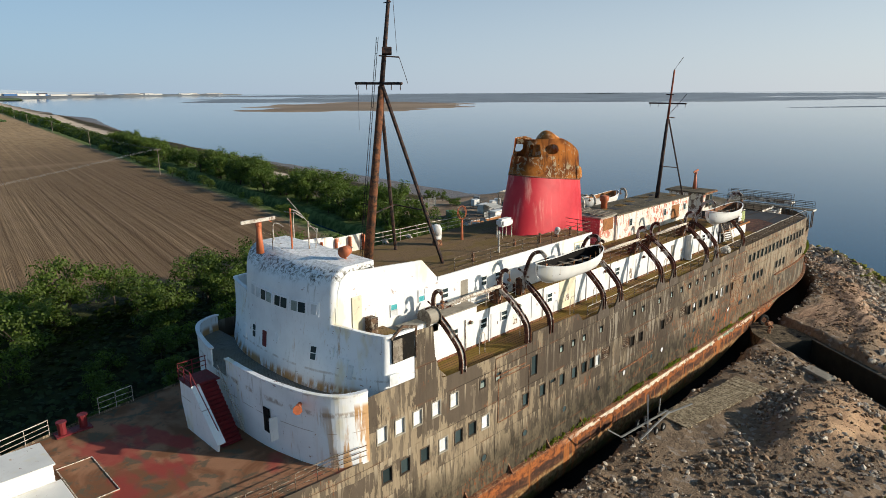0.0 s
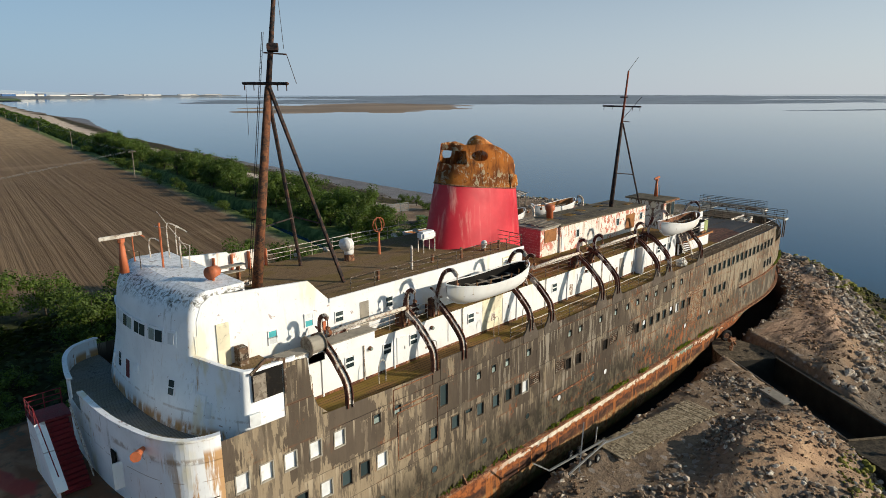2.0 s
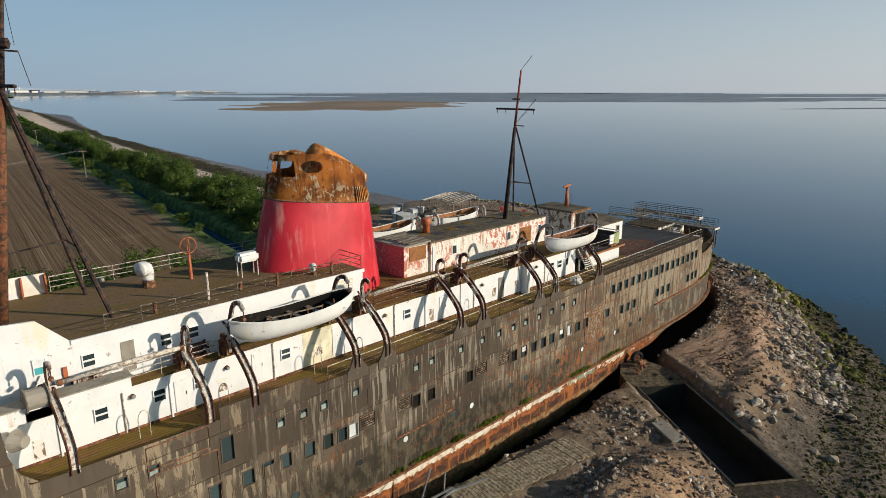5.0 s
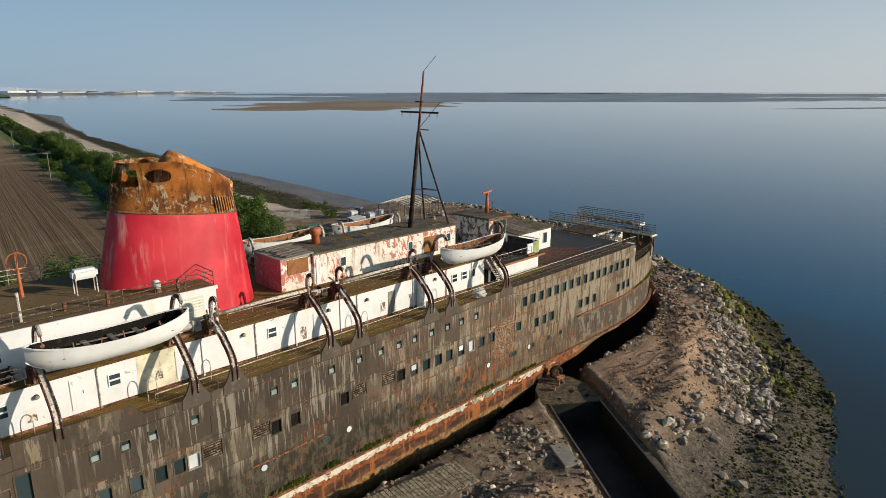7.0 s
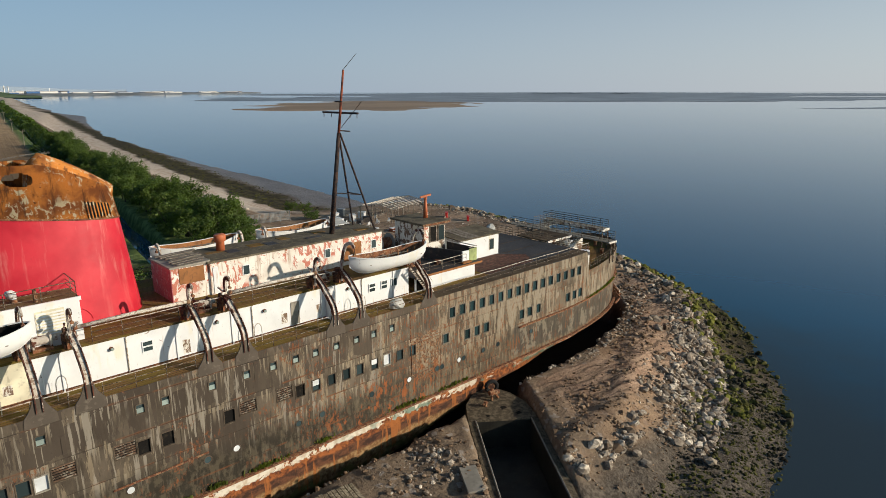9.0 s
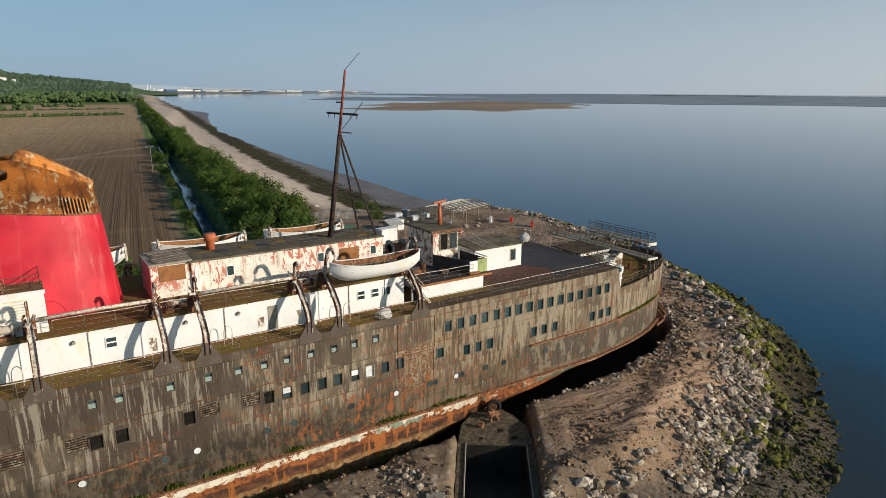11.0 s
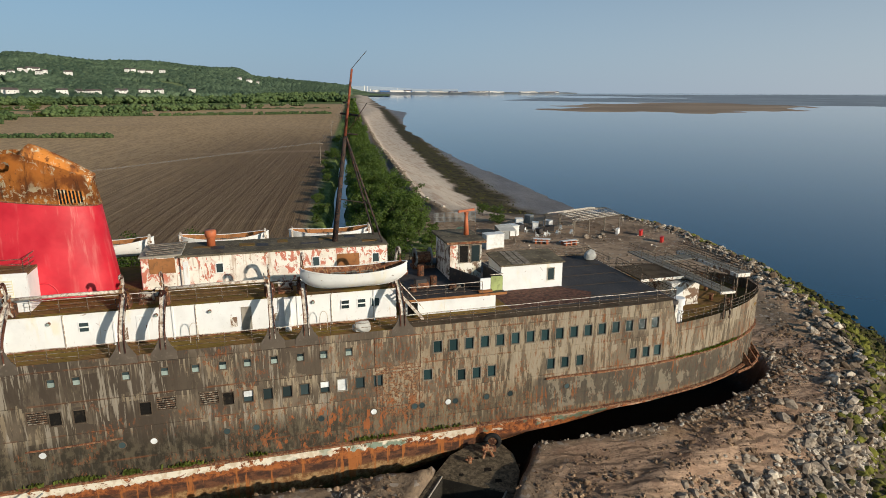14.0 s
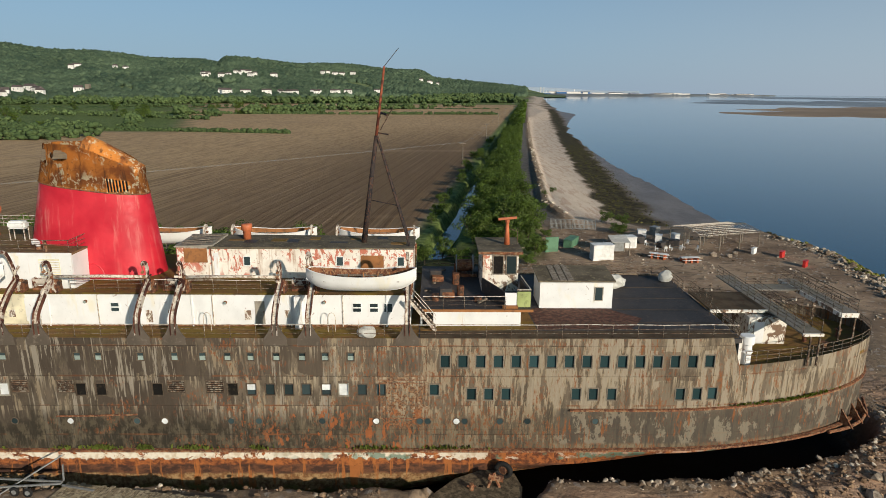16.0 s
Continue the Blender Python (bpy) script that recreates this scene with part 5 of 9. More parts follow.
# wing support: brown plating with a large opening, and the lower white shell
bm = bmesh.new()
loft(bm, [[(23.34, y, 15.3), (25.9, y, 14.6), (25.3, y, 15.2), (24.95, y, 16.2), (24.8, y, 18.1), (23.34, y, 18.25)] for y in (-8.705, -8.58)])
part("wing_support", bm, M["hull"], bridge, "brown wing support plating")
# black plate on the wing, standing for the shade within
part("wing_opening", boxes((21.62, 23.3, -8.70, -8.655, 16.72, 18.24)), M["dark"], bridge, "dark opening in the bridge wing")
part("wing_panel", boxes((21.66, 22.35, -8.74, -8.702, 16.76, 18.1)), M["wood"], bridge)
bm = bmesh.new()
for a, c in (((21.55, 18.2), (22.4, 18.75)), ((22.4, 18.75), (23.5, 18.45)), ((23.42, 18.45), (23.42, 16.6))):
    beam(bm, (a[0], -8.68, a[1]), (c[0], -8.68, c[1]), 0.12, 0.14)
part("wing_hood", bm, M["rail"], bridge)
part("wing_bulkhead", boxes((24.55, 24.7, -8.58, -5.8, 13.9, 17.2)), M["white"], bridge)


def front_x(y, z):
    """Where the upper front stands at a height."""
    if z > 18.3:  # wheelhouse wall
        x = float(np.interp(abs(y), [-p[1] for p in UP_RIM], [p[0] for p in UP_RIM])) - 0.03
        return x + float(np.interp(z, [18.2, 19.3, 20.2], [-0.02, 0.10, 0.22])) * max(0.0, min(1.0, (21.9 - x) / 2.6))
    f = (z - 14.6) / 3.75
    line = [(a[0] + (c[0] - a[0]) * f, -(a[1] + (c[1] - a[1]) * f)) for a, c in zip(UP_BASE, UP_RIM)]
    return float(np.interp(abs(y), [p[1] for p in line], [p[0] for p in line]))


def on_front(name, y0, y1, z0, z1, mat, label="", proud=0.05, parent=None):
    bm = bmesh.new()
    a, c = front_x(y0, z0), front_x(y1, z0)
    d, e = front_x(y0, z1), front_x(y1, z1)
    loft(bm, [[(a - o, y0, z0), (c - o, y1, z0), (e - o, y1, z1), (d - o, y0, z1)] for o in (-0.05, proud)])
    return part(name, bm, mat, parent or bridge, label)


for y, z in ((2.0, 16.2), (-4.05, 16.3)):
    for dz in (0.0, 0.42):
        on_front("front_window", y - 0.17, y + 0.17, z + dz, z + 0.34 + dz, M["glass"])
on_front("front_door", 0.34, 0.8, 15.95, 16.95, M["railred"], "small dark red hatch")
for y, z in ((-0.85, 16.9), (3.4, 16.1), (-5.2, 16.9)):
    on_front("oval_hatch", y - 0.14, y + 0.14, z - 0.25, z + 0.25, M["white_front"], proud=0.09)
for y0, y1, z0, z1 in ((-6.35, -5.7, 14.75, 16.7), (3.2, 3.8, 14.7, 16.6)):
    on_front("flush_door", y0, y1, z0, z1, M["white_front"], "flush white steel door", 0.08)
on_front("louvre", -6.7, -6.42, 15.6, 16.4, M["blind"])
for y0, y1, pane in ((1.9, 2.5, "blind"), (1.15, 1.75, "blind"), (0.42, 1.02, "glass"), (-0.25, 0.38, "glass"), (-1.2, -0.6, "glass"), (-1.85, -1.24, "glass"), (-2.75, -2.2, "glass"), (-3.35, -2.8, "glass"), (-4.15, -3.7, "blind")):
    w = on_front("wheelhouse_window", y0 - 0.06, y1 + 0.06, 18.82, 19.68, M["white_front"], proud=0.08)
    on_front("pane", y0 + 0.04, y1 - 0.04, 18.95, 19.55, (M["frosted"] if y0 in (-0.25, -2.75) else M["glass"]) if pane == "glass" else M["blind"], "", 0.10, w)
# black plate for the shade behind an open door
part("lower_door", boxes((16.52, 16.60, -3.75, -3.15, 12.55, 14.05)), M["dark"], bridge, "dark open door")
part("door_leaf", boxes((16.1, 16.58, -4.6, -4.5, 12.55, 13.95)), M["white"], bridge, "white door leaf standing open")
part("shutter", boxes((21.3, 21.9, -8.80, -8.70, 15.5, 16.15)), M["blind"], bridge)
bm = bmesh.new()
tube(bm, [(17.1, -6.2, 15.1), (16.7, -6.6, 15.15), (16.5, -6.9, 15.2)], 0.12, 8, 0.26)
part("lamp_horn", bm, M["orange"], bridge)
pl_ = bmesh.new()
for z in (11.9, 12.2, 12.5):
    tube(pl_, [(17.6, -8.3, z), (19.4, -8.95, z + 0.25)], 0.025, 5)
part("step_rail", pl_, M["rail"], bridge)

# foredeck stair
stair = thing("steel_stair", "dark red steel stair with white side plate and red rail", "stair", (15.0, 0, 11.5))
bm = bmesh.new()
loft(bm, [[(x, 2.1, 11.5), (x, -1.75, 11.5), (x, -1.85, 11.95), (x, 0.95, 14.55), (x, 2.6, 14.55), (x, 2.6, 13.2)] for x in (14.25, 14.38)])
part("side_plate", bm, M["white_front"], stair, "flaking white side plate")
bm = bmesh.new()
loft(bm, [[(14.2, -1.85, 11.9), (14.2, 0.95, 14.55), (14.7, 0.95, 14.6), (14.7, -1.85, 11.95)], [(14.2, -1.95, 12.0), (14.2, 0.9, 14.68), (14.7, 0.9, 14.72), (14.7, -1.95, 12.05)]])
part("coping", bm, M["white_front"], stair)
for i in range(15):
    y, z = -1.7 + i * 0.19, 11.62 + i * 0.2
    part("step", boxes((14.6, 15.85, y, y + 0.24, z, z + 0.05), (14.6, 15.85, y + 0.20, y + 0.24, z, z + 0.2)), M["stairred"], stair)
part("landing", boxes((14.25, 16.1, 1.1, 2.9, 14.5, 14.58)), M["stairred"], stair)
bm = bmesh.new()
for z in (14.9, 15.2, 15.5):
    tube(bm, [(14.3, 1.1, z), (14.3, 2.85, z), (16.1, 2.85, z)], 0.03, 5)
for p in ((14.3, 1.1), (14.3, 2.0), (14.3, 2.85), (15.2, 2.85), (16.05, 2.85)):
    tube(bm, [(*p, 14.55), (*p, 15.5)], 0.03, 5)
tube(bm, [(14.3, 1.1, 15.5), (14.4, -1.8, 12.8)], 0.03, 5)
part("hand_rail", bm, M["railred"], stair, "dark red hand rail")
bm = bmesh.new()
for z in (0.45, 0.9):
    tube(bm, [(15.95, 0.95, 14.6 + z), (15.95, -1.8, 11.7 + z)], 0.03, 5)
part("hand_rail", bm, M["railw"], stair)

# promenade house: the long white wall under the boat deck
prom = thing("promenade_house", "long white promenade wall below the boats", "deck house", (50, 0, 13.9))
for s in (-1, 1):
    part("house_wall", boxes((24.6, 73.8, s * 5.75 - 0.07, s * 5.75 + 0.07, 13.9, 16.55)), M["white"], prom, "long white wall with rust stains")
part("end_wall", boxes((73.7, 73.84, -5.7, 5.7, 13.9, 16.55)), M["white"], prom)
part("boat_deck", boxes((24.6, 73.95, -5.95, 5.95, 16.5, 16.64)), M["planks"], prom, "mossy boat deck")
for x, two in ((29.6, 1), (32.6, 1), (34.9, 1), (40.6, 1), (51.1, 1), (69.7, 1), (71.0, 1), (74.0 - 1.9, 0)):
    small_window(x, 15.45, -5.84, prom, 0.6, 0.66, bool(two))
for x, z in ((38.6, 15.3), (44.6, 15.3), (62.2, 15.1), (54.9, 15.1), (33.8, 15.1)):
    d = part("wall_door", bevelled(boxes((x - 0.38, x + 0.38, -5.87, -5.82, z - 1.0, z + 0.85)), 0.02), M["white"] if x != 62.2 else M["weather"], prom)
    bm = bmesh.new()
    tube(bm, [(x + 0.28, -5.9, z - 0.1), (x + 0.28, -5.9, z + 0.1)], 0.02, 5)
    part("handle", bm, M["rust"], d)
for x in (27.6, 33.2, 46.0, 53.0, 57.0, 64.6, 66.0, 72.0):
    part("vertical_rib", boxes((x - 0.05, x + 0.05, -5.90, -5.82, 13.9, 16.5)), M["white"], prom)
for x, z in ((31.2, 15.9), (36.6, 15.8), (48.9, 15.9), (55.9, 15.9), (59.6, 15.85), (67.2, 15.9)):
    b = bmesh.new()
    tube(b, [(x, -5.80, z), (x, -6.0, z)], 0.13, 10)
    lampb = part("deck_lamp", b, M["rust"], prom, "rusted round bulkhead lamp")
    b = bmesh.new()
    tube(b, [(x, -6.0, z), (x, -6.06, z)], 0.10, 10)
    part("lens", b, M["frosted"], lampb)
for x in (30.7, 39.7, 49.8, 58.6, 68.6):
    b = bmesh.new()
    tube(b, [(x, -5.88, 13.92), (x, -5.88, 16.4), (x + 0.1, -5.88, 16.48)], 0.04, 6)
    part("drain_pipe", b, M["railw"], prom)
for k, x in enumerate((26.4, 36.0, 42.9, 53.4, 61.0, 64.1)):
    part("rust_streak_plate", boxes((x, x + 0.5, -5.83, -5.812, 14.2 + 0.2 * (k % 3), 15.2)), M["peeling"], prom)
part("kick_board", boxes((24.7, 73.7, -5.86, -5.82, 13.9, 14.05)), M["rust"], prom, "rusted kick board along the wall foot")
part("stained_panel", boxes((41.9, 44.3, -5.826, -5.80, 13.95, 16.45)), M["yellowed"], prom, "yellow-stained wall panel")
part("pillar", boxes((65.0, 65.45, -6.5, -5.8, 13.9, 16.5)), M["white"], prom)

# after deck house with faded red marks
after = thing("after_house", "white after deck house with faded red paint marks", "deck house", (64, 0, 16.6))
part("main_wall", boxes((57.4, 73.9, -1.95, -1.83, 16.6, 19.15)), M["marks"], after, "white wall smeared with faded red letters")
part("main_wall", boxes((57.4, 73.9, 2.25, 2.37, 16.6, 19.15)), M["marks"], after)
part("end_wall", boxes((73.78, 73.9, -1.83, 2.25, 16.6, 19.15)), M["marks"], after)
part("end_wall", boxes((57.4, 57.52, -1.83, 2.25, 16.6, 19.3)), M["white"], after)
bm = bmesh.new()
loft(bm, [[(57.2, y, 19.14), (74.0, y, 19.14), (74.0, y, 19.24), (57.2, y, 19.30)] for y in (-2.05, 2.5)])
part("roof", bm, M["roof"], after, "dark lichened felt roof")
rp = random.Random(12)
for k in range(9):
    x, y = 58.2 + 1.75 * k + rp.uniform(-0.3, 0.3), rp.uniform(-1.6, 1.2)
    part("felt_patch", boxes((x, x + rp.uniform(0.8, 1.6), y, y + rp.uniform(0.5, 1.2), 19.28 - 0.0036 * (x - 57.2), 19.315 - 0.0036 * (x - 57.2) + 0.004 * k)), M["blackdeck"] if k % 2 else M["planks"], after)
for k in range(7):
    b = bmesh.new()
    y = -1.7 + 0.55 * k
    beam(b, (54.6 + rp.uniform(0, 0.6), y, 19.47), (57.6 + rp.uniform(-0.7, 0.3), y + rp.uniform(-0.25, 0.25), 19.52 + rp.uniform(0, 0.1)), 0.3, 0.06)
    part("loose_board", b, M["wood"], after)
part("fore_block", boxes((54.55, 57.4, -1.75, 2.2, 16.6, 19.2)), M["marks"], after)
for i in range(10):
    part("plank", boxes((54.50, 54.56, -1.74, 2.2, 16.62 + 0.255 * i, 16.85 + 0.255 * i)), M["pink"], after)
bm = bmesh.new()
loft(bm, [[(54.4, y, 19.2), (57.5, y, 19.2), (57.5, y, 19.42), (54.4, y, 19.32)] for y in (-1.9, 2.3)])
part("fore_roof", bm, M["weather"], after)
part("rust_panel", boxes((55.1, 57.0, -1.79, -1.745, 17.9, 19.1)), M["orangepanel"], after, "rusty orange board")
part("side_door", boxes((57.6, 58.0, -2.0, -1.94, 16.7, 18.8)), M["white"], after)
part("doorway", boxes((69.6, 71.5, -1.97, -1.945, 17.0, 18.6)), M["orangepanel"], after)
for x in (60.3, 67.9, 72.9):
    small_window(x, 18.1, -1.95, after, 0.5, 0.72, False)
vent = bmesh.new()
loft(vent, [[(59.6 + r * math.cos(a), 0.9 + r * math.sin(a), z) for a in np.linspace(0, 2 * math.pi, 13)[:-1]] for r, z in ((0.34, 19.3), (0.34, 20.0), (0.46, 20.1), (0.48, 20.55), (0.42, 20.62))])
solo("roof_ventilator", vent, M["orange"], "faded orange mushroom ventilator on the roof", "ventilator", smooth=True)

# funnel
def funnel_ring(z, grow=0.0, n=48):
    t = (z - 16.6) / 11.0
    fwd, aft_x = 41.55 + 2.55 * t, 52.75 - 1.15 * t
    half = 2.75 - 0.85 * t + grow
    cx, a = (fwd + aft_x) / 2, (aft_x - fwd) / 2 + grow
    out = []
    for w in np.linspace(0, 2 * math.pi, n + 1)[:-1]:
        c, s = math.cos(w), math.sin(w)
        out.append((cx + a * math.copysign(abs(c) ** 0.86, c), half * math.copysign(abs(s) ** 0.86, s)))
    return out


def funnel_cut(x, y):
    """The sloping upper edge."""
    return 27.45 - 2.15 * max(0.0, min(1.0, (x - 47.0) / 4.8)) ** 1.3


def paint_line(x):
    return 24.45 - 0.125 * (x - 43.4)


funnel = thing("funnel", "tapered red funnel with a rusted flaking top", "funnel", (47, 0, 16.6))
bm = bmesh.new()
loft(bm, [[(x, y, 16.6 + (paint_line(x) - 16.6) * f) for x, y in funnel_ring(16.6 + 7.8 * f)] for f in (0, 0.25, 0.5, 0.75, 1.0)], caps=False)
part("casing", bm, M["red"], funnel, "glossy faded red casing", True)
top = bmesh.new()
levels = [i / 36 for i in range(37)]
n = 360
vs = [[top.verts.new((x, y, paint_line(x) + 0.02 + (funnel_cut(x, y) - paint_line(x)) * f)) for x, y in funnel_ring(24.2 + 3.2 * f, 0, n)] for f in levels]
for a in range(36):
    f = (a + 0.5) / 36
    for i in range(n):
        q = (vs[a][i].co + vs[a + 1][(i + 1) % n].co) / 2
        eye = ((q.x - 46.0) / 0.8) ** 2 + ((f - 0.73) / 0.13) ** 2 < 1  # almond-shaped vent on each side
        front = q.x < 44.8 and abs(f - 0.70) < 0.16 and abs(abs(q.y) - 0.7) > 0.12
        if not eye and not front:
            top.faces.new((vs[a][i], vs[a][(i + 1) % n], vs[a + 1][(i + 1) % n], vs[a + 1][i]))
bmesh.ops.solidify(top, geom=list(top.faces), thickness=0.08)
part("rusted_top", top, M["frust"], funnel, "flaking orange rusted top with openings")
hood = bmesh.new()  # rusted exhaust hood, high forward and falling aft
sections = []
for s in np.linspace(0, 1, 14):
    x = 46.6 + 4.9 * s
    high = 27.2 + 0.85 * float(smooth01(np.array(s), -0.05, 0.16)) - 2.9 * max(0.0, s - 0.14) ** 1.25
    w = 1.45 * min(1.0, 0.55 + 3.0 * s) * (1 - 0.35 * s)
    sections.append([(x + 0.25 * math.sin(a), w * math.cos(a), 24.9 + (high - 24.9) * math.sin(a) ** 0.6) for a in np.linspace(0, math.pi, 13)])
loft(hood, sections)
part("exhaust_hood", hood, M["frust"], funnel, "lichened rusty exhaust hood", True)
part("inner_floor", prism(bmesh.new(), [(47 + (x - 47) * 0.96, y * 0.94) for x, y in funnel_ring(25.0)], 25.0, 25.1), M["dark"], funnel)


def funnel_side(x, z):
    """The casing's port side at a place along the ship and a height."""
    t = (z - 16.6) / 11.0
    fwd, aft_x = 41.55 + 2.55 * t, 52.75 - 1.15 * t
    u = min(0.999, abs(x - (fwd + aft_x) / 2) / ((aft_x - fwd) / 2))
    return -(2.75 - 0.85 * t) * (1 - u ** (2 / 0.86)) ** 0.43


grille = bmesh.new()
loft(grille, [[(x, funnel_side(x, z) - 0.03, z) for z in (23.75, 24.3, 24.85 - 0.22 * (x - 49.6))] for x in np.linspace(49.6, 51.1, 8)], closed=False)
grille = part("louvre_opening", grille, M["dark"], funnel, "dark louvre opening")
for i in range(8):
    x = 49.6 + 0.214 * i
    b = bmesh.new()
    tube(b, [(x + 0.05, funnel_side(x, 23.7) - 0.06, 23.7), (x, funnel_side(x, 24.3) - 0.06, 24.3), (x - 0.04, funnel_side(x, 24.85) - 0.06, 24.9 - 0.22 * (x - 49.6))], 0.05, 5)
    part("louvre_bar", b, M["frust"], grille)
band = bmesh.new()
loft(band, [[(x, y, paint_line(x) + o) for x, y in funnel_ring(24.2, g)] for g, o in ((0.02, -0.06), (0.05, -0.03), (0.05, 0.03), (0.02, 0.06))], caps=False)
part("seam_band", band, M["rust"], funnel)
hoop = bmesh.new()
tube(hoop, [(48.0 + 0.9 * math.cos(a), -2.62, 16.9 + 1.1 * math.sin(a)) for a in np.linspace(0.15, math.pi * 0.8, 8)], 0.05, 5)
part("grab_rail", hoop, M["red"], funnel)


# masts
def mast(x0, z0, x1, z1, r0, r1, label, legs, yard, extras, low="mast", high="masttop"):
    m = thing("mast", label, "mast", (x0, 0, z0))
    at = lambda f: (x0 + (x1 - x0) * f, 0, z0 + (z1 - z0) * f)
    split = 0.62
    b = bmesh.new()
    tube(b, [at(0), at(split * 0.5), at(split)], r0, 10, (r0 + r1) / 2)
    part("lower_pole", b, M[low], m, smooth=True)
    b = bmesh.new()
    tube(b, [at(split), at(0.8), at(1)], (r0 + r1) / 2 * 0.8, 8, r1)
    part("upper_pole", b, M[high], m, smooth=True)
    for a, c, r in legs:
        b = bmesh.new()
        tube(b, [a, c], r, 7)
        part("leg", b, M["masttop"], m)
    (ya, yb) = yard
    b = bmesh.new()
    tube(b, [ya, yb], 0.09, 6)
    for f in (0.03, 0.25, 0.78, 0.97):
        p = Vector(ya).lerp(Vector(yb), f)
        tube(b, [p, p + Vector((0, 0, -0.42))], 0.03, 4)
    part("yard", b, M["masttop"], m)
    for nm, pts, r in extras:
        b = bmesh.new()
        tube(b, pts, r, 5)
        part(nm, b, M["masttop"], m)
    return m


m1 = mast(26.95, 19.45, 29.75, 39.4, 0.34, 0.11, "tall rusted foremast with tripod legs and yard", [((32.0, 2.8, 19.45), (28.65, 0.15, 31.8), 0.13), ((31.7, -2.7, 19.45), (28.65, -0.15, 31.8), 0.13)],
          ((28.3, 2.35, 32.05), (28.95, -1.75, 32.0)), [("stay", [(28.5, 0, 33.8), (29.5, -0.9, 33.7)], 0.05), ("platform", [(28.7, -0.1, 34.1), (29.2, -0.5, 34.1)], 0.28), ("wire", [(29.5, -0.9, 33.7), (29.7, -1.5, 32.0)], 0.02), ("wire", [(29.2, -0.7, 37.9), (29.4, -0.8, 34)], 0.015), ("crosspiece", [(31.0, 1.6, 23.3), (30.9, -1.5, 23.3)], 0.05), ("crosspiece", [(27.6, 0.0, 23.3), (31.0, 1.6, 23.3)], 0.05), ("wire", [(28.35, 2.1, 31.9), (28.3, 2.1, 28.9)], 0.012)])
lad = bmesh.new()
for dy in (0.42, 0.68):
    tube(lad, [(26.75, dy, 19.6), (28.75, dy * 0.7, 35.0)], 0.02, 4)
for i in range(44):
    f = i / 44
    tube(lad, [(26.75 + 2.0 * f, 0.42 - 0.13 * f, 19.6 + 15.4 * f), (26.75 + 2.0 * f, 0.68 - 0.2 * f, 19.6 + 15.4 * f)], 0.014, 4)
part("ladder", lad, M["masttop"], m1)
for z, ln in ((37.2, 0.45), (37.9, 0.35), (23.9, 0.9)):
    x = 26.95 + 2.8 * (z - 19.45) / 19.95
    b = bmesh.new()
    tube(b, [(x, ln, z), (x, -ln * 0.6, z)], 0.035, 5)
    part("peg", b, M["masttop"], m1)
mast(69.7, 19.25, 71.62, 33.6, 0.24, 0.09, "slim dark mainmast with tripod legs and yard", [((73.6, -1.3, 19.25), (70.95, -0.1, 28.2), 0.09), ((73.4, 1.9, 19.25), (70.95, 0.1, 28.2), 0.09)],
     ((70.9, 2.4, 29.95), (71.9, -1.6, 29.9)), [("whip_aerial", [(71.6, 0, 33.6), (72.8, -0.4, 35.0)], 0.025), ("lamp_bracket", [(70.9, 0.4, 30.9), (71.1, -0.4, 30.9)], 0.07), ("lamp_bracket", [(71.0, 0, 28.4), (71.9, -0.3, 28.3)], 0.06), ("stay", [(71.2, 0.1, 28.6), (72.6, -1.2, 30.9)], 0.03), ("crosspiece", [(70.2, 0, 22.9), (72.5, -0.9, 22.6)], 0.05), ("crosspiece", [(72.5, -0.9, 22.6), (72.4, 1.2, 22.6)], 0.05)], "masttop", "redmast")

# ---- boat gear ----
def ribbon(bm, path, x, wide, thick):
    """A flat bar of width wide along x that follows (y, z) points."""
    pts = [Vector((0, y, z)) for y, z in path]
    rings = []
    for i, p in enumerate(pts):
        d = (pts[min(i + 1, len(pts) - 1)] - pts[max(i - 1, 0)]).normalized()
        nrm = Vector((0, -d.z, d.y)) * thick / 2
        rings.append([(x - wide / 2, p.y - nrm.y, p.z - nrm.z), (x + wide / 2, p.y - nrm.y, p.z - nrm.z), (x + wide / 2, p.y + nrm.y, p.z + nrm.z), (x - wide / 2, p.y + nrm.y, p.z + nrm.z)])
    return loft(bm, rings)


TRACK = curve([(-8.66, 14.3), (-8.66, 15.1), (-8.45, 15.8), (-7.7, 16.6), (-6.9, 17.25), (-6.1, 17.7)])
ARM_IN = curve([(-5.95, 16.9), (-6.15, 17.8), (-6.1, 18.5), (-6.25, 19.0), (-6.6, 19.22), (-6.9, 19.1)])
ARM_OUT = curve([(-6.0, 16.8), (-6.1, 17.7), (-6.4, 18.9), (-6.9, 19.9), (-7.6, 20.2), (-8.05, 19.9)])


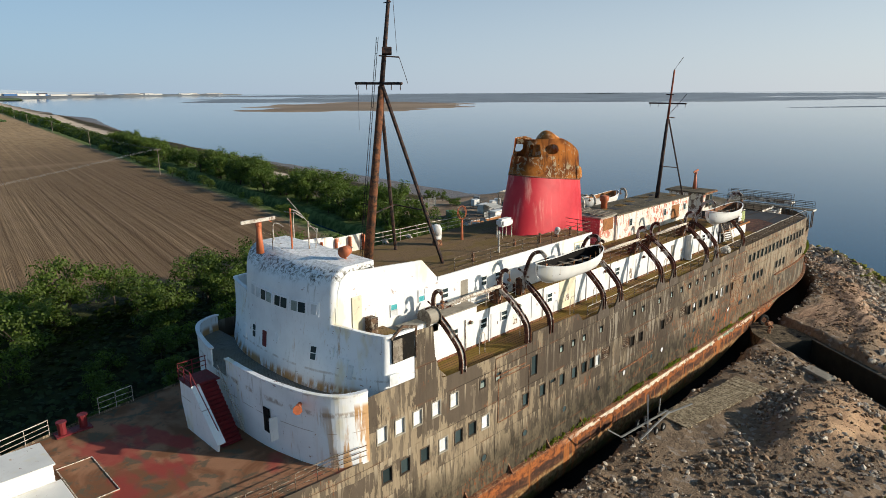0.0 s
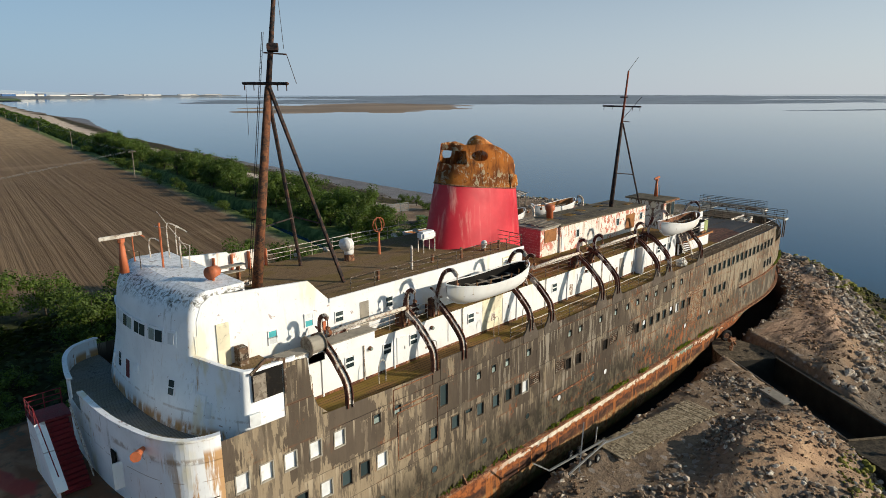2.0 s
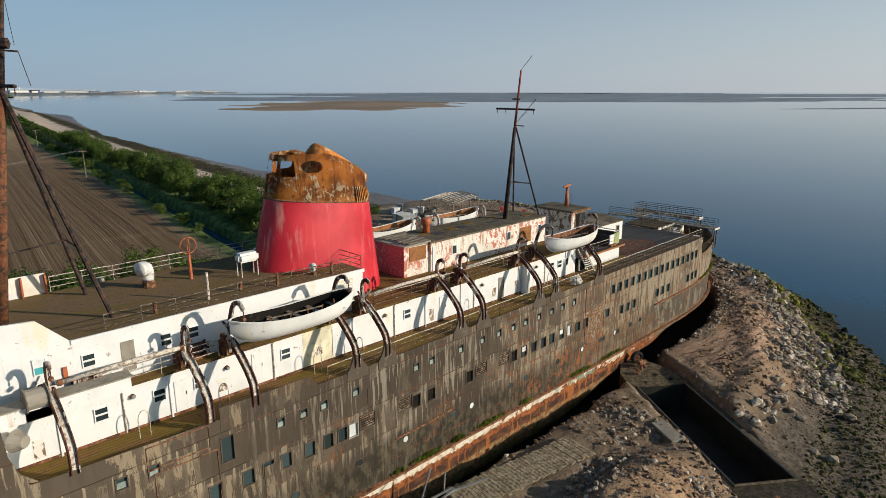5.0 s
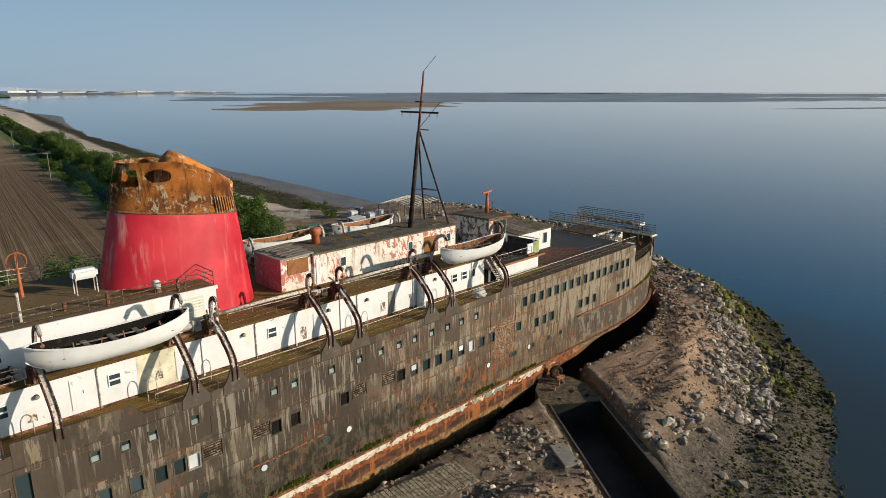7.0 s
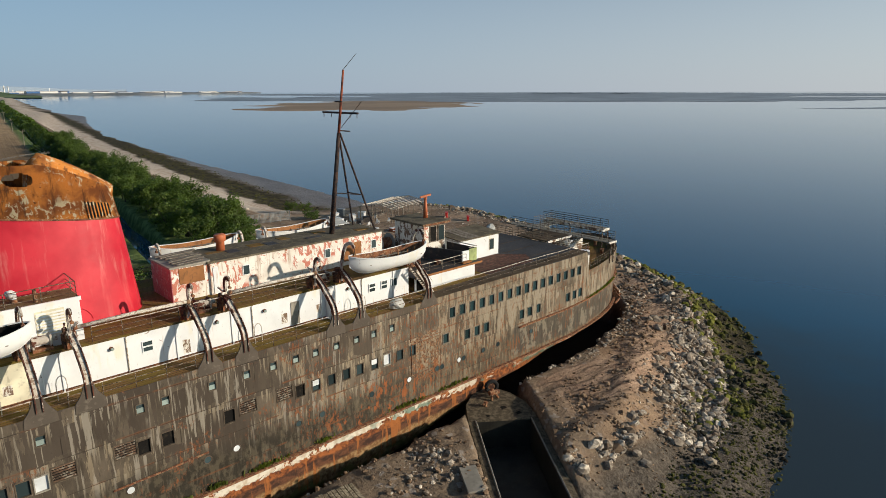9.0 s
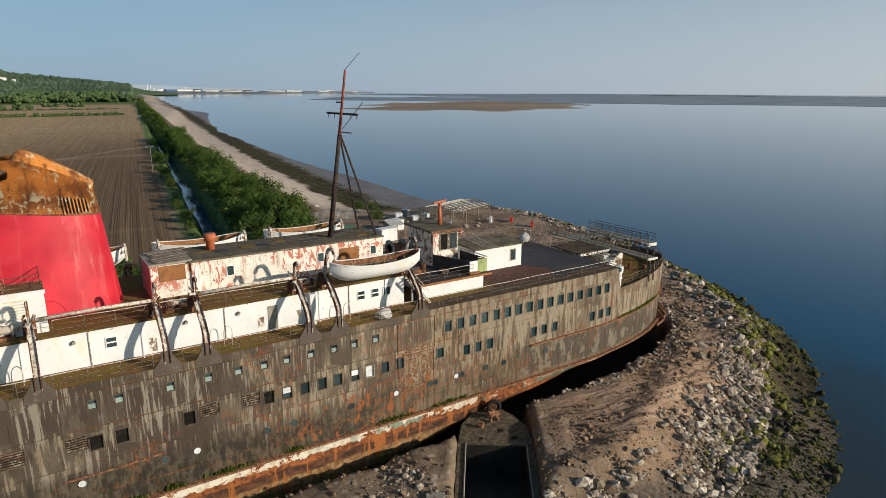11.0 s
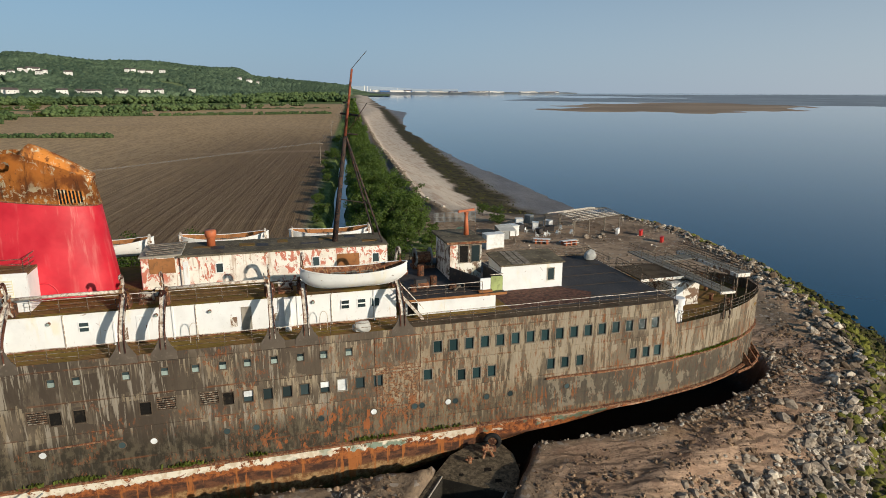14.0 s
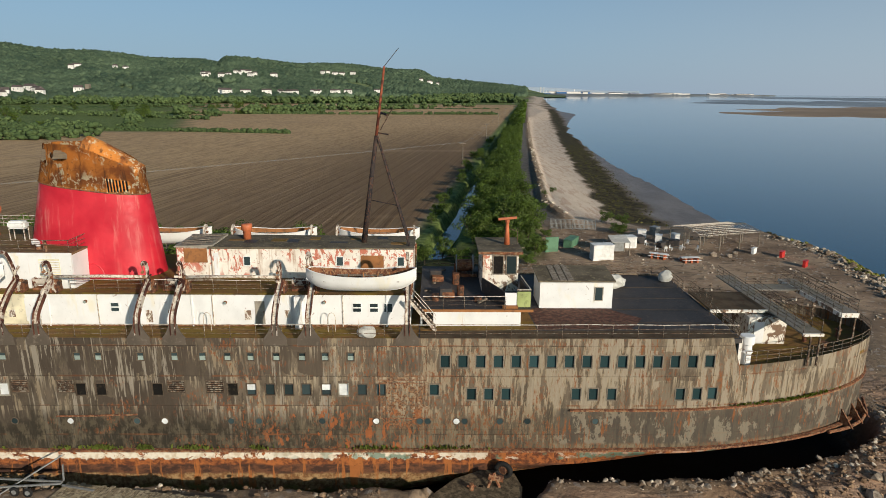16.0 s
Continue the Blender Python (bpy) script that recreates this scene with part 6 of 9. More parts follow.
def davit(x, s, out=False, white=False):
    d = thing("boat_davit", "flaking white davit on the far boat deck" if white else "rusted brown gravity davit with peeling white paint", "davit", (x, s * 7.2, 14.0), "lifeboat davits")
    flip = lambda path: [(-s * y, z) for y, z in path] if s > 0 else path
    main, pale = (M["railw"], M["railw"]) if white else (M["davit"], M["davit"])
    for dx in (-0.17, 0.17):
        b = bmesh.new()
        ribbon(b, flip(TRACK), x + dx, 0.06, 0.30)
        part("track_rail", b, main if white else M["davitrail"], d)
    b = bmesh.new()
    ribbon(b, flip(TRACK), x, 0.32, 0.05)
    part("track_web", b, M["railw"], d, "peeling white web")
    b = bmesh.new()
    ribbon(b, flip(ARM_OUT if out else ARM_IN), x, 0.17, 0.24)
    part("arm", b, M["railw"] if white else M["davit"], d)
    b = bmesh.new()
    ribbon(b, flip([(y - 0.02, z) for y, z in (ARM_OUT if out else ARM_IN)]), x, 0.06, 0.28)
    part("arm_flange", b, M["railw"], d)
    b = bmesh.new()
    p = flip([(-6.05, 16.64), (-6.05, 17.7), (-5.3, 16.64)])
    beam(b, (x - 0.2, *p[0]), (x - 0.2, *p[1]), 0.12)
    beam(b, (x + 0.2, *p[0]), (x + 0.2, *p[1]), 0.12)
    beam(b, (x, *p[2]), (x, *p[1]), 0.12)
    part("standard", b, M["rust"], d)
    b = bmesh.new()
    yy, zz = flip([(-5.95, 17.5)])[0]
    tube(b, [(x - 0.3, yy, zz), (x + 0.3, yy, zz)], 0.22, 10)
    part("sheave", b, M["rust"], d)
    b = bmesh.new()
    e = flip([(ARM_OUT if out else ARM_IN)[-1]])[0]
    if not white:
        rg = random.Random(int(x * 10))
        for k in range(5):  # levers, links and hanging chain about the head
            c = bmesh.new()
            y0, z0 = -6.1 + rg.uniform(-0.35, 0.3), 17.2 + rg.uniform(0, 1.2)
            beam(c, (x + rg.uniform(-0.3, 0.3), y0, z0), (x + rg.uniform(-0.5, 0.5), y0 + rg.uniform(-0.5, 0.6), z0 + rg.uniform(-0.7, 0.6)), rg.uniform(0.07, 0.16))
            part("lever", c, M["davit"] if k % 3 else M["railw"], d)
        c = bmesh.new()
        tube(c, [(x - 0.34, -5.85, 17.75), (x - 0.12, -5.85, 17.75)], 0.24, 10)
        part("chain_wheel", c, M["mast"], d, "dark chain wheel")
        part("gear_case", bevelled(boxes((x - 0.4, x + 0.35, -6.0, -5.35, 16.64, 17.5)), 0.06), M["mast"], d)
    tube(b, [(x, e[0], e[1]), (x, e[0], e[1] - 0.5)], 0.035, 5)
    tube(b, [(x, e[0] - 0.1, e[1] - 0.55), (x, e[0] + 0.1, e[1] - 0.55)], 0.11, 8)
    part("fall_block", b, M["rust"], d)
    return d


for x0, x1 in ((27.7, 34.0), (46.8, 54.0), (56.7, 64.0)):
    spar = thing("griping_spar", "worn white griping spar lashed between two davits", "spar", (x0, -6.35, 18.0), "griping spars")
    b = bmesh.new()
    tube(b, [(x0, -6.35, 18.0), ((x0 + x1) / 2, -6.3, 18.06), (x1, -6.35, 18.04)], 0.12, 8)
    part("pole", b, M["railw"], spar, smooth=True)
    for x in (x0 + 0.15, x1 - 0.15):
        b = bmesh.new()
        tube(b, [(x - 0.1, -6.35, 18.01), (x + 0.1, -6.35, 18.01)], 0.16, 8)
        part("lashing", b, M["rust"], spar)
for i, x in enumerate(DAVITS):
    davit(x, -1, i in (2, 3, 8, 9))
    davit(x, 1, False, True)


def lifeboat(x0, y0, z0, length, label, paint, lining):
    """An open boat: shell, inside, gunwale, keel, thwarts; z0 is the keel."""
    bt = thing("lifeboat", label, "lifeboat", (x0, y0, z0), "lifeboats")
    ss = np.linspace(-1, 1, 23)

    def ring(s, shrink, lift):
        b = max(0.04, 1.22 * (1 - abs(s) ** 2.7) ** 0.62 - shrink)
        keel = 0.9 * abs(s) ** 5 + lift
        gun = 1.25 + 0.42 * s * s
        return [(x0 + s * length / 2 * (1 - 0.04 * (1 - t / math.pi * 2 if t < math.pi / 2 else t / math.pi * 2 - 1) * 0), y0 - b * math.cos(t) * (0.96 + 0.04 * abs(math.cos(t))), z0 + keel + (gun - keel) * (1 - math.sin(t) ** 0.75)) for t in np.linspace(0, math.pi, 13)]

    b = bmesh.new()
    loft(b, [ring(s, 0, 0) for s in ss], closed=False)
    part("shell", b, paint, bt, smooth=True)
    b = bmesh.new()
    loft(b, [ring(s, 0.06, 0.07)[::-1] for s in ss * 0.985], closed=False)
    part("inside", b, lining, bt, "dark rotten inside", True)
    b = bmesh.new()
    for side in (0, -1):
        tube(b, [ring(s, 0.0, 0)[side] for s in ss], 0.055, 5)
    part("gunwale", b, paint, bt)
    b = bmesh.new()
    tube(b, [(x0 + s * length / 2, y0, z0 + 0.9 * abs(s) ** 5 - 0.03) for s in ss], 0.05, 4)
    part("keel", b, paint, bt)
    for s in (-0.62, -0.3, 0.02, 0.34, 0.66):
        w = 1.15 * (1 - abs(s) ** 2.7) ** 0.62
        part("thwart", boxes((x0 + s * length / 2 - 0.14, x0 + s * length / 2 + 0.14, y0 - w, y0 + w, z0 + 0.86, z0 + 0.91)), M["wood"], bt)
    for k, s in enumerate((-0.75, -0.5, -0.22, 0.08, 0.3, 0.55, 0.8)):
        w = 1.02 * (1 - abs(s) ** 2.7) ** 0.62
        b = bmesh.new()
        beam(b, (x0 + s * length / 2, y0 - w * 0.8, z0 + 0.85), (x0 + s * length / 2 + 0.1 * (-1) ** k, y0 - w * 0.85, z0 + 1.5 + 0.1 * (k % 2)), 0.06)
        part("rib", b, M["orangepanel"], bt)
    b = bmesh.new()
    tube(b, [(x0 - 1.8, y0 + 0.3, z0 + 1.05), (x0 + 1.6, y0 - 0.5, z0 + 1.25)], 0.05, 5)
    part("oar", b, M["wood"], bt)
    return bt


lifeboat(40.25, -7.9, 17.75, 8.5, "white wooden lifeboat hanging outboard, rotten inside", M["boat"], M["dark"])
lifeboat(70.3, -7.55, 17.45, 8.1, "white lifeboat hanging in davits with rusty inside", M["boat"], M["rust"])
for x in (50.2, 60.3, 70.2):
    lifeboat(x, 7.7, 17.2, 8.0, "white lifeboat with orange-brown inside on the far side", M["boat"], M["orangepanel"])


def winch(x, y, z, label="rusty boat winch on the boat deck"):
    w = thing("boat_winch", label, "winch", (x, y, z), "boat winches")
    part("bed", boxes((x - 0.55, x + 0.55, y - 0.35, y + 0.35, z, z + 0.2)), M["rust"], w)
    for dx in (-0.5, 0.45):
        part("cheek", bevelled(boxes((x + dx - 0.05, x + dx + 0.1, y - 0.33, y + 0.33, z + 0.2, z + 0.95)), 0.03), M["davit"], w)
    b = bmesh.new()
    tube(b, [(x - 0.45, y, z + 0.62), (x + 0.5, y, z + 0.62)], 0.28, 12)
    part("drum", b, M["davit"], w)
    b = bmesh.new()
    tube(b, [(x + 0.55, y, z + 0.62), (x + 0.9, y, z + 0.62)], 0.18, 8)
    part("motor", b, M["railw"], w)


for x in (29.2, 35.3, 45.3, 55.3, 65.2):
    winch(x, -5.1, 16.64)


# ---- guard rails ----
def post_mesh(h, r=0.025):
    b = bmesh.new()
    tube(b, [(0, 0, 0), (0, 0, h)], r, 5)
    return link_mesh("post", b, M["rail"])


POSTS = {}


def guard_rail(line, h=1.0, bars=3, gap=1.6, mat="rail", topmat=None, label="thin corroded guard rail with upright posts", r=0.022):
    """Posts and bars along a 3D line."""
    pts = [Vector(p) for p in line]
    g = thing("guard_rail", label, "guard rail", pts[0])
    for k in range(bars):
        z = h * (k + 1) / bars
        b = bmesh.new()
        tube(b, [p + Vector((0, 0, z + 0.012 * ((i * 7 + k * 3) % 5 - 2))) for i, p in enumerate(pts)], r * (1.4 if k == bars - 1 else 1), 5)
        part("bar", b, M[topmat or mat] if k == bars - 1 else M[mat], g)
    if (h, mat) not in POSTS:
        POSTS[(h, mat)] = post_mesh(h + 0.02)
        POSTS[(h, mat)].materials[0] = M[mat]
    for a, b in zip(pts, pts[1:]):
        n = max(1, round((b - a).length / gap))
        for i in range(n + (1 if b is pts[-1] else 0)):
            o = new("post", POSTS[(h, mat)])
            o.parent = g
            o.location = a.lerp(b, i / n) - g.location
    return g


def dense(a, b, n):
    return [tuple(Vector(a).lerp(Vector(b), i / n)) for i in range(n + 1)]


guard_rail(dense((41.8, -8.62, 14.05), (98.4, -8.25, 14.02), 30), 1.0, 3, 1.9, "rail", "railw")
guard_rail(dense((26.0, 8.6, 14.3), (98.4, 8.4, 14.0), 20), 1.0, 3, 2.5)
guard_rail(dense((47.9, -5.85, 16.64), (66.0, -5.85, 16.64), 10), 1.0, 3, 1.5, "rail", "railw")
guard_rail(dense((29.5, -5.85, 16.64), (36.2, -5.85, 16.64), 4), 1.0, 3, 1.3, "railw", "railw", "worn white boat deck rail")
guard_rail(dense((47.9, 5.85, 16.64), (73.5, 5.85, 16.64), 10), 1.0, 3, 2.0, "rail")
guard_rail(dense((30.6, -4.9, 19.45), (47.6, -4.9, 19.45), 9), 1.0, 3, 1.7, "rail")
guard_rail(dense((30.6, 4.9, 19.45), (47.6, 4.9, 19.45), 9), 1.0, 3, 1.7, "railw")
guard_rail([(47.6, -4.9, 19.45), (47.6, -2.4, 19.45)], 1.0, 3, 1.2)
guard_rail([(6.5, -float(half_breadth(6.5)) + 0.1, 11.6), (10, -float(half_breadth(10)) + 0.1, 11.6), (14, -float(half_breadth(14)) + 0.1, 11.6), (17.9, -8.35, 11.6)], 1.0, 4, 1.3)
guard_rail([(0.5, float(half_breadth(0.5)) - 0.1, 11.6), (4, float(half_breadth(4)) - 0.1, 11.6), (8.0, float(half_breadth(8)) - 0.1, 11.6)], 1.0, 3, 1.3, "railw", None, "bent pale guard rail on the foredeck")
guard_rail([(11.0, float(half_breadth(11)) - 0.1, 11.6), (13.2, float(half_breadth(13)) - 0.1, 11.6)], 1.1, 3, 1.1, "railw", None, "bent pale guard rail on the foredeck")
guard_rail([(x, -float(half_breadth(x)) + 0.12, 11.85) for x in (99.2, 101, 103, 105, 107, 109, 110.5, 111.8, 112.6, 113.0)] + [(113.2, 0, 11.95)] + [(x, float(half_breadth(x)) - 0.12, 11.85) for x in (113.0, 112.6, 111.8, 110.5, 109, 107, 105, 103, 101, 99.2)], 1.0, 3, 1.2)
ARCH = bmesh.new()
tube(ARCH, curve([(0, 0, 0), (0, 0, 1.1), (0.25, 0, 1.5), (0.55, 0, 1.2), (0.55, 0, 0)]), 0.03, 5)
arch_mesh = link_mesh("hooped_pipe", ARCH, M["railw"])
for x in (35.5, 42.0, 45.4, 58.2, 67.6, 31.0):
    o = tagged(new("hooped_pipe", arch_mesh), "white hooped pipe rising from the promenade deck", "pipe", "hooped deck pipes")
    o.location = (x, -6.9, 13.9)
tarp = bmesh.new()
bmesh.ops.create_icosphere(tarp, subdivisions=3, radius=0.6)
for v in tarp.verts:
    n = noise.noise(v.co * 2.6) * 0.28
    v.co = Vector((v.co.x * 1.25, v.co.y * 0.8, max(-0.3, v.co.z * 0.85))) * (1 + n)
bmesh.ops.translate(tarp, verts=tarp.verts, vec=(70.7, -8.0, 14.25))
solo("crumpled_sheet", tarp, M["tarp"], "crumpled pale sheet lying on the promenade deck", "tarpaulin")


# ---- wheelhouse roof and sun deck gear ----
def radar(x, y, z, h, turn, label, span=1.9):
    r = thing("radar_scanner", label, "radar", (x, y, z))
    b = bmesh.new()
    tube(b, [(x, y, z), (x, y, z + h * 0.55), (x, y, z + h)], 0.26, 10, 0.13)
    part("pedestal", b, M["orange"], r, "orange pedestal", True)
    b = bmesh.new()
    tube(b, [(x, y, z + h), (x, y, z + h + 0.22)], 0.2, 8)
    part("gearbox", b, M["orange"], r)
    c, s = math.cos(turn) * span / 2, math.sin(turn) * span / 2
    b = bmesh.new()
    beam(b, (x - c, y - s, z + h + 0.3), (x + c, y + s, z + h + 0.42), 0.14, 0.2)
    part("antenna", b, M["railw"] if span > 1.7 else M["orange"], r)
    b = bmesh.new()
    tube(b, [(x + 0.9, y, z), (x + 0.9, y, z + h * 0.6), (x + 0.1, y, z + h * 0.75)], 0.03, 5)
    part("brace", b, M["rail"], r)


radar(19.9, 1.9, 21.6, 1.75, -0.2, "orange radar pedestal with white scanner bar on the wheelhouse roof", 2.2)
radar(81.9, 0.9, 18.88, 1.95, 0.1, "orange radar pedestal with short scanner bar on the cabin", 1.6)
aer = thing("signal_mast", "short white signal mast with wire aerials", "mast", (21.8, 1.2, 21.6))
for nm, pts, r in (("pole", [(21.8, 1.2, 21.6), (21.8, 1.2, 24.3)], 0.06), ("crossarm", [(21.8, 1.9, 24.0), (21.8, 0.5, 24.1)], 0.025), ("whip", [(21.9, 1.6, 24.9), (22.6, -0.4, 22.9)], 0.02), ("post", [(22.5, 0.3, 21.5), (22.5, 0.3, 23.5)], 0.045), ("bracket", [(22.9, 0.2, 21.5), (22.9, -0.1, 23.0), (22.5, 0.3, 23.2)], 0.035)):
    b = bmesh.new()
    tube(b, pts, r, 6)
    part(nm, b, M["railw"] if r < 0.05 else M["orange"], aer)
lamp = thing("search_lamp", "orange round search lamp on a short stand", "lamp", (22.6, -3.4, 21.4))
b = bmesh.new()
tube(b, [(22.6, -3.4, 21.3), (22.6, -3.4, 21.9)], 0.07, 6)
part("stand", b, M["orange"], lamp)
b = bmesh.new()
tube(b, [(22.3, -3.6, 22.15), (22.85, -3.3, 22.15)], 0.36, 12, 0.3)
part("drum", b, M["orange"], lamp, smooth=True)
bul = thing("sun_deck_bulwark", "rust-stained white bulwark with ribs", "bulwark", (25, 4.8, 19.45))
part("plate", boxes((20.9, 30.4, 4.86, 4.94, 19.45, 20.75)), M["marks"], bul)
for x in np.arange(21.2, 30.4, 1.3):
    part("stiffener", boxes((x, x + 0.09, 4.55, 4.86, 19.45, 20.7)), M["orange"], bul)
gear = thing("rigging_bundle", "white pipes and a pale bench lying on the deck", "deck gear", (25.2, 1.2, 19.45))
for k, (p, q, r) in enumerate((((23.9, 0.2, 19.62), (27.4, 1.0, 19.66), 0.09), ((23.9, 0.7, 19.6), (27.2, 1.6, 19.62), 0.07), ((24.2, 1.3, 19.72), (26.6, 0.3, 19.75), 0.06))):
    b = bmesh.new()
    tube(b, [p, q], r, 7)
    part("pipe", b, M["railw"], gear)
for dz, dx in ((0.55, 0.0), (0.95, 0.12)):
    part("bench_board", bevelled(boxes((25.0 + dx, 27.6 + dx, 2.6, 3.2, 19.45 + dz, 19.53 + dz)), 0.02), M["weather"], gear)
for x in (25.3, 27.2):
    part("bench_leg", boxes((x, x + 0.1, 2.7, 3.1, 19.45, 20.45)), M["rust"], gear)
for x, y, h in ((21.2, 3.9, 1.9), (22.2, 4.1, 1.4), (23.0, 3.2, 2.3), (24.0, 4.4, 1.7)):
    b = bmesh.new()
    tube(b, curve([(x, y, 21.5 if x < 23.5 else 19.45), (x, y, 21.3 + h), (x + 0.25, y - 0.2, 21.45 + h), (x + 0.55, y - 0.4, 21.2 + h)]), 0.04, 6)
    solo("aerial_stanchion", b, M["orange"] if x < 22 else M["railw"], "thin bent aerial stanchion on the wheelhouse roof", "stanchion", "aerial stanchions")
hatch = thing("deck_locker", "low grey deck locker behind the wheelhouse", "locker", (24.5, 0, 19.45))
part("body", bevelled(boxes((23.2, 24.8, -2.6, -1.2, 19.45, 19.85)), 0.05), M["weather"], hatch)
part("lid", bevelled(boxes((23.1, 24.9, -2.7, -1.1, 19.85, 19.92)), 0.02), M["foreboards"], hatch)
def raft_bin(x, y, z):
    k = thing("white_canister", "white box canister on thin legs by the funnel", "canister", (x, y, z), "canisters")
    part("body", bevelled(boxes((x - 0.75, x + 0.75, y - 0.4, y + 0.4, z + 1.0, z + 1.65)), 0.16, 2), M["brightwhite"], k)
    for dx in (-0.6, 0.6):
        for dy in (-0.3, 0.3):
            part("leg", boxes((x + dx - 0.03, x + dx + 0.03, y + dy - 0.03, y + dy + 0.03, z, z + 1.05)), M["railw"], k)


raft_bin(41.2, -0.6, 19.45)
df = thing("direction_finder", "rusty loop aerial on an orange post", "aerial", (38.1, 1.4, 19.45))
b = bmesh.new()
tube(b, [(38.1, 1.4, 19.45), (38.1, 1.4, 21.2)], 0.13, 8, 0.08)
part("post", b, M["orange"], df)
for ang in (0.0, 1.3):
    b = bmesh.new()
    tube(b, [(38.1 + 0.55 * math.sin(a) * math.cos(ang), 1.4 + 0.55 * math.sin(a) * math.sin(ang), 21.75 - 0.55 * math.cos(a)) for a in np.linspace(0, 2 * math.pi, 17)], 0.035, 5)
    part("loop", b, M["orange"], df)
for x, y, sc in ((35.4, 1.6, 1.0), (44.5, -3.6, 0.5)):
    v = thing("deck_ventilator", "white cowl ventilator on a rusty base", "ventilator", (x, y, 19.45), "deck ventilators")
    b = bmesh.new()
    tube(b, [(x, y, 19.45), (x, y, 19.45 + 0.45 * sc)], 0.42 * sc, 10, 0.36 * sc)
    part("base", b, M["rust"], v)
    b = bmesh.new()
    tube(b, curve([(x, y, 19.45 + 0.45 * sc), (x, y, 19.45 + 0.95 * sc), (x - 0.2 * sc, y - 0.15, 19.45 + 1.3 * sc), (x - 0.6 * sc, y - 0.3, 19.45 + 1.3 * sc)]), 0.34 * sc, 10, 0.5 * sc)
    part("cowl", b, M["brightwhite"], v, smooth=True)
for x, y, h in ((36.9, -3.6, 1.7), (41.3, -4.2, 0.9), (45.5, -4.3, 0.8), (33.6, -3.9, 0.7), (39.2, -3.3, 0.6)):
    b = bmesh.new()
    tube(b, [(x, y, 19.45), (x, y, 19.45 + h)], 0.09 if h > 1 else 0.11, 7)
    solo("deck_post", b, M["railw"] if h > 1 else M["rust"], "short worn post on the sun deck", "post", "sun deck posts")
# wing ladder, wing winch drum
drum = thing("cable_drum", "weathered cable drum at the forward davit", "drum", (26.8, -6.4, 16.6))
b = bmesh.new()
tube(b, [(26.3, -6.4, 17.6), (27.2, -6.4, 17.6)], 0.5, 12)
part("barrel", b, M["weather"], drum)
for x in (26.25, 27.2):
    b = bmesh.new()
    tube(b, [(x, -6.4, 17.6), (x + 0.06, -6.4, 17.6)], 0.62, 14)
    part("flange", b, M["wood"], drum)
part("bearer", boxes((26.2, 27.3, -6.6, -6.2, 16.6, 17.1)), M["rust"], drum)
b = bmesh.new()
tube(b, [(25.6, -6.6, 15.9), (25.95, -7.05, 15.9)], 0.55, 12, 0.3)
solo("air_vent_horn", b, M["weather"], "round grey vent horn on the white fairing", "ventilator")
lk = thing("wing_shelter", "white box shelter abaft the bridge wing", "shelter", (26, -6, 16.6))
part("body", boxes((24.6, 31.0, -6.6, -5.75, 16.6, 17.35)), M["white"], lk)
part("top", boxes((24.5, 31.1, -6.7, -5.65, 17.35, 17.42)), M["weather"], lk)

# foredeck things
fd = thing("winch_house", "white winch house with rusty seams on the foredeck", "deck house", (4.5, 2.5, 11.5))
part("body", bevelled(boxes((1.0, 6.75, 1.0, 3.7, 11.5, 12.9)), 0.05), M["white"], fd)
part("low_trunk", bevelled(boxes((1.0, 7.0, -1.6, 0.95, 11.5, 12.0)), 0.04), M["housetop"], fd)
part("roof", boxes((0.9, 6.85, 0.92, 3.8, 12.9, 12.98)), M["housetop"], fd, "white roof with rust along its edges")
hc = thing("hatch_coaming", "low hatch with pale steel edge", "hatch", (8.5, 1.0, 11.5))
part("cover", boxes((7.2, 9.0, -1.5, 2.8, 11.5, 11.56)), M["foredeck"], hc)
b = bmesh.new()
tube(b, [(7.2, -1.5, 11.58), (9.0, -1.5, 11.58), (9.0, 2.8, 11.58), (7.2, 2.8, 11.58), (7.2, -1.5, 11.58)], 0.035, 5)
part("edge", b, M["railw"], hc)
bo = thing("mooring_bollard", "red twin mooring bollard on the foredeck", "bollard", (9.3, 7.2, 11.5))
part("base", boxes((8.2, 10.2, 6.4, 7.2, 11.5, 11.6)), M["railred"], bo)
for x, y in ((8.6, 6.75), (9.8, 6.85)):
    b = bmesh.new()
    tube(b, [(x, y, 11.6), (x, y, 12.35)], 0.24, 10)
    tube(b, [(x, y, 12.3), (x, y, 12.4)], 0.3, 10)
    part("post", b, M["railred"], bo)

# ---- after deck ----
low = thing("after_low_house", "low white house with a rusty red deck edge", "deck house", (78.5, 0, 13.94))
part("front_wall", boxes((74.6, 82.4, -5.82, -5.68, 13.94, 15.2)), M["white"], low)
part("after_wall", boxes((82.3, 82.42, -5.7, 6.0, 13.94, 15.2)), M["white"], low)
part("deck", boxes((74.5, 83.3, -5.9, 6.6, 15.2, 15.32)), M["blackdeck"], low, "dark rotting planked deck")
part("deck_edge", boxes((74.5, 83.35, -5.96, -5.9, 15.16, 15.36)), M["orangepanel"], low)
part("doorway", boxes((74.75, 75.6, -5.85, -5.82, 14.0, 15.05)), M["dark"], low)
guard_rail(dense((74.8, -5.8, 15.32), (81.2, -5.8, 15.32), 4), 1.05, 3, 2.1, "rail", "railw")
guard_rail(dense((76.0, 6.4, 15.32), (83.0, 6.4, 15.32), 4), 1.05, 3, 2.1)
cab = thing("wireless_cabin", "small white cabin with rusty roof and broken windows", "cabin", (81.2, 1.0, 15.3))
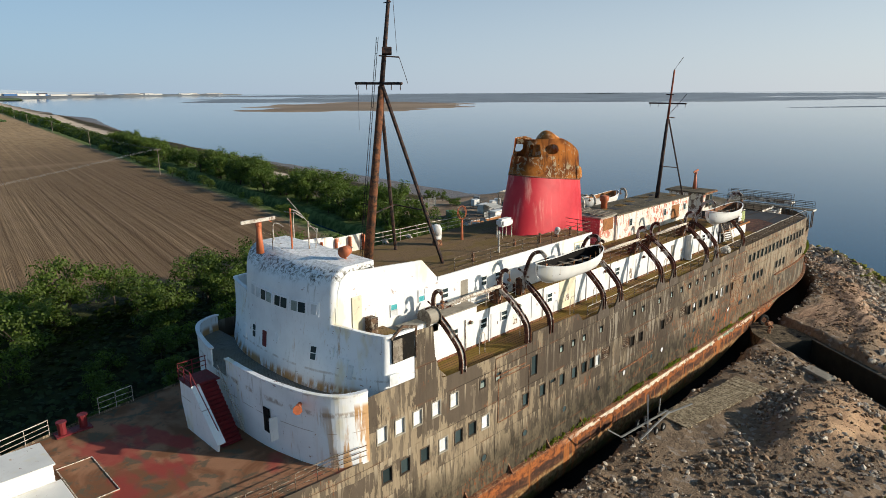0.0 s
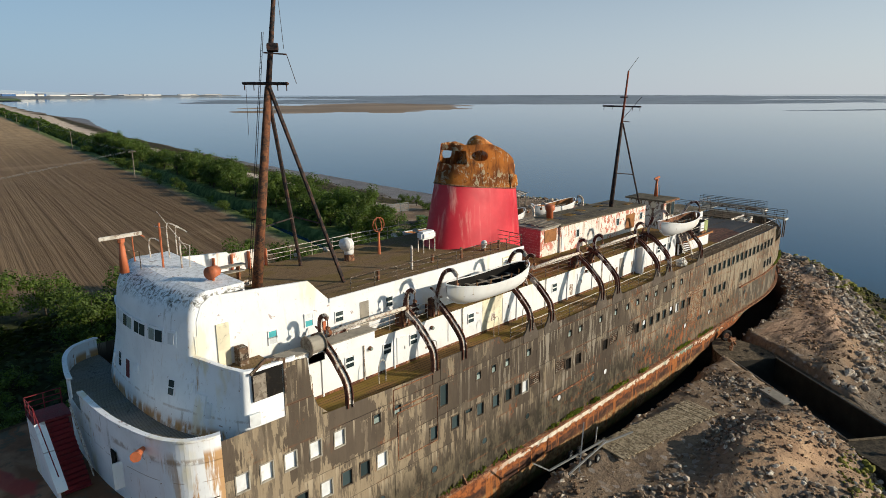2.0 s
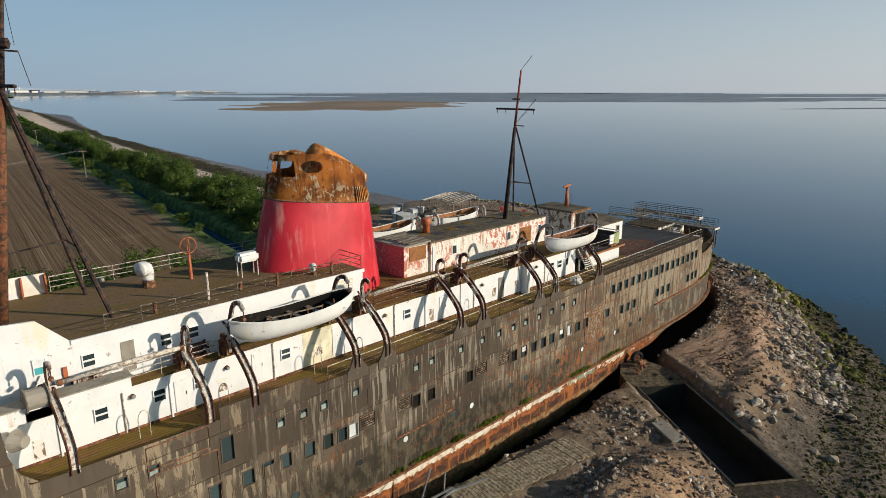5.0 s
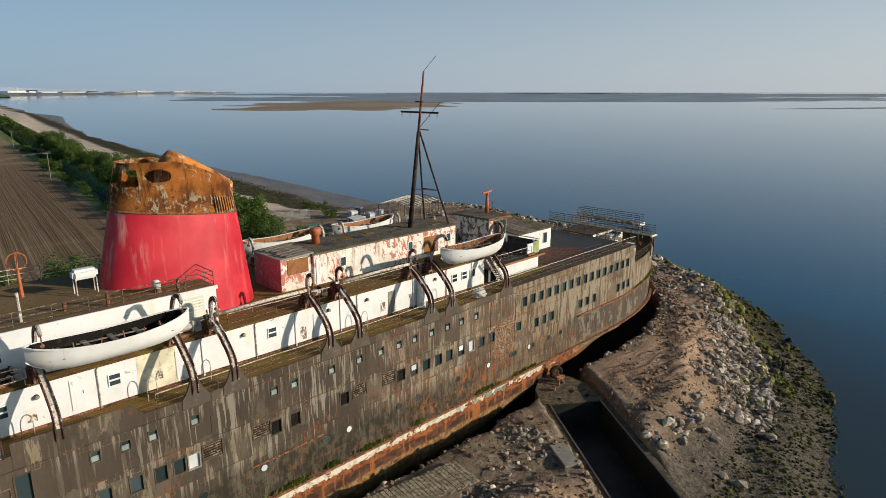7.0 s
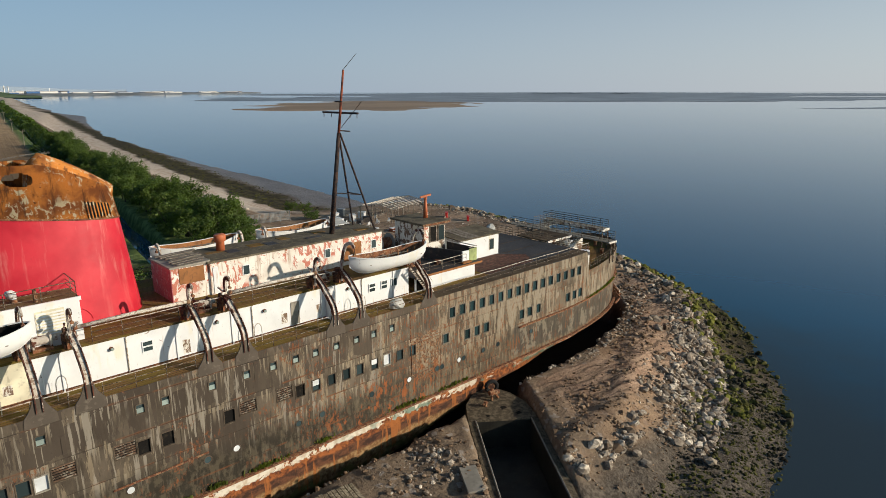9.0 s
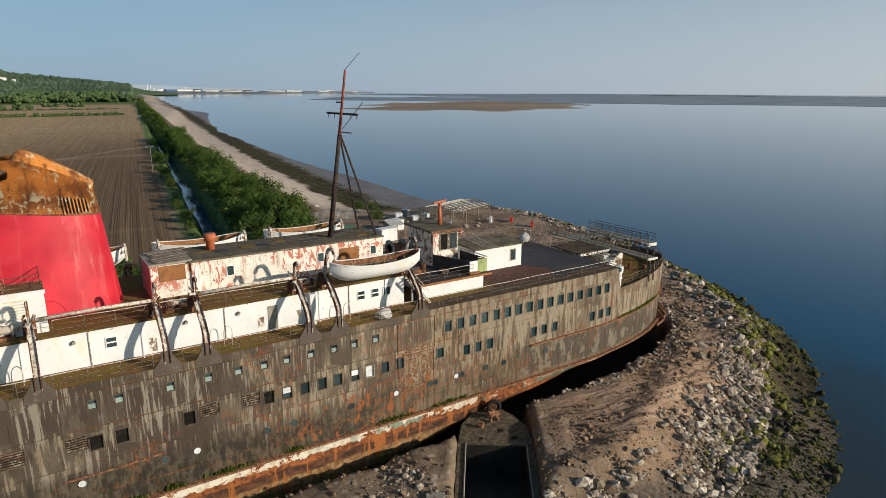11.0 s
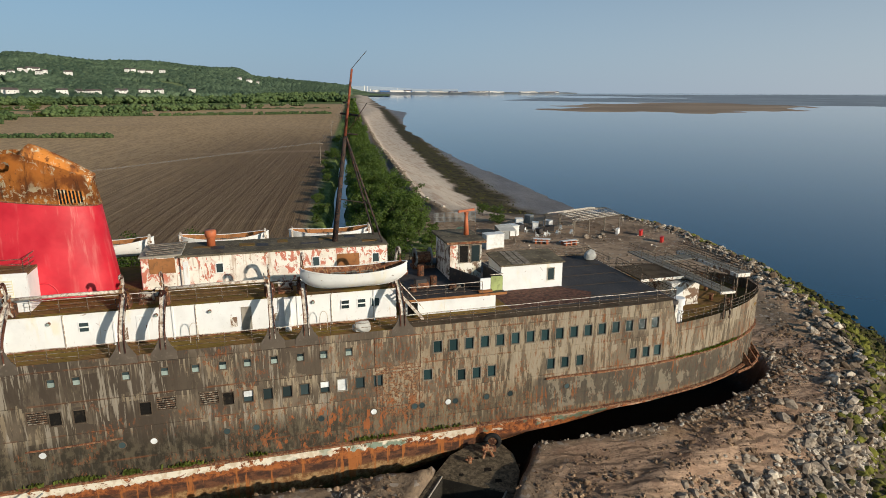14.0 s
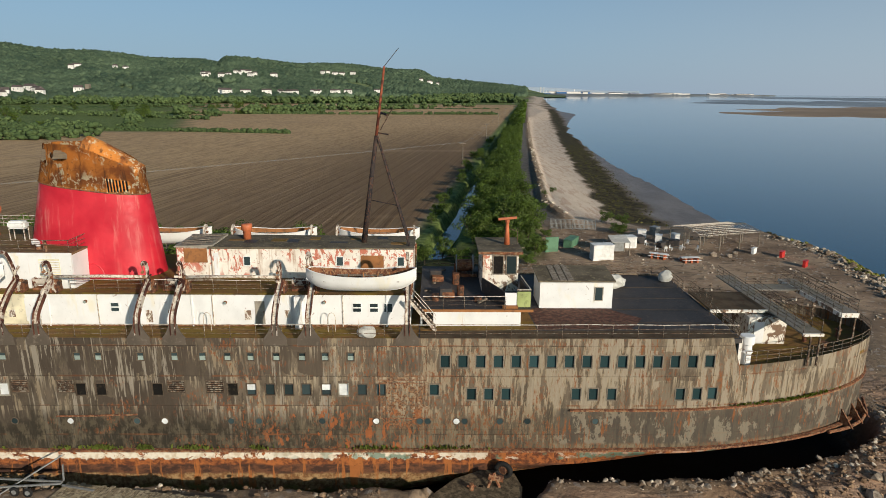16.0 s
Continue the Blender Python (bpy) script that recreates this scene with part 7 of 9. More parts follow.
part("body", boxes((79.65, 82.7, -1.2, 3.2, 15.32, 18.7)), M["peeling"], cab)
part("roof", boxes((79.3, 83.0, -1.6, 3.6, 18.7, 18.9)), M["roof"], cab)
part("roof_edge", boxes((79.3, 83.0, -1.68, -1.6, 18.66, 18.86)), M["rust"], cab)
for x in (81.0, 82.1):
    w = part("window_frame", boxes((x - 0.48, x + 0.48, -1.27, -1.2, 16.8, 18.5)), M["wood"], cab)
    part("pane", boxes((x - 0.38, x + 0.38, -1.29, -1.27, 16.9, 18.4)), M["dark"] if x < 82 else M["glass"], w)
part("side_board", boxes((79.7, 80.3, -1.3, -1.2, 15.4, 18.7)), M["marks"], cab)
well = thing("stair_enclosure", "dark open stair enclosure with green door", "stair enclosure", (82, -1, 15.3))
b = bmesh.new()
for a, c in (((81.2, -5.2), (79.7, -1.3)), ((83.2, -5.2), (82.9, -1.3))):
    dx, dy = c[0] - a[0], c[1] - a[1]
    l = math.hypot(dx, dy)
    nx, ny = -dy / l * 0.05, dx / l * 0.05
    prism(b, [(a[0] - nx, a[1] - ny), (c[0] - nx, c[1] - ny), (c[0] + nx, c[1] + ny), (a[0] + nx, a[1] + ny)], 15.32, 16.55)
part("side_wall", b, M["blackdeck"], well)
part("white_panel", boxes((81.2, 82.1, -5.32, -5.2, 15.34, 16.5)), M["white"], well)
part("green_door", boxes((82.15, 83.2, -5.3, -5.22, 15.34, 16.6)), M["greendoor"], well, "peeling green door")
part("red_sill", boxes((81.0, 82.2, -5.6, -5.3, 15.32, 15.5)), M["orangepanel"], well)
b = bmesh.new()
tube(b, [(83.2, -5.2, 16.75), (82.9, -1.3, 16.75)], 0.05, 5)
tube(b, [(82.1, -5.25, 16.75), (83.25, -5.25, 16.75)], 0.05, 5)
part("top_rail", b, M["railw"], well)
drm = thing("mooring_winch", "rusty winch with large cable drum on the after deck", "winch", (78.4, 3.0, 15.3))
for x in (77.6, 79.1):
    b = bmesh.new()
    tube(b, [(x, 3.6, 16.3), (x + 0.1, 3.6, 16.3)], 0.95, 18)
    part("flange", b, M["steel"], drm)
b = bmesh.new()
tube(b, [(77.6, 3.6, 16.3), (79.2, 3.6, 16.3)], 0.55, 12)
part("barrel", b, M["rust"], drm)
part("bed", boxes((77.3, 79.5, 3.0, 4.2, 15.32, 15.6)), M["rust"], drm)
rj = random.Random(31)
for k in range(16):
    x, y = rj.uniform(75.2, 79.2), rj.uniform(-4.8, 5.6)
    b = bmesh.new()
    if k % 3 == 0:
        beam(b, (x, y, 15.42), (x + rj.uniform(-1.6, 1.6), y + rj.uniform(-1.2, 1.2), 15.48), 0.14)
        solo("loose_timber", b, M["wood"] if k % 2 else M["rail"], "loose weathered timber on the dark after deck", "timber", "deck litter")
    elif k % 3 == 1:
        tube(b, [(x, y, 15.32), (x, y, 15.32 + rj.uniform(0.4, 1.0))], rj.uniform(0.15, 0.35), 9)
        solo("vent_stub", b, M["mast"], "rusted vent stub on the dark after deck", "ventilator", "deck litter")
    else:
        bevelled(box(b, x - 0.5, x + 0.5, y - 0.4, y + 0.4, 15.32, 15.32 + rj.uniform(0.3, 0.9)), 0.04)
        solo("deck_box", b, M["rust"] if k % 2 else M["blackdeck"], "rusted machinery box on the dark after deck", "box", "deck litter")
hut = thing("deck_hut", "small white hut with a boarded felt roof", "hut", (87.6, 0, 13.94))
part("body", boxes((84.55, 90.7, -1.5, 1.9, 13.94, 16.3)), M["white"], hut)
b = bmesh.new()
loft(b, [[(x, -1.75, 16.30), (x, 2.1, 16.62), (x, 2.1, 16.72), (x, -1.75, 16.42)] for x in (84.35, 90.85)])
part("roof", b, M["roof"], hut)
for i in range(3):
    b = bmesh.new()
    x = 85.6 + i * 0.62
    loft(b, [[(q, -1.7, 16.43), (q, 2.05, 16.73), (q, 2.05, 16.76), (q, -1.7, 16.46)] for q in (x, x + 0.52)])
    part("roof_board", b, M["wood"], hut)
w = part("window_frame", boxes((89.15, 89.9, -1.56, -1.5, 14.6, 15.85)), M["frame"], hut)
part("pane", boxes((89.23, 89.82, -1.58, -1.56, 14.68, 15.77)), M["glass"], w)
b = bmesh.new()
bmesh.ops.create_icosphere(b, subdivisions=3, radius=1.0)
for v in b.verts:
    v.co = Vector((v.co.x * 1.3, v.co.y * 0.9, max(-0.4, v.co.z * 0.75))) * (1 + 0.25 * noise.noise(v.co * 2.0))
bmesh.ops.translate(b, verts=b.verts, vec=(92.3, 4.6, 14.4))
solo("tarpaulin", b, M["tarp"], "grey tarpaulin heap behind the hut", "tarpaulin")
b = bmesh.new()
bmesh.ops.create_icosphere(b, subdivisions=2, radius=0.7)
for v in b.verts:
    v.co = Vector((v.co.x, v.co.y * 0.8, max(-0.4, v.co.z))) * (1 + 0.2 * noise.noise(v.co * 3.0))
bmesh.ops.translate(b, verts=b.verts, vec=(98.0, 6.4, 14.4))
solo("tarpaulin", b, M["tarp"], "pale covered drum by the after rail", "tarpaulin")
for k in range(4):
    y = -5.0 + 3.1 * k
    b = boxes((84.0 + (7 if y > -2.2 else 0.0), 98.0, y, y + 0.05, 13.945, 13.962))
    solo("deck_seam", b, M["rimdeck"], "raised seam strip on the black deck", "deck seam", "after deck seams")

# ---- stern docking bridge ----
st = thing("docking_bridge", "rail-lined docking bridge over the stern", "docking bridge", (104, 0, 11.4))
part("platform", boxes((98.8, 103.6, -2.2, 2.6, 14.0, 14.12)), M["rimdeck"], st, "dull purple-brown platform")
part("fascia", boxes((98.8, 103.6, -2.3, -2.2, 13.85, 14.12)), M["peeling"], st)
part("cross_walk", boxes((103.6, 105.2, -7.6, 8.0, 14.0, 14.1)), M["foreboards"], st, "mossy boarded cross walk")
part("cross_edge", boxes((103.6, 105.2, -7.72, -7.6, 13.9, 14.12)), M["peeling"], st)
part("walk", boxes((105.2, 109.6, 3.4, 5.2, 14.0, 14.1)), M["foreboards"], st)
part("after_walk", boxes((109.4, 110.9, -3.0, 7.0, 14.0, 14.1)), M["foreboards"], st)
for r in ((109.3, 109.42, -3.0, 7.0, 13.75, 14.12), (109.4, 110.9, -3.1, -3.0, 13.75, 14.12)):
    part("white_edge", boxes(r), M["peeling"], st)
for x, y in ((104.4, -7.4), (105.1, -7.4), (110.7, -2.9), (109.5, -2.9), (110.7, 3.0), (99.2, -2.1), (103.4, 2.4)):
    part("leg", boxes((x - 0.06, x + 0.06, y - 0.06, y + 0.06, 11.35, 14.0)), M["rail"], st)
for line in ([(98.9, -2.1, 14.12), (98.9, 2.5, 14.12)], [(103.7, -7.5, 14.1), (103.7, 7.9, 14.1)], [(105.1, -7.5, 14.1), (105.1, 3.2, 14.1)], [(109.5, -2.9, 14.1), (109.5, 6.9, 14.1)], [(110.8, -2.9, 14.1), (110.8, 6.9, 14.1)], [(105.2, 5.1, 14.1), (109.4, 5.1, 14.1)], [(98.4, -8.0, 13.96), (98.4, -3.0, 13.96)], [(98.4, 3.0, 13.96), (98.4, 8.0, 13.96)], [(93.0, 7.8, 13.96), (98.4, 7.6, 13.96)]):
    guard_rail(line, 1.05, 4, 1.3, "rail", None, "dark rusted stern guard rail")
sh = thing("stern_house", "small white steering house under the docking bridge", "deck house", (104, -2, 11.4))
part("body", bevelled(boxes((101.8, 105.0, -3.0, 1.8, 11.35, 13.7)), 0.04), M["peeling"], sh)
part("door", boxes((102.3, 103.1, -3.06, -3.0, 11.5, 13.3)), M["white"], sh)
vp = thing("ventilator_trunk", "white ventilator trunk with a wide head", "ventilator", (99.7, -7.0, 11.4))
for nm, z0, z1, r in (("stem", 11.35, 13.0, 0.42), ("collar", 12.3, 12.5, 0.5), ("head", 13.0, 13.7, 0.55)):
    b = bmesh.new()
    tube(b, [(99.8, -6.9, z0), (99.8, -6.9, z1)], r, 12)
    part(nm, bevelled(b, 0.05), M["white"], vp, smooth=False)
lad = thing("deck_stair", "short steel stair down to the stern deck", "stair", (99, -4.4, 11.4))
for i in range(10):
    part("tread", boxes((98.8 + 0.17 * i, 99.1 + 0.17 * i, -5.2, -4.2, 13.7 - 0.24 * i, 13.75 - 0.24 * i)), M["rail"], lad)
for y in (-5.2, -4.2):
    b = bmesh.new()
    beam(b, (98.8, y, 13.8), (100.7, y, 11.4), 0.06, 0.2)
    tube(b, [(98.8, y, 14.8), (100.7, y, 12.4)], 0.025, 5)
    part("stringer", b, M["rail"], lad)
for x, y in ((107.0, -2.4), (107.6, -4.2), (108.6, 0.5), (110.6, -1.2)):
    k = thing("mooring_bollard", "rusty mooring bollard on the stern deck", "bollard", (x, y, 11.35), "stern bollards")
    b = bmesh.new()
    tube(b, [(x, y, 11.35), (x, y, 12.0)], 0.2, 10)
    part("post", b, M["rust"], k)
    b = bmesh.new()
    tube(b, [(x, y, 11.95), (x, y, 12.05)], 0.28, 10)
    part("cap", b, M["rust"], k)
# companion stair from the boat deck down to the promenade
cs = thing("companion_stair", "steep white companion stair at the house end", "stair", (74.6, -5.9, 13.94))
for i in range(9):
    part("tread", boxes((73.9 + 0.2 * i, 74.15 + 0.2 * i, -6.9, -6.1, 16.2 - 0.25 * i, 16.25 - 0.25 * i)), M["rail"], cs)
for y in (-6.95, -6.05):
    b = bmesh.new()
    beam(b, (73.8, y, 16.4), (75.8, y, 13.95), 0.05, 0.22)
    tube(b, [(73.8, y, 17.3), (75.8, y, 14.9)], 0.025, 5)
    part("stringer", b, M["railw"], cs)
# rusted steps and brackets at the stern knuckle
sk = thing("stern_fender", "rusted triangular fender frame at the stern", "fender", (111, -5, 5.2))
for x0 in (109.2, 110.6, 111.8):
    y0 = -float(half_breadth(x0))
    b = bmesh.new()
    loft(b, [[(x0 + d, y0 + 0.1, 5.3), (x0 + d + 0.5, y0 - 0.9, 5.3), (x0 + d, y0 + 0.1, 6.6)] for d in (0, 0.08)])
    part("bracket", b, M["rust"], sk)
b = bmesh.new()
tube(b, [(107.5, -float(half_breadth(107.5)) - 0.5, 5.25), (109.5, -float(half_breadth(109.5)) - 0.85, 5.3), (111.2, -float(half_breadth(111.2)) - 1.0, 5.35), (112.6, -float(half_breadth(112.6)) - 1.1, 5.4), (113.9, -1.0, 5.4)], 0.14, 6)
part("bar", b, M["rust"], sk)

# ---- far country ----
def ridge(p):
    """Skyline rise over the plain by bearing in degrees, fitted to the camera's view."""
    a = np.degrees(p)
    inland_ridge = 0.0537 - 0.00108 * (a + 34.0) + 0.0016 * np.sin(a * 0.9)
    mid_ridge = (0.0432 - 0.00086 * (a + 17.5) + 0.0018 * np.sin(a * 0.75 + 1.0)) * smooth01(a, -20.0, -17.0) * smooth01(a, 2.2, -1.6)
    low_ridge = (0.0165 - 0.0016 * (a - 1.0)) * smooth01(a, -14.0, -6.0)
    return np.clip(np.maximum(np.maximum(inland_ridge * smooth01(a, -9.0, -17.0), mid_ridge), low_ridge), 0.0, 0.06)


def hill_point(p, r):
    """A place on the hillside by bearing and share of the way up."""
    base = 1150 + 1500 * smooth01(p, -0.5, 0.15)
    rad = base + (3900 - base) * r
    x, y = 60 + rad * np.sin(p), -50 + rad * np.cos(p)
    crest = (12 + ridge(p) * (base + (3900 - base) * 0.8)) * smooth01(ridge(p), 0.0, 0.006)
    up = smooth01(r, 0.04, 0.80) ** 0.85 * (0.80 + 0.20 * smooth01(r, 0.45, 0.8))
    z = 2 + crest * up * (1 + 0.09 * smooth01(r, 0.75, 0.4) * fbm(x, y, 420, 1.0))
    return x, y, np.where(r > 0.86, z * (1 - (r - 0.86) * 3), z)


def hills():
    """Wooded ridge inland, rising to the south."""
    P, R = np.meshgrid(np.linspace(-1.25, 0.20, 360), np.linspace(0, 1, 70), indexing="ij")
    ob = mesh_object("wooded_hill", np.stack(hill_point(P, R), -1).reshape(-1, 3).tolist(), [f[::-1] for f in grid_faces(360, 70).tolist()], HILL)
    ob.data.polygons.foreach_set("use_smooth", [True] * len(ob.data.polygons))
    tagged(ob, "green hillside of pasture and woodland", "hill", kind="structure")


def crown_shapes(n, seed, sub=2):
    out = []
    for i in range(n):
        b = bmesh.new()
        bmesh.ops.create_icosphere(b, subdivisions=sub, radius=1.0)
        for v in b.verts:
            q = noise.noise(v.co * 1.6 + Vector((seed, i * 3.7, 0))) * 0.45 + noise.noise(v.co * 4.0 + Vector((i * 2.1, seed, 5))) * 0.22
            v.co = v.co * (1 + q)
        b.verts.index_update()
        out.append((np.array([v.co[:] for v in b.verts]), np.array([[v.index for v in f.verts] for f in b.faces])))
        b.free()
    return out


def clump_shapes(n, seed):
    """Tree crowns made of many small uneven clumps."""
    r, blobs, out = random.Random(seed), crown_shapes(5, seed, 1), []
    for _ in range(n):
        V, F, o = [], [], 0
        for k in range(11):
            v, f = blobs[r.randrange(5)]
            a, q, s = r.uniform(0, 6.28), r.random() ** 0.5 * 0.8, r.uniform(0.28, 0.5)
            V.append(v * (s, s, s * 0.85) + (math.cos(a) * q, math.sin(a) * q, r.uniform(-0.55, 0.75) * (1 - 0.5 * q)))
            F.append(f + o)
            o += len(v)
        out.append((np.concatenate(V), np.concatenate(F)))
    return out


CROWNS, SMALL_CROWNS = clump_shapes(6, 2), crown_shapes(6, 7.0, 1)


def far_trees(name, xs, ys, zs, sizes, label, seed, shapes=SMALL_CROWNS, cat="wood", mat="farcrown"):
    """A far wood as one mass of uneven crowns."""
    r = np.random.RandomState(seed)
    V, F, o = [], [], 0
    for x, y, z, s in zip(xs, ys, zs, sizes):
        v, f = shapes[r.randint(len(shapes))]
        t = r.uniform(0, 6.28)
        c, q = math.cos(t), math.sin(t)
        w = v * (s * r.uniform(0.8, 1.25), s * r.uniform(0.8, 1.25), s * r.uniform(0.75, 1.1))
        V.append(np.stack([w[:, 0] * c - w[:, 1] * q + x, w[:, 0] * q + w[:, 1] * c + y, w[:, 2] + z], -1))
        F.append(f + o)
        o += len(v)
    ob = mesh_object(name, np.concatenate(V).tolist(), np.concatenate(F).tolist(), M[mat])
    ob.data.polygons.foreach_set("use_smooth", [True] * len(ob.data.polygons))
    return tagged(ob, label, cat, kind="stuff")


k = Mat("far_pasture", 0.9)
hc_ = k.mix(k.step(k.noise(0.004, 4, rough=0.6), 0.42, 0.58), (0.075, 0.108, 0.056), (0.155, 0.195, 0.088))
k.color(k.mix(k.step(k.noise(0.05, 4), 0.5, 0.7, 0, 0.5), hc_, (0.06, 0.095, 0.05)))
HILL = k.m


def crown_mat(name, a, b):
    k = Mat(name, 0.85)
    c = k.mix(k.island(), a, b)
    c = k.mix(k.step(k.noise(0.006, 4, rough=0.6), 0.42, 0.62), c, k.mix(0.6, c, tuple(v * 1.5 for v in b)))
    c = k.mix(k.step(k.noise(0.45, 5), 0.45, 0.62, 0, 0.6), c, tuple(v * 0.55 for v in a))
    k.color(c)
    k.bump(k.noise(0.5, 5), 0.8, 1.2)
    return k.m


M["farcrown"] = crown_mat("far_woodland_crowns", (0.044, 0.076, 0.050), (0.092, 0.130, 0.075))
M["hedgecrown"] = crown_mat("hedgerow_crowns", (0.048, 0.080, 0.032), (0.086, 0.122, 0.046))
hills()
wr = np.random.RandomState(17)
wp, wq = wr.uniform(-0.72, 0.14, 26000), wr.uniform(0.02, 0.86, 26000)
wx, wy, wz = hill_point(wp, wq)
wooded = (fbm(wx, wy, 260, 3.0) + 0.45 * smooth01(wq, 0.3, 0.6) > -0.42) & (ridge(wp) > 0.002)
wx, wy, wz = wx[wooded], wy[wooded], wz[wooded]
far_trees("hill_wood", wx, wy, wz + 3.0, wr.uniform(7.0, 15.0, len(wx)), "soft green broadleaf wood covering the hillside", 3)


def on_hill(p, r):
    return tuple(float(v) for v in hill_point(np.array(p), np.array(r)))


random.seed(5)


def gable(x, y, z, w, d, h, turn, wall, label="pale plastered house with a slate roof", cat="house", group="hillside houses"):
    t = thing("house", label, cat, (x, y, z), group)
    m = Matrix.Translation((x, y, z)) @ Matrix.Rotation(turn, 4, "Z")
    b = boxes((-w / 2, w / 2, -d / 2, d / 2, -16, h))
    b.transform(m)
    wl = part("wall", b, wall, t)
    b = bmesh.new()
    loft(b, [[(q, -d / 2 - 0.3, h), (q, 0, h + d * 0.4), (q, d / 2 + 0.3, h)] for q in (-w / 2 - 0.2, w / 2 + 0.2)])
    b.transform(m)
    part("roof", b, M["houser"], t)
    for i in range(2):
        b = boxes((-w / 4 + i * w / 2 - 0.6, -w / 4 + i * w / 2 + 0.6, -d / 2 - 0.06, -d / 2, h * 0.35, h * 0.75))
        b.transform(m)
        part("window", b, M["glass"], wl)


for p, r, n in ((-0.58, 0.06, 5), (-0.52, 0.10, 5), (-0.46, 0.42, 4), (-0.30, 0.36, 9), (-0.26, 0.40, 7), (-0.22, 0.06, 5), (-0.15, 0.07, 5), (-0.115, 0.07, 4), (-0.13, 0.48, 5), (-0.02, 0.45, 4), (-0.62, 0.32, 4), (-0.75, 0.1, 5), (-0.28, 0.09, 4)):
    for i in range(n):
        x, y, z = on_hill(p + random.uniform(-0.035, 0.035), r + random.uniform(-0.025, 0.025))
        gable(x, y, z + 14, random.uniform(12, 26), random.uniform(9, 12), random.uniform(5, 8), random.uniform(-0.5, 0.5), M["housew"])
cx_, cy_, cz_ = on_hill(-0.475, 0.13)
church = thing("church", "grey stone church with a square tower among trees", "church", (cx_, cy_, cz_))
part("tower", boxes((cx_ - 4, cx_ + 4, cy_ - 4, cy_ + 4, cz_ - 2, cz_ + 26)), M["stonework"], church)
part("nave", boxes((cx_ - 22, cx_ - 4, cy_ - 5, cy_ + 5, cz_ - 2, cz_ + 12)), M["stonework"], church)
b = bmesh.new()
loft(b, [[(cx_ + dx, cy_ - 5.3, cz_ + 12), (cx_ + dx, cy_, cz_ + 18), (cx_ + dx, cy_ + 5.3, cz_ + 12)] for dx in (-22, -4)])
part("roof", b, M["houser"], church)

# low far shore with a harbour; haze is mixed into its grey-blue colour
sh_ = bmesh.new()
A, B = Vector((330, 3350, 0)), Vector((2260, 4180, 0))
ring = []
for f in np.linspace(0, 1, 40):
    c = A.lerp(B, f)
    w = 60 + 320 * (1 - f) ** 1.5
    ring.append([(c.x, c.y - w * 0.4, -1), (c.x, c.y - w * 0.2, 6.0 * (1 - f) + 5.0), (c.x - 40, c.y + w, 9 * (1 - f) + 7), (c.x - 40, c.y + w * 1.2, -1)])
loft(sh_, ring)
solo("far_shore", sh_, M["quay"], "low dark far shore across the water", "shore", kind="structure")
back = bmesh.new()  # low coast far behind the harbour, haze painted in as its blue-grey colour
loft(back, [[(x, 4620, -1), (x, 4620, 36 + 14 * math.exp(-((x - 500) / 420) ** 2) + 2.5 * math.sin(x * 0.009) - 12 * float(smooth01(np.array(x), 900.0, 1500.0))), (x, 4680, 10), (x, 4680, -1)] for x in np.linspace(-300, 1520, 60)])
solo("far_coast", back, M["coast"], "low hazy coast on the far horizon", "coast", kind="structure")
random.seed(11)
for i in range(64):
    f = random.random() ** 1.4 * 0.9
    c = A.lerp(B, f)
    w, h = random.uniform(25, 90), random.uniform(9, 19) * (1.25 - 0.7 * f)
    t = thing("harbour_shed", "pale far harbour shed" if i % 5 else "blue far harbour shed", "shed", (c.x, c.y, 2), "harbour sheds")
    y = c.y + random.uniform(-10, 60)
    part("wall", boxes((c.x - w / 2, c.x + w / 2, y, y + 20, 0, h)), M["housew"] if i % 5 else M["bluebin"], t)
    b = bmesh.new()
    loft(b, [[(c.x + q, y - 1, h), (c.x + q, y + 10, h + 3), (c.x + q, y + 21, h)] for q in (-w / 2, w / 2)])
    part("roof", b, M["housew"] if i % 3 else M["houser"], t)
for i in range(12):
    c = A.lerp(B, random.uniform(0.0, 0.35) ** 1.2)
    b = bmesh.new()
    h = random.uniform(22, 48)
    tube(b, [(c.x, c.y + 30, 0), (c.x, c.y + 30, h)], random.choice((1.6, 2.2, 9.0 if h < 30 else 2.0)), 10)
    solo("harbour_silo", b, M["housew"], "tall pale silo or chimney at the far harbour", "silo", "harbour silos")


# sandbanks
def sandbank(cx, cy, a, b_, ang, seed, mat, label, nx=90, ny=50, lift=0.0):
    u, v = np.meshgrid(np.linspace(-1.15, 1.15, nx), np.linspace(-1.15, 1.15, ny), indexing="ij")
    x = cx + u * a * math.cos(ang) - v * b_ * math.sin(ang)
    y = cy + u * a * math.sin(ang) + v * b_ * math.cos(ang)
    r2 = u * u + v * v
    z = 0.8 * (1 - r2) + 0.55 * fbm(x, y, b_ * 0.55, seed) + lift
    z = np.clip(z, -0.8, 0.45)
    ob = mesh_object("sandbank", np.stack([x, y, z], -1).reshape(-1, 3).tolist(), grid_faces(nx, ny).tolist(), mat)
    tagged(ob, label, "sandbank", "sandbanks", "structure")


sandbank(850, 1035, 370, 200, 0.72, 0.3, M["sand"], "long low tan sandbank in the water", lift=0.05)
sandbank(2900, 1750, 1700, 800, -0.85, 1.7, M["flats"], "wide grey mud flat cut by channels", 160, 80, 0.3)
sandbank(1700, 1180, 1050, 430, -0.82, 2.9, M["flats"], "wide grey mud flat cut by channels", lift=0.25)
sandbank(1330, 190, 220, 24, -0.55, 4.0, M["flats"], "thin grey spit of mud")
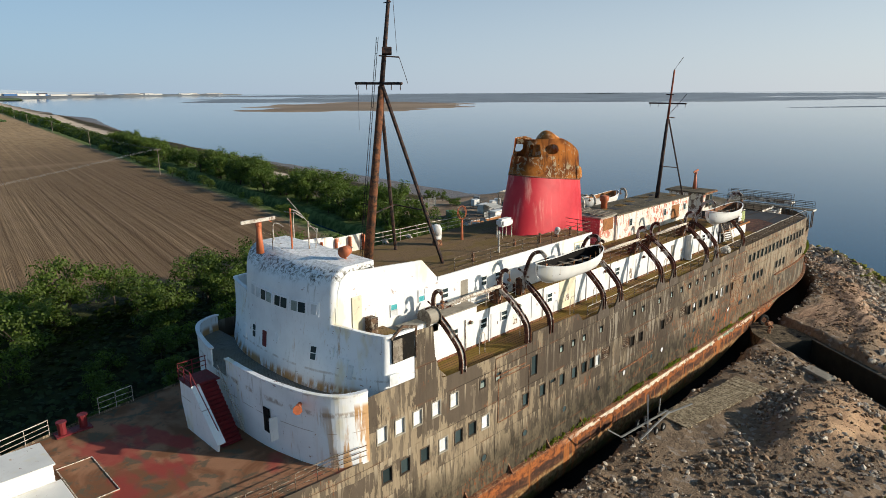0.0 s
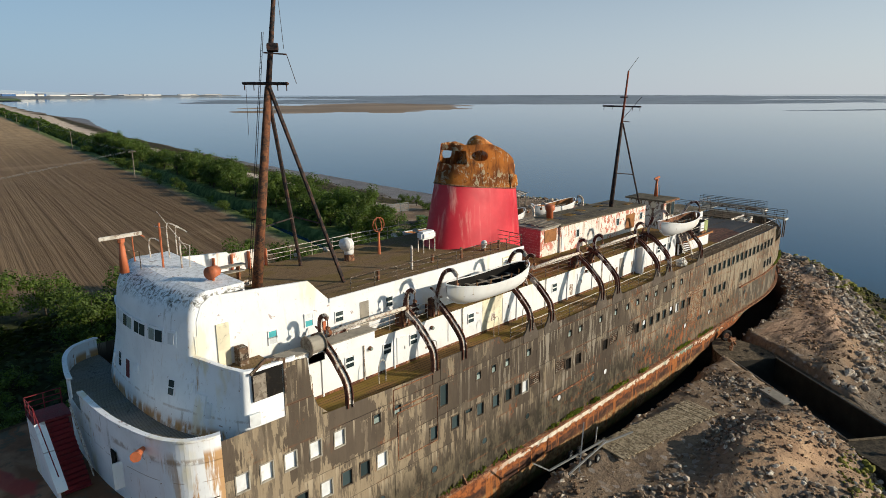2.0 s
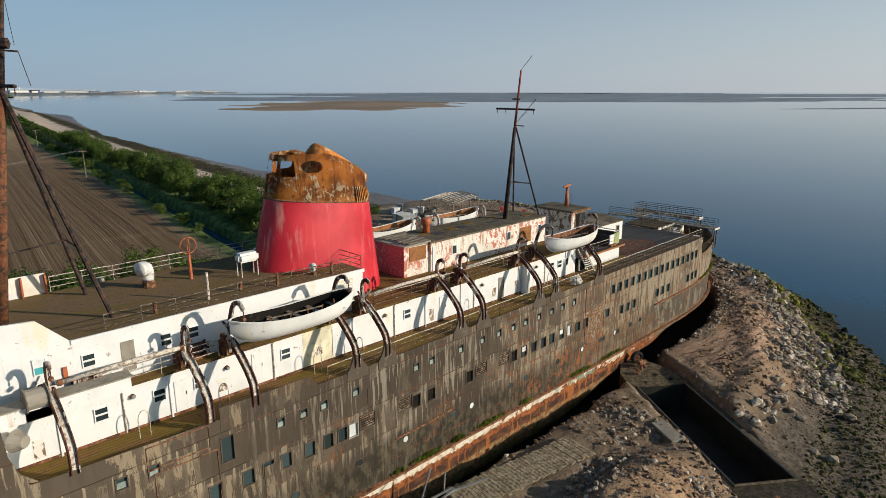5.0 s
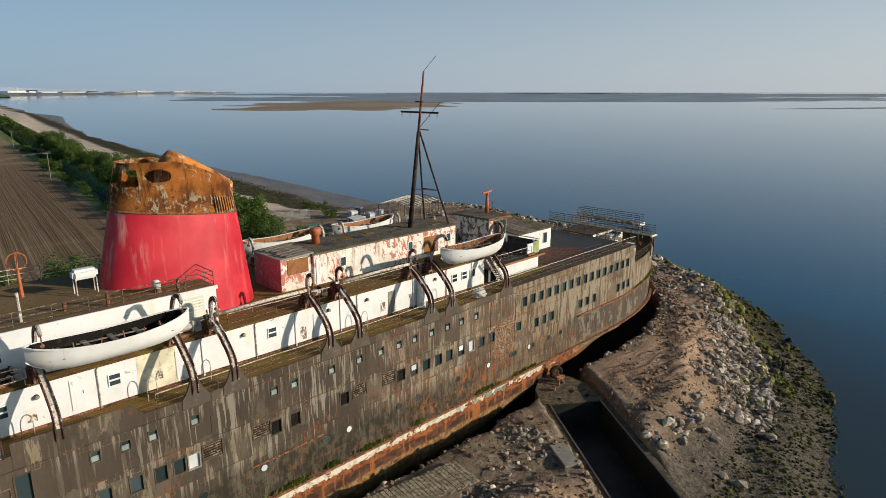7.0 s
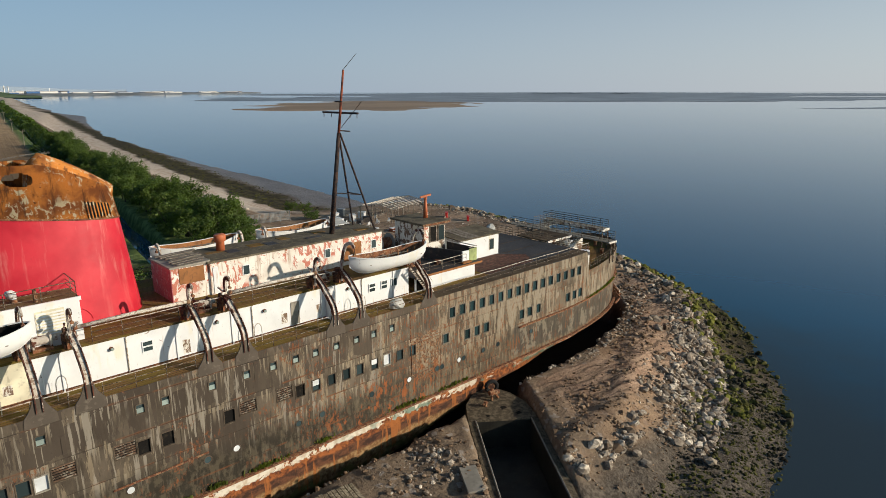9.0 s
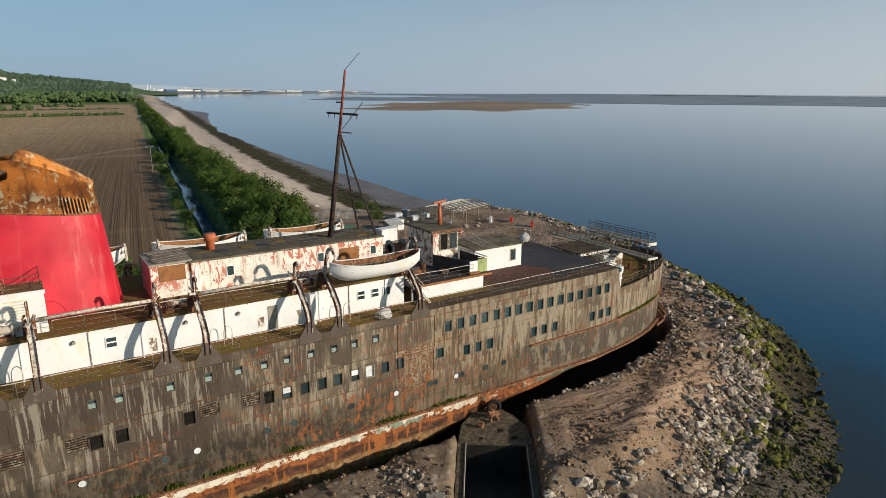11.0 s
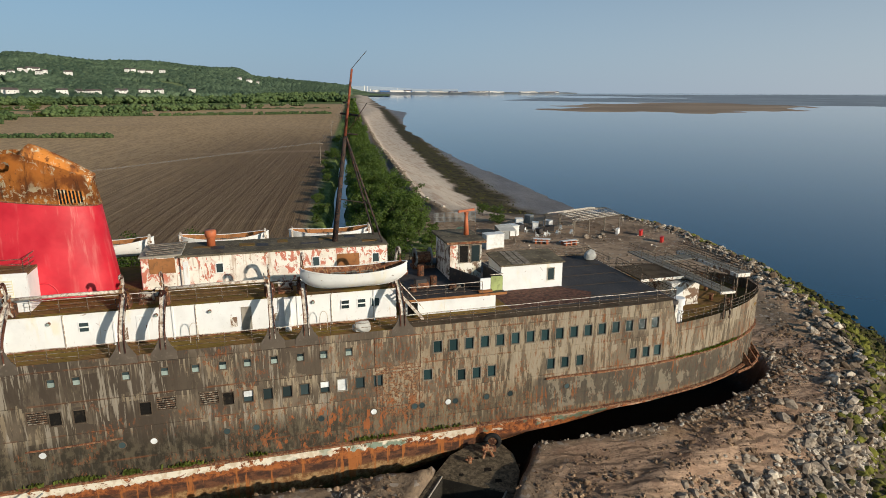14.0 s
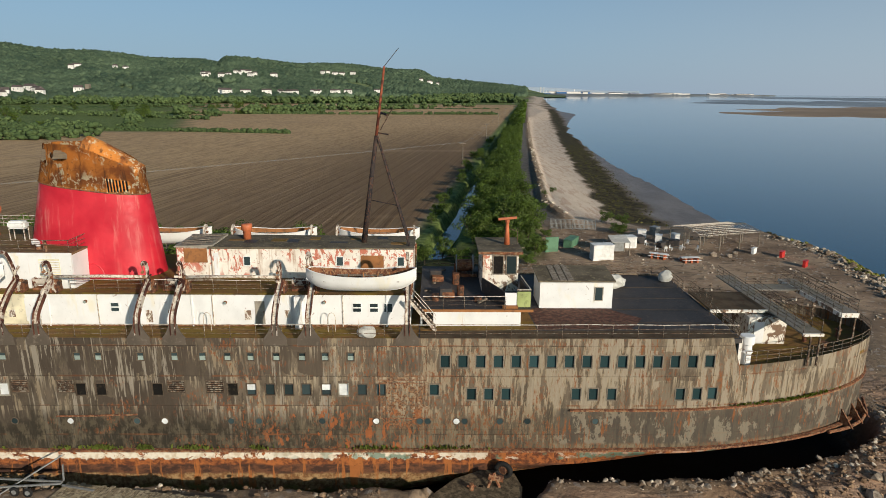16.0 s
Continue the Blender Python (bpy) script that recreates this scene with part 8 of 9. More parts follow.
sandbank(3500, 2450, 1000, 500, -0.9, 5.2, M["flats"], "far grey mud flat near the horizon", 160, 60, 0.2)


# ---- trees and hedges ----
def leaf_cloud(bm, centre, radius, n, size, rng, squash=0.8):
    """Small tilted leaf sprays spread through an uneven clump."""
    for _ in range(n):
        d = Vector((rng.gauss(0, 1), rng.gauss(0, 1), rng.gauss(0, 1)))
        d.normalize()
        p = Vector(centre) + Vector((d.x, d.y, d.z * squash)) * radius * rng.uniform(0.55, 1.08)
        nrm = (d + Vector((rng.uniform(-0.7, 0.7), rng.uniform(-0.7, 0.7), rng.uniform(-0.3, 0.9)))).normalized()
        a = nrm.cross(Vector((rng.random() - 0.5, rng.random() - 0.5, 0.3))).normalized()
        b = nrm.cross(a)
        s = size * rng.uniform(0.6, 1.4)
        bm.faces.new([bm.verts.new(p + a * s * u + b * s * v) for u, v in ((-0.55, -0.1), (0.0, -0.42), (0.6, 0.08), (-0.05, 0.42))])


def tree(seed, h=6.0, spread=2.6, clumps=17, leaves=105, label="leafy green hawthorn tree", leaf=0.27):
    rng = random.Random(seed)
    t = thing("tree", label, "tree", (0, 0, 0), "shore trees")
    b = bmesh.new()
    tube(b, [(0, 0, -0.4), (0.1, 0.05, h * 0.25), (0.15, -0.1, h * 0.55)], 0.17, 7, 0.07)
    tips = []
    for i in range(6):
        a = i * 1.05 + rng.uniform(-0.3, 0.3)
        e = (math.cos(a) * spread * 0.6, math.sin(a) * spread * 0.6, h * rng.uniform(0.5, 0.8))
        tube(b, [(0.1, 0, h * 0.22), (e[0] * 0.5, e[1] * 0.5, e[2] * 0.72), e], 0.07, 5, 0.025)
        tips.append(e)
    part("trunk", b, M["bark"], t)
    b = bmesh.new()
    for i in range(clumps):
        a = rng.uniform(0, 2 * math.pi)
        q = rng.random() ** 0.6
        z = h * rng.uniform(0.22, 0.88)
        w = spread * q * (1.0 - 0.45 * abs(z / h - 0.42))
        leaf_cloud(b, (math.cos(a) * w, math.sin(a) * w, z), rng.uniform(0.7, 1.25) * spread / 2.6, leaves, leaf, rng)
    part("crown", b, M["leaf"], t)
    return t


kinds = [tree(1, 5.6), tree(2, 6.6, 3.0, 20), tree(3, 4.2, 2.6, 15), tree(4, 7.4, 3.1, 22)]
rng = random.Random(8)
spots = []
for i in range(132):
    y = 62 + 260 * rng.random() ** 1.2
    lo, hi = float(ditch_x(y)) + 5.6, float(track_x(np.array(y))) - 4.2
    spots.append((rng.uniform(lo - 1.5, hi), y, 1.18))
for i in range(95):
    y = rng.uniform(17, 57)
    x = rng.uniform(-35, 66 - 0.1 * y)
    spots.append((x, y, 0.62 + 0.5 * float(smooth01(np.array(y), 26.0, 46.0))))
for i in range(32):
    y = 62 + 260 * rng.random() ** 1.2
    spots.append((float(ditch_x(y)) - rng.uniform(3.0, 6.4), y, rng.uniform(0.34, 0.6)))
spots += [(112.5, 82, 0.62), (115.5, 80.5, 0.5), (90.5, 62, 0.9), (93.5, 66, 0.85), (88, 58, 0.8), (86.5, 52, 0.8), (84, 46, 0.75), (80, 50, 0.85), (77, 56, 0.9), (91, 50, 0.7), (93, 54.5, 0.8), (95, 59, 0.65), (74, 48, 0.8), (104, 112, 0.32), (108, 122, 0.3), (97.5, 70, 0.5)]
first = True
for n, (x, y, s) in enumerate(spots):
    src = kinds[rng.randrange(4)]
    z = ground_at(x, y)
    s *= rng.uniform(0.72, 1.12)
    copy_thing(src, pose(x, y, z, 0, 0, rng.uniform(0, 360)) @ Matrix.Diagonal((s, s, s * rng.uniform(0.85, 1.1), 1)))
for n, q in enumerate(kinds):
    q.location = (70 - 9 * n, 30 + 3 * n, ground_at(70 - 9 * n, 30 + 3 * n))


def thicket(name, line, wide, high, n, size, label, mat, seed, cat="hedge", kind="stuff"):
    """A hedge or belt of wood as one mass of leaf sprays along a line."""
    r = random.Random(seed)
    b = bmesh.new()
    pts = [Vector(p) for p in line]
    lens = [(q - p).length for p, q in zip(pts, pts[1:])]
    for _ in range(n):
        f = r.random() * sum(lens)
        i = 0
        while f > lens[i] and i < len(lens) - 1:
            f -= lens[i]
            i += 1
        c = pts[i].lerp(pts[i + 1], f / lens[i])
        d = (pts[i + 1] - pts[i]).normalized()
        side = Vector((-d.y, d.x, 0))
        hump = 0.62 + 0.62 * noise.noise(Vector((c.x * 0.1, c.y * 0.1, seed))) + 0.2 * noise.noise(Vector((c.x * 0.3, c.y * 0.3, seed)))
        ang = r.uniform(0, math.pi)
        k2 = r.uniform(0.7, 1.0)
        p = c + side * (math.cos(ang) * wide / 2 * k2) + Vector((0, 0, math.sin(ang) * high * hump * k2))
        nrm = (side * math.cos(ang) + Vector((0, 0, math.sin(ang))) + Vector((r.uniform(-0.5, 0.5), r.uniform(-0.5, 0.5), r.uniform(-0.4, 0.4)))).normalized()
        a = nrm.cross(Vector((r.random() - 0.5, r.random() - 0.5, 0.4))).normalized()
        e = nrm.cross(a)
        s = size * r.uniform(0.6, 1.4)
        b.faces.new([b.verts.new(p + a * s * u + e * s * v) for u, v in ((-0.5, -0.3), (0.1, -0.55), (0.55, 0.05), (0.05, 0.5), (-0.45, 0.25))])
    solo(name, b, mat, label, cat, kind=kind)


def mid_x(y):
    return (float(ditch_x(y)) + 3 + float(track_x(np.array(y))) - 4) / 2


thicket("bush_belt", [(mid_x(y), y, 2.6) for y in (250, 330, 420, 520)], 13, 7.0, 12000, 1.0, "belt of green bushes beside the ditch", M["leaf"], 3, "bushes")
thicket("bush_belt", [(mid_x(y), y, 2.6) for y in (500, 620, 760, 920, 1150)], 16, 9.0, 9000, 1.9, "belt of green bushes beside the ditch", M["leaf"], 4, "bushes")
thicket("bush_belt", [(mid_x(y), y, 2.4) for y in (60, 110, 180, 260)], 9, 3.6, 20000, 0.5, "belt of green bushes beside the ditch", M["leaf"], 35, "bushes")
# undergrowth leaves coloured darker for the shadow that lies over them
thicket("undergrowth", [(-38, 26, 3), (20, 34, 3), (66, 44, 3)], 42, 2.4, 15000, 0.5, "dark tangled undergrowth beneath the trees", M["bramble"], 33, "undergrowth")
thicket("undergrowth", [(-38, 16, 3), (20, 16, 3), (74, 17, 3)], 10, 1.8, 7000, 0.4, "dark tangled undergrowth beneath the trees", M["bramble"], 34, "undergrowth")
thicket("ditch_grass", [(float(ditch_x(y)) - 4.4, y, 2.2) for y in (58, 120, 200, 320, 500, 800)], 4.6, 2.2, 9000, 0.7, "rough grass and bramble along the ditch edge", M["leaf"], 14, "bramble")
thicket("field_hedge", [(165, 880, 3), (-60, 850, 3), (-500, 820, 3)], 6, 3.4, 7000, 2.2, "dark clipped field hedge", M["leafdark"], 7)
def wood_belt(line, wide, n, size, label, seed):
    """Crowns spread along a line on the plain."""
    r = np.random.RandomState(seed)
    pts = np.array(line, float)
    f = r.uniform(0, len(pts) - 1.001, n)
    i = f.astype(int)
    t = (f - i)[:, None]
    c = pts[i] * (1 - t) + pts[i + 1] * t + r.uniform(-0.5, 0.5, (n, 2)) * wide
    s = r.uniform(size[0], size[1], n)
    far_trees("far_wood", c[:, 0], c[:, 1], 3 + s * 0.75, s, label, seed, CROWNS, mat="hedgecrown")


wood_belt([(240, 1350), (-200, 1180), (-600, 980), (-1000, 700)], 90, 900, (4, 10), "belt of green trees at the foot of the hill", 8)
wood_belt([(330, 2300), (120, 1750), (40, 1500)], 60, 160, (7, 12), "belt of green trees at the foot of the hill", 10)
wood_belt([(-128, 300), (-190, 330), (-330, 380)], 40, 90, (3.5, 6.5), "clump of green trees at the field edge", 9)
wood_belt([(-130, 395), (-250, 440), (-420, 500)], 12, 60, (2.0, 4.5), "rough green hedge between the pastures", 18)
wood_belt([(-120, 520), (-300, 600), (-500, 640)], 10, 70, (2.2, 5.0), "rough green hedge between the pastures", 19)
wood_belt([(150, 1010), (-90, 940), (-420, 880)], 10, 110, (2.5, 5.0), "rough green hedge between the fields", 20)
wood_belt([(-16, 352), (-115, 371), (-260, 380)], 2.0, 260, (1.9, 2.6), "dark clipped field hedge", 46)
wood_belt([(142, 680), (-30, 655), (-330, 640)], 2.5, 330, (2.2, 3.0), "dark clipped field hedge", 47)
wood_belt([(-165, 477), (-172, 482)], 5, 9, (3.5, 6.0), "round green field tree", 41)
wood_belt([(-186, 617), (-178, 622)], 6, 10, (4.5, 7.5), "round green field tree", 42)
wood_belt([(-147, 587), (-140, 590)], 5, 9, (4.0, 6.0), "round green field tree", 43)
wood_belt([(-135, 648), (-95, 690), (-60, 700)], 14, 40, (4.0, 7.5), "clump of green trees at the field edge", 44)
wood_belt([(-119, 782), (-20, 800), (60, 880)], 22, 60, (4.0, 6.5), "clump of green trees at the field edge", 45)
for x, y, s in ((-178, 515, 1.9), (-187, 632, 2.2), (-158, 636, 1.9), (-135, 650, 1.8), (-215, 560, 1.6), (-240, 660, 2.0), (-110, 660, 1.5), (-260, 470, 1.6), (-300, 520, 1.9), (-330, 600, 1.7), (-290, 700, 1.9), (-360, 740, 2.0), (-240, 760, 1.8), (-420, 650, 2.1), (-150, 740, 1.6), (-210, 420, 1.4), (-330, 450, 1.7), (-400, 560, 1.8), (-180, 800, 1.9), (-60, 700, 1.3)):
    copy_thing(kinds[int(s * 10) % 4], pose(x, y, 3, 0, 0, x * 7) @ Matrix.Diagonal((s, s, s, 1)))

copy_thing(kinds[2], pose(113, 74, float(ground_at(113, 74)) - 0.2, 0, 0, 40) @ Matrix.Diagonal((0.75, 0.75, 0.62, 1)))

# wooden poles with wires beside the ditch
tops = []
for y in (184, 314, 452, 614, 742, 900):
    x = float(ditch_x(y)) - 8.2
    z = ground_at(x, y)
    p = thing("utility_pole", "weathered wooden utility pole with cross arm", "pole", (x, y, z), "utility poles")
    b = bmesh.new()
    tube(b, [(x, y, z - 0.5), (x, y, z + 8.6)], 0.17, 8, 0.11)
    part("post", b, M["wood"], p)
    part("cross_arm", boxes((x - 1.2, x + 1.2, y - 0.07, y + 0.07, z + 8.2, z + 8.38)), M["wood"], p)
    for dx in (-1.05, 0.0, 1.05):
        b = bmesh.new()
        tube(b, [(x + dx, y, z + 8.3), (x + dx, y, z + 8.75)], 0.07, 6)
        part("insulator", b, M["rubber"], p)
    tops.append((x, y, z + 8.75))
for dx in (-1.05, 0.0, 1.05):
    for a, c in zip([(-130, -10, 12)] + tops, tops):
        if a is c:
            continue
        b = bmesh.new()
        va, vc = Vector(a) + Vector((dx, 0, 0)), Vector(c) + Vector((dx, 0, 0))
        tube(b, [va.lerp(vc, f) - Vector((0, 0, 4 * f * (1 - f) * 1.6)) for f in np.linspace(0, 1, 9)], 0.016, 4)
        solo("overhead_wire", b, M["steel"], "thin overhead wire between poles", "wire", "overhead wires")

# ---- rubble, boulders, weed ----
def rock_shapes(n, seed):
    out = []
    for i in range(n):
        b = bmesh.new()
        bmesh.ops.create_icosphere(b, subdivisions=1, radius=1.0)
        r = random.Random(seed + i)
        sx, sy, sz = r.uniform(0.7, 1.3), r.uniform(0.6, 1.0), r.uniform(0.4, 0.8)
        for v in b.verts:
            k = r.uniform(0.72, 1.15)
            v.co = Vector((v.co.x * sx * k, v.co.y * sy * k, v.co.z * sz * k))
        b.verts.ensure_lookup_table()
        b.verts.index_update()
        out.append((np.array([v.co[:] for v in b.verts]), np.array([[v.index for v in f.verts] for f in b.faces])))
        b.free()
    return out


SHAPES = rock_shapes(10, 40)


def rubble(name, spots, mat, label, seed):
    """Many stones as one mass; spots: x, y, size."""
    r = np.random.RandomState(seed)
    xs, ys = np.array([s[0] for s in spots]), np.array([s[1] for s in spots])
    hs = terrain(xs, ys)[0]
    V, F, o = [], [], 0
    for (x, y, s), h in zip(spots, hs):
        v, f = SHAPES[r.randint(10)]
        e = Euler((r.uniform(-0.6, 0.6), r.uniform(-0.6, 0.6), r.uniform(0, 6.28))).to_matrix()
        V.append((v * s) @ np.array(e).T + (x, y, h + s * r.uniform(-0.1, 0.3)))
        F.append(f + o)
        o += len(v)
    ob = mesh_object(name, np.concatenate(V).tolist(), np.concatenate(F).tolist(), mat)
    return tagged(ob, label, "rubble", kind="stuff")


def scatter(n, x0, x1, y0, y1, accept, size, seed):
    r = np.random.RandomState(seed)
    x, y = r.uniform(x0, x1, n * 6), r.uniform(y0, y1, n * 6)
    d = inland(x, y) + 0.8 * fbm(x, y, 9.0)
    ok = accept(x, y, d, r.uniform(0, 1, n * 6))
    x, y = x[ok][:n], y[ok][:n]
    s = size[0] + (size[1] - size[0]) * r.uniform(0, 1, len(x)) ** 5.5
    return list(zip(x, y, s))


def clear(x, y):
    """Away from ship, barge and the dirt track."""
    e = np.maximum(np.abs(y) - half_breadth(np.clip(x, BOW, 112.0)), x - 113.6)
    bu, bv = (x - BARGE_O[0]) * BARGE_D[0] + (y - BARGE_O[1]) * BARGE_D[1], (x - BARGE_O[0]) * BARGE_S[0] + (y - BARGE_O[1]) * BARGE_S[1]
    return (e > 1.2) & ~((np.abs(bv) < 3.4) & (bu > -5.5) & (bu < 25.5))


patch = lambda x, y, sc, k: fbm(x, y, sc, k) > 0.0
def above_shale(x, y):
    """The rubble ends where the low shale flat beside the barge begins."""
    return y > -24.0 - 1.1 * np.clip(x - 86, 0, 20) + 1.2 * fbm(x, y, 4, 7.0)


rubble("stone_rubble", scatter(8500, 76, 116, -34, -9, lambda x, y, d, q: clear(x, y) & above_shale(x, y) & (d > 5.5) & (d < 12.8 - 3.2 * smooth01(x, 98, 110) + 2.0 * fbm(x, y, 6, 4.4)) & (q < 0.06 + 0.85 * (fbm(x, y, 4.5, 1.1) > -0.25 + 0.12 * (d - 9))), (0.08, 0.72), 1), M["rock"], "pale broken limestone rubble slope", 1)
rubble("stone_rubble", scatter(2600, 104, 160, -26, 72, lambda x, y, d, q: clear(x, y) & (d > 7.0) & (d < 11.5) & (q < 0.8), (0.25, 1.0), 2), M["rock"], "pale broken stones along the shore edge", 2)
rubble("weedy_stones", scatter(6000, 92, 160, -34, 75, lambda x, y, d, q: (d > 3.2) & (d < 8.4 + 1.8 * fbm(x, y, 7, 2.0)) & ((x > 98) | (d > 5.5)) & (q < 0.95), (0.14, 0.8), 3), M["weedrock"], "green weed-covered shore stones", 3)
rubble("dark_stones", scatter(4000, 98, 160, -34, 75, lambda x, y, d, q: (d > -0.6) & (d < 4.6 + 1.4 * fbm(x, y, 5, 2.0)), (0.12, 0.75), 13), M["darkrock"], "black seaweed-covered stones at the water's edge", 13)
rubble("stone_rubble", scatter(5000, 76, 118, -34, -6, lambda x, y, d, q: clear(x, y) & above_shale(x, y) & (d > 5.0) & (d < 11.0 + 2.0 * fbm(x, y, 5, 3.0)), (0.06, 0.34), 21), M["rock"], "small broken limestone between the boulders", 21)
rubble("clay_clods", scatter(4000, 76, 122, -30, 6, lambda x, y, d, q: clear(x, y) & (d > 8.0) & (d < 20) & (q < 0.3 + 0.6 * (fbm(x, y, 3.0, 4.1) > 0.1)), (0.04, 0.22), 22), M["clod"], "small crumbs of tan clay on the track", 22)
near_ship = lambda x, y: np.where(x > 92, np.hypot((x - 92) / 21.4, y / 8.7) * 8.7 - 8.7, np.abs(y) - 8.7)
rubble("clay_clods", scatter(6000, 76, 126, -32, 14, lambda x, y, d, q: clear(x, y) & (np.abs(d - 14.5 + 2.5 * fbm(x, y, 7, 2.0)) < 2.0) & (q < 0.1 + 0.8 * (fbm(x, y, 2.6, 8.1) > 0.0)), (0.05, 0.4), 14), M["clod"], "crumbling tan clay clods along the bank", 14)
rubble("track_stones", scatter(1500, 80, 121, -16, 4, lambda x, y, d, q: (y < 0) & (near_ship(x, y) > 1.0) & (near_ship(x, y) < 3.2 + 1.2 * fbm(x, y, 4, 1.0)), (0.05, 0.42), 15), M["rock"], "pale stones strewn along the edge of the berth", 15)
rubble("clay_clods", scatter(3500, 34, 72, -30, -11, lambda x, y, d, q: clear(x, y) & (q < 0.2 + 0.7 * (fbm(x, y, 3, 6.1) > 0.0)) & ~((x > 45) & (x < 63) & (y > -17) & (y < -12.2)), (0.05, 0.35), 16), M["clod"], "crumbling tan clay clods on the bank", 16)
rubble("shale_stones", scatter(6500, 70, 108, -36, -20, lambda x, y, d, q: clear(x, y) & (d > -0.5) & (d < 8.5), (0.05, 0.30), 4), M["darkrock"], "dark wet shale stones", 4)
rubble("stone_rubble", scatter(3800, 30, 70, -31, -11.5, lambda x, y, d, q: clear(x, y) & (q < 0.15 + 0.75 * (fbm(x, y, 4, 2.2) > 0.05)) & ~((x > 45) & (x < 63) & (y > -17) & (y < -12.2)), (0.07, 0.42), 5), M["rock"], "grey rubble strewn on the bank", 5)
rubble("weedy_stones", scatter(1800, 40, 72, -40, -25.5, lambda x, y, d, q: clear(x, y) & (d < 13), (0.15, 0.55), 6), M["weedrock"], "green weed-covered shore stones", 6)
rubble("sea_wall_stones", scatter(2200, 95, 190, 84, 520, lambda x, y, d, q: np.abs(x - track_x(y) - 4.4) < 1.1, (0.3, 0.95), 7), M["rock"], "line of pale boulders on the sea wall", 7)
rubble("dark_stones", scatter(2600, 105, 175, 92, 330, lambda x, y, d, q: (np.abs(x - track_x(y) - 24.5 - 0.02 * y) < 6.5) & (q < 0.8), (0.1, 0.5), 8), M["darkrock"], "dark weedy stones on the foreshore", 8)
rubble("track_stones", scatter(4500, 90, 150, -16, 72, lambda x, y, d, q: clear(x, y) & (y > 6) & (d > 8) & (q < 0.2 + 0.7 * (fbm(x, y, 6, 3.3) > 0.2)), (0.05, 0.36), 9), M["rock"], "small loose stones on the dirt track", 9)
rng = random.Random(21)
n = 0
for x, y, s in scatter(300, 78, 156, -30, 55, lambda x, y, d, q: clear(x, y) & (d > 3.5) & (d < 14) & ((x < 112) | (d < 10)), (0.5, 1.15), 12):
    if n >= 60:
        break
    v, f = SHAPES[rng.randrange(10)]
    me = bpy.data.meshes.new("boulder")
    me.from_pydata((v * s).tolist(), [], f.tolist())
    me.materials.append(M["rock"])
    o = tagged(new("boulder", me), "large angular limestone boulder on the shore slope", "boulder", "shore boulders")
    o.location, o.rotation_euler = (x, y, ground_at(x, y) + s * 0.12), (rng.uniform(-0.4, 0.4), rng.uniform(-0.4, 0.4), rng.uniform(0, 6))
    n += 1

# moss and grass tufts on the belting
b = bmesh.new()
rg = random.Random(4)
for cx, w, amount in ((37, 3, 60), (41.5, 1.5, 40), (47.4, 0.8, 30), (50.3, 1.2, 150), (53.6, 0.8, 80), (57.5, 1.6, 110), (62.5, 1.0, 40), (71.0, 2.0, 70), (76.5, 2.2, 60), (104.5, 2.6, 150), (100.5, 2.4, 60)):
    for _ in range(amount):
        x = rg.gauss(cx, w * 0.5)
        stern = x > 96
        y = -float(half_breadth(x)) - rg.uniform(0.0, 0.25)
        z = (8.4 + 0.55 * max(0, (x - 92) / 21) ** 1.5 if stern else 5.02) + rg.uniform(0.0, 0.10)
        h = rg.uniform(0.10, 0.24 if stern else 0.42)
        a = rg.uniform(0, 6.28)
        dx, dy = math.cos(a) * 0.07, math.sin(a) * 0.07
        b.faces.new([b.verts.new(p) for p in ((x - dx, y - dy, z), (x + dx, y + dy, z), (x + dx * 0.8 + rg.uniform(-0.1, 0.1), y + dy - 0.05, z + h), (x - dx * 0.6, y - dy - 0.08, z + h * 0.8))])
solo("ledge_grass", b, M["moss"], "grass and moss tufts growing on the fender ledge", "grass", kind="stuff")


# ---- sunken barge ----
def barge_point(u, v, z):
    p = BARGE_O + BARGE_D * u + BARGE_S * v
    return (p[0], p[1], z)


barge = thing("sunken_barge", "derelict open steel barge with dark flooded hold", "barge", (74, -19, 0))
for s, lab in ((1, "muddy side deck"), (-1, "")):
    b = bmesh.new()
    rings = []
    for u in (1.2, 6, 12, 17.8):
        rings.append([barge_point(u, s * 3.2, 0.0), barge_point(u, s * 3.2, 3.05), barge_point(u, s * 2.55, 3.05), barge_point(u, s * 2.55, 0.0)])
    loft(b, rings)
    sd = part("side", b, M["bargem"], barge, lab)
    b = bmesh.new()
    for u0, u1 in ((1.2, 17.8),):
        tube(b, [barge_point(u0, s * 2.55, 3.12), barge_point(u1, s * 2.55, 3.12)], 0.07, 5)
    part("coaming", b, M["weather"], sd)
b = bmesh.new()
outline = [barge_point(u, v, 0)[:2] for u, v in ((1.2, -3.2), (1.2, 3.2), (-1.8, 3.0), (-3.8, 2.1), (-5.0, 0.9), (-5.1, -0.3), (-3.9, -1.7), (-1.8, -2.8))]
prism(b, outline[::-1], 0.0, 3.1)
bow = part("bow_deck", b, M["bargem"], barge, "muddy riveted bow deck")
# lining added over the lit hold walls, shade put into its near-black colour
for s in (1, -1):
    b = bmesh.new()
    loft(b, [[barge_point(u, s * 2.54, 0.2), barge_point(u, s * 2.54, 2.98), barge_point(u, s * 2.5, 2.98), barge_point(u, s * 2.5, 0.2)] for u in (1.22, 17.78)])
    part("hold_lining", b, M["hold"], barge)
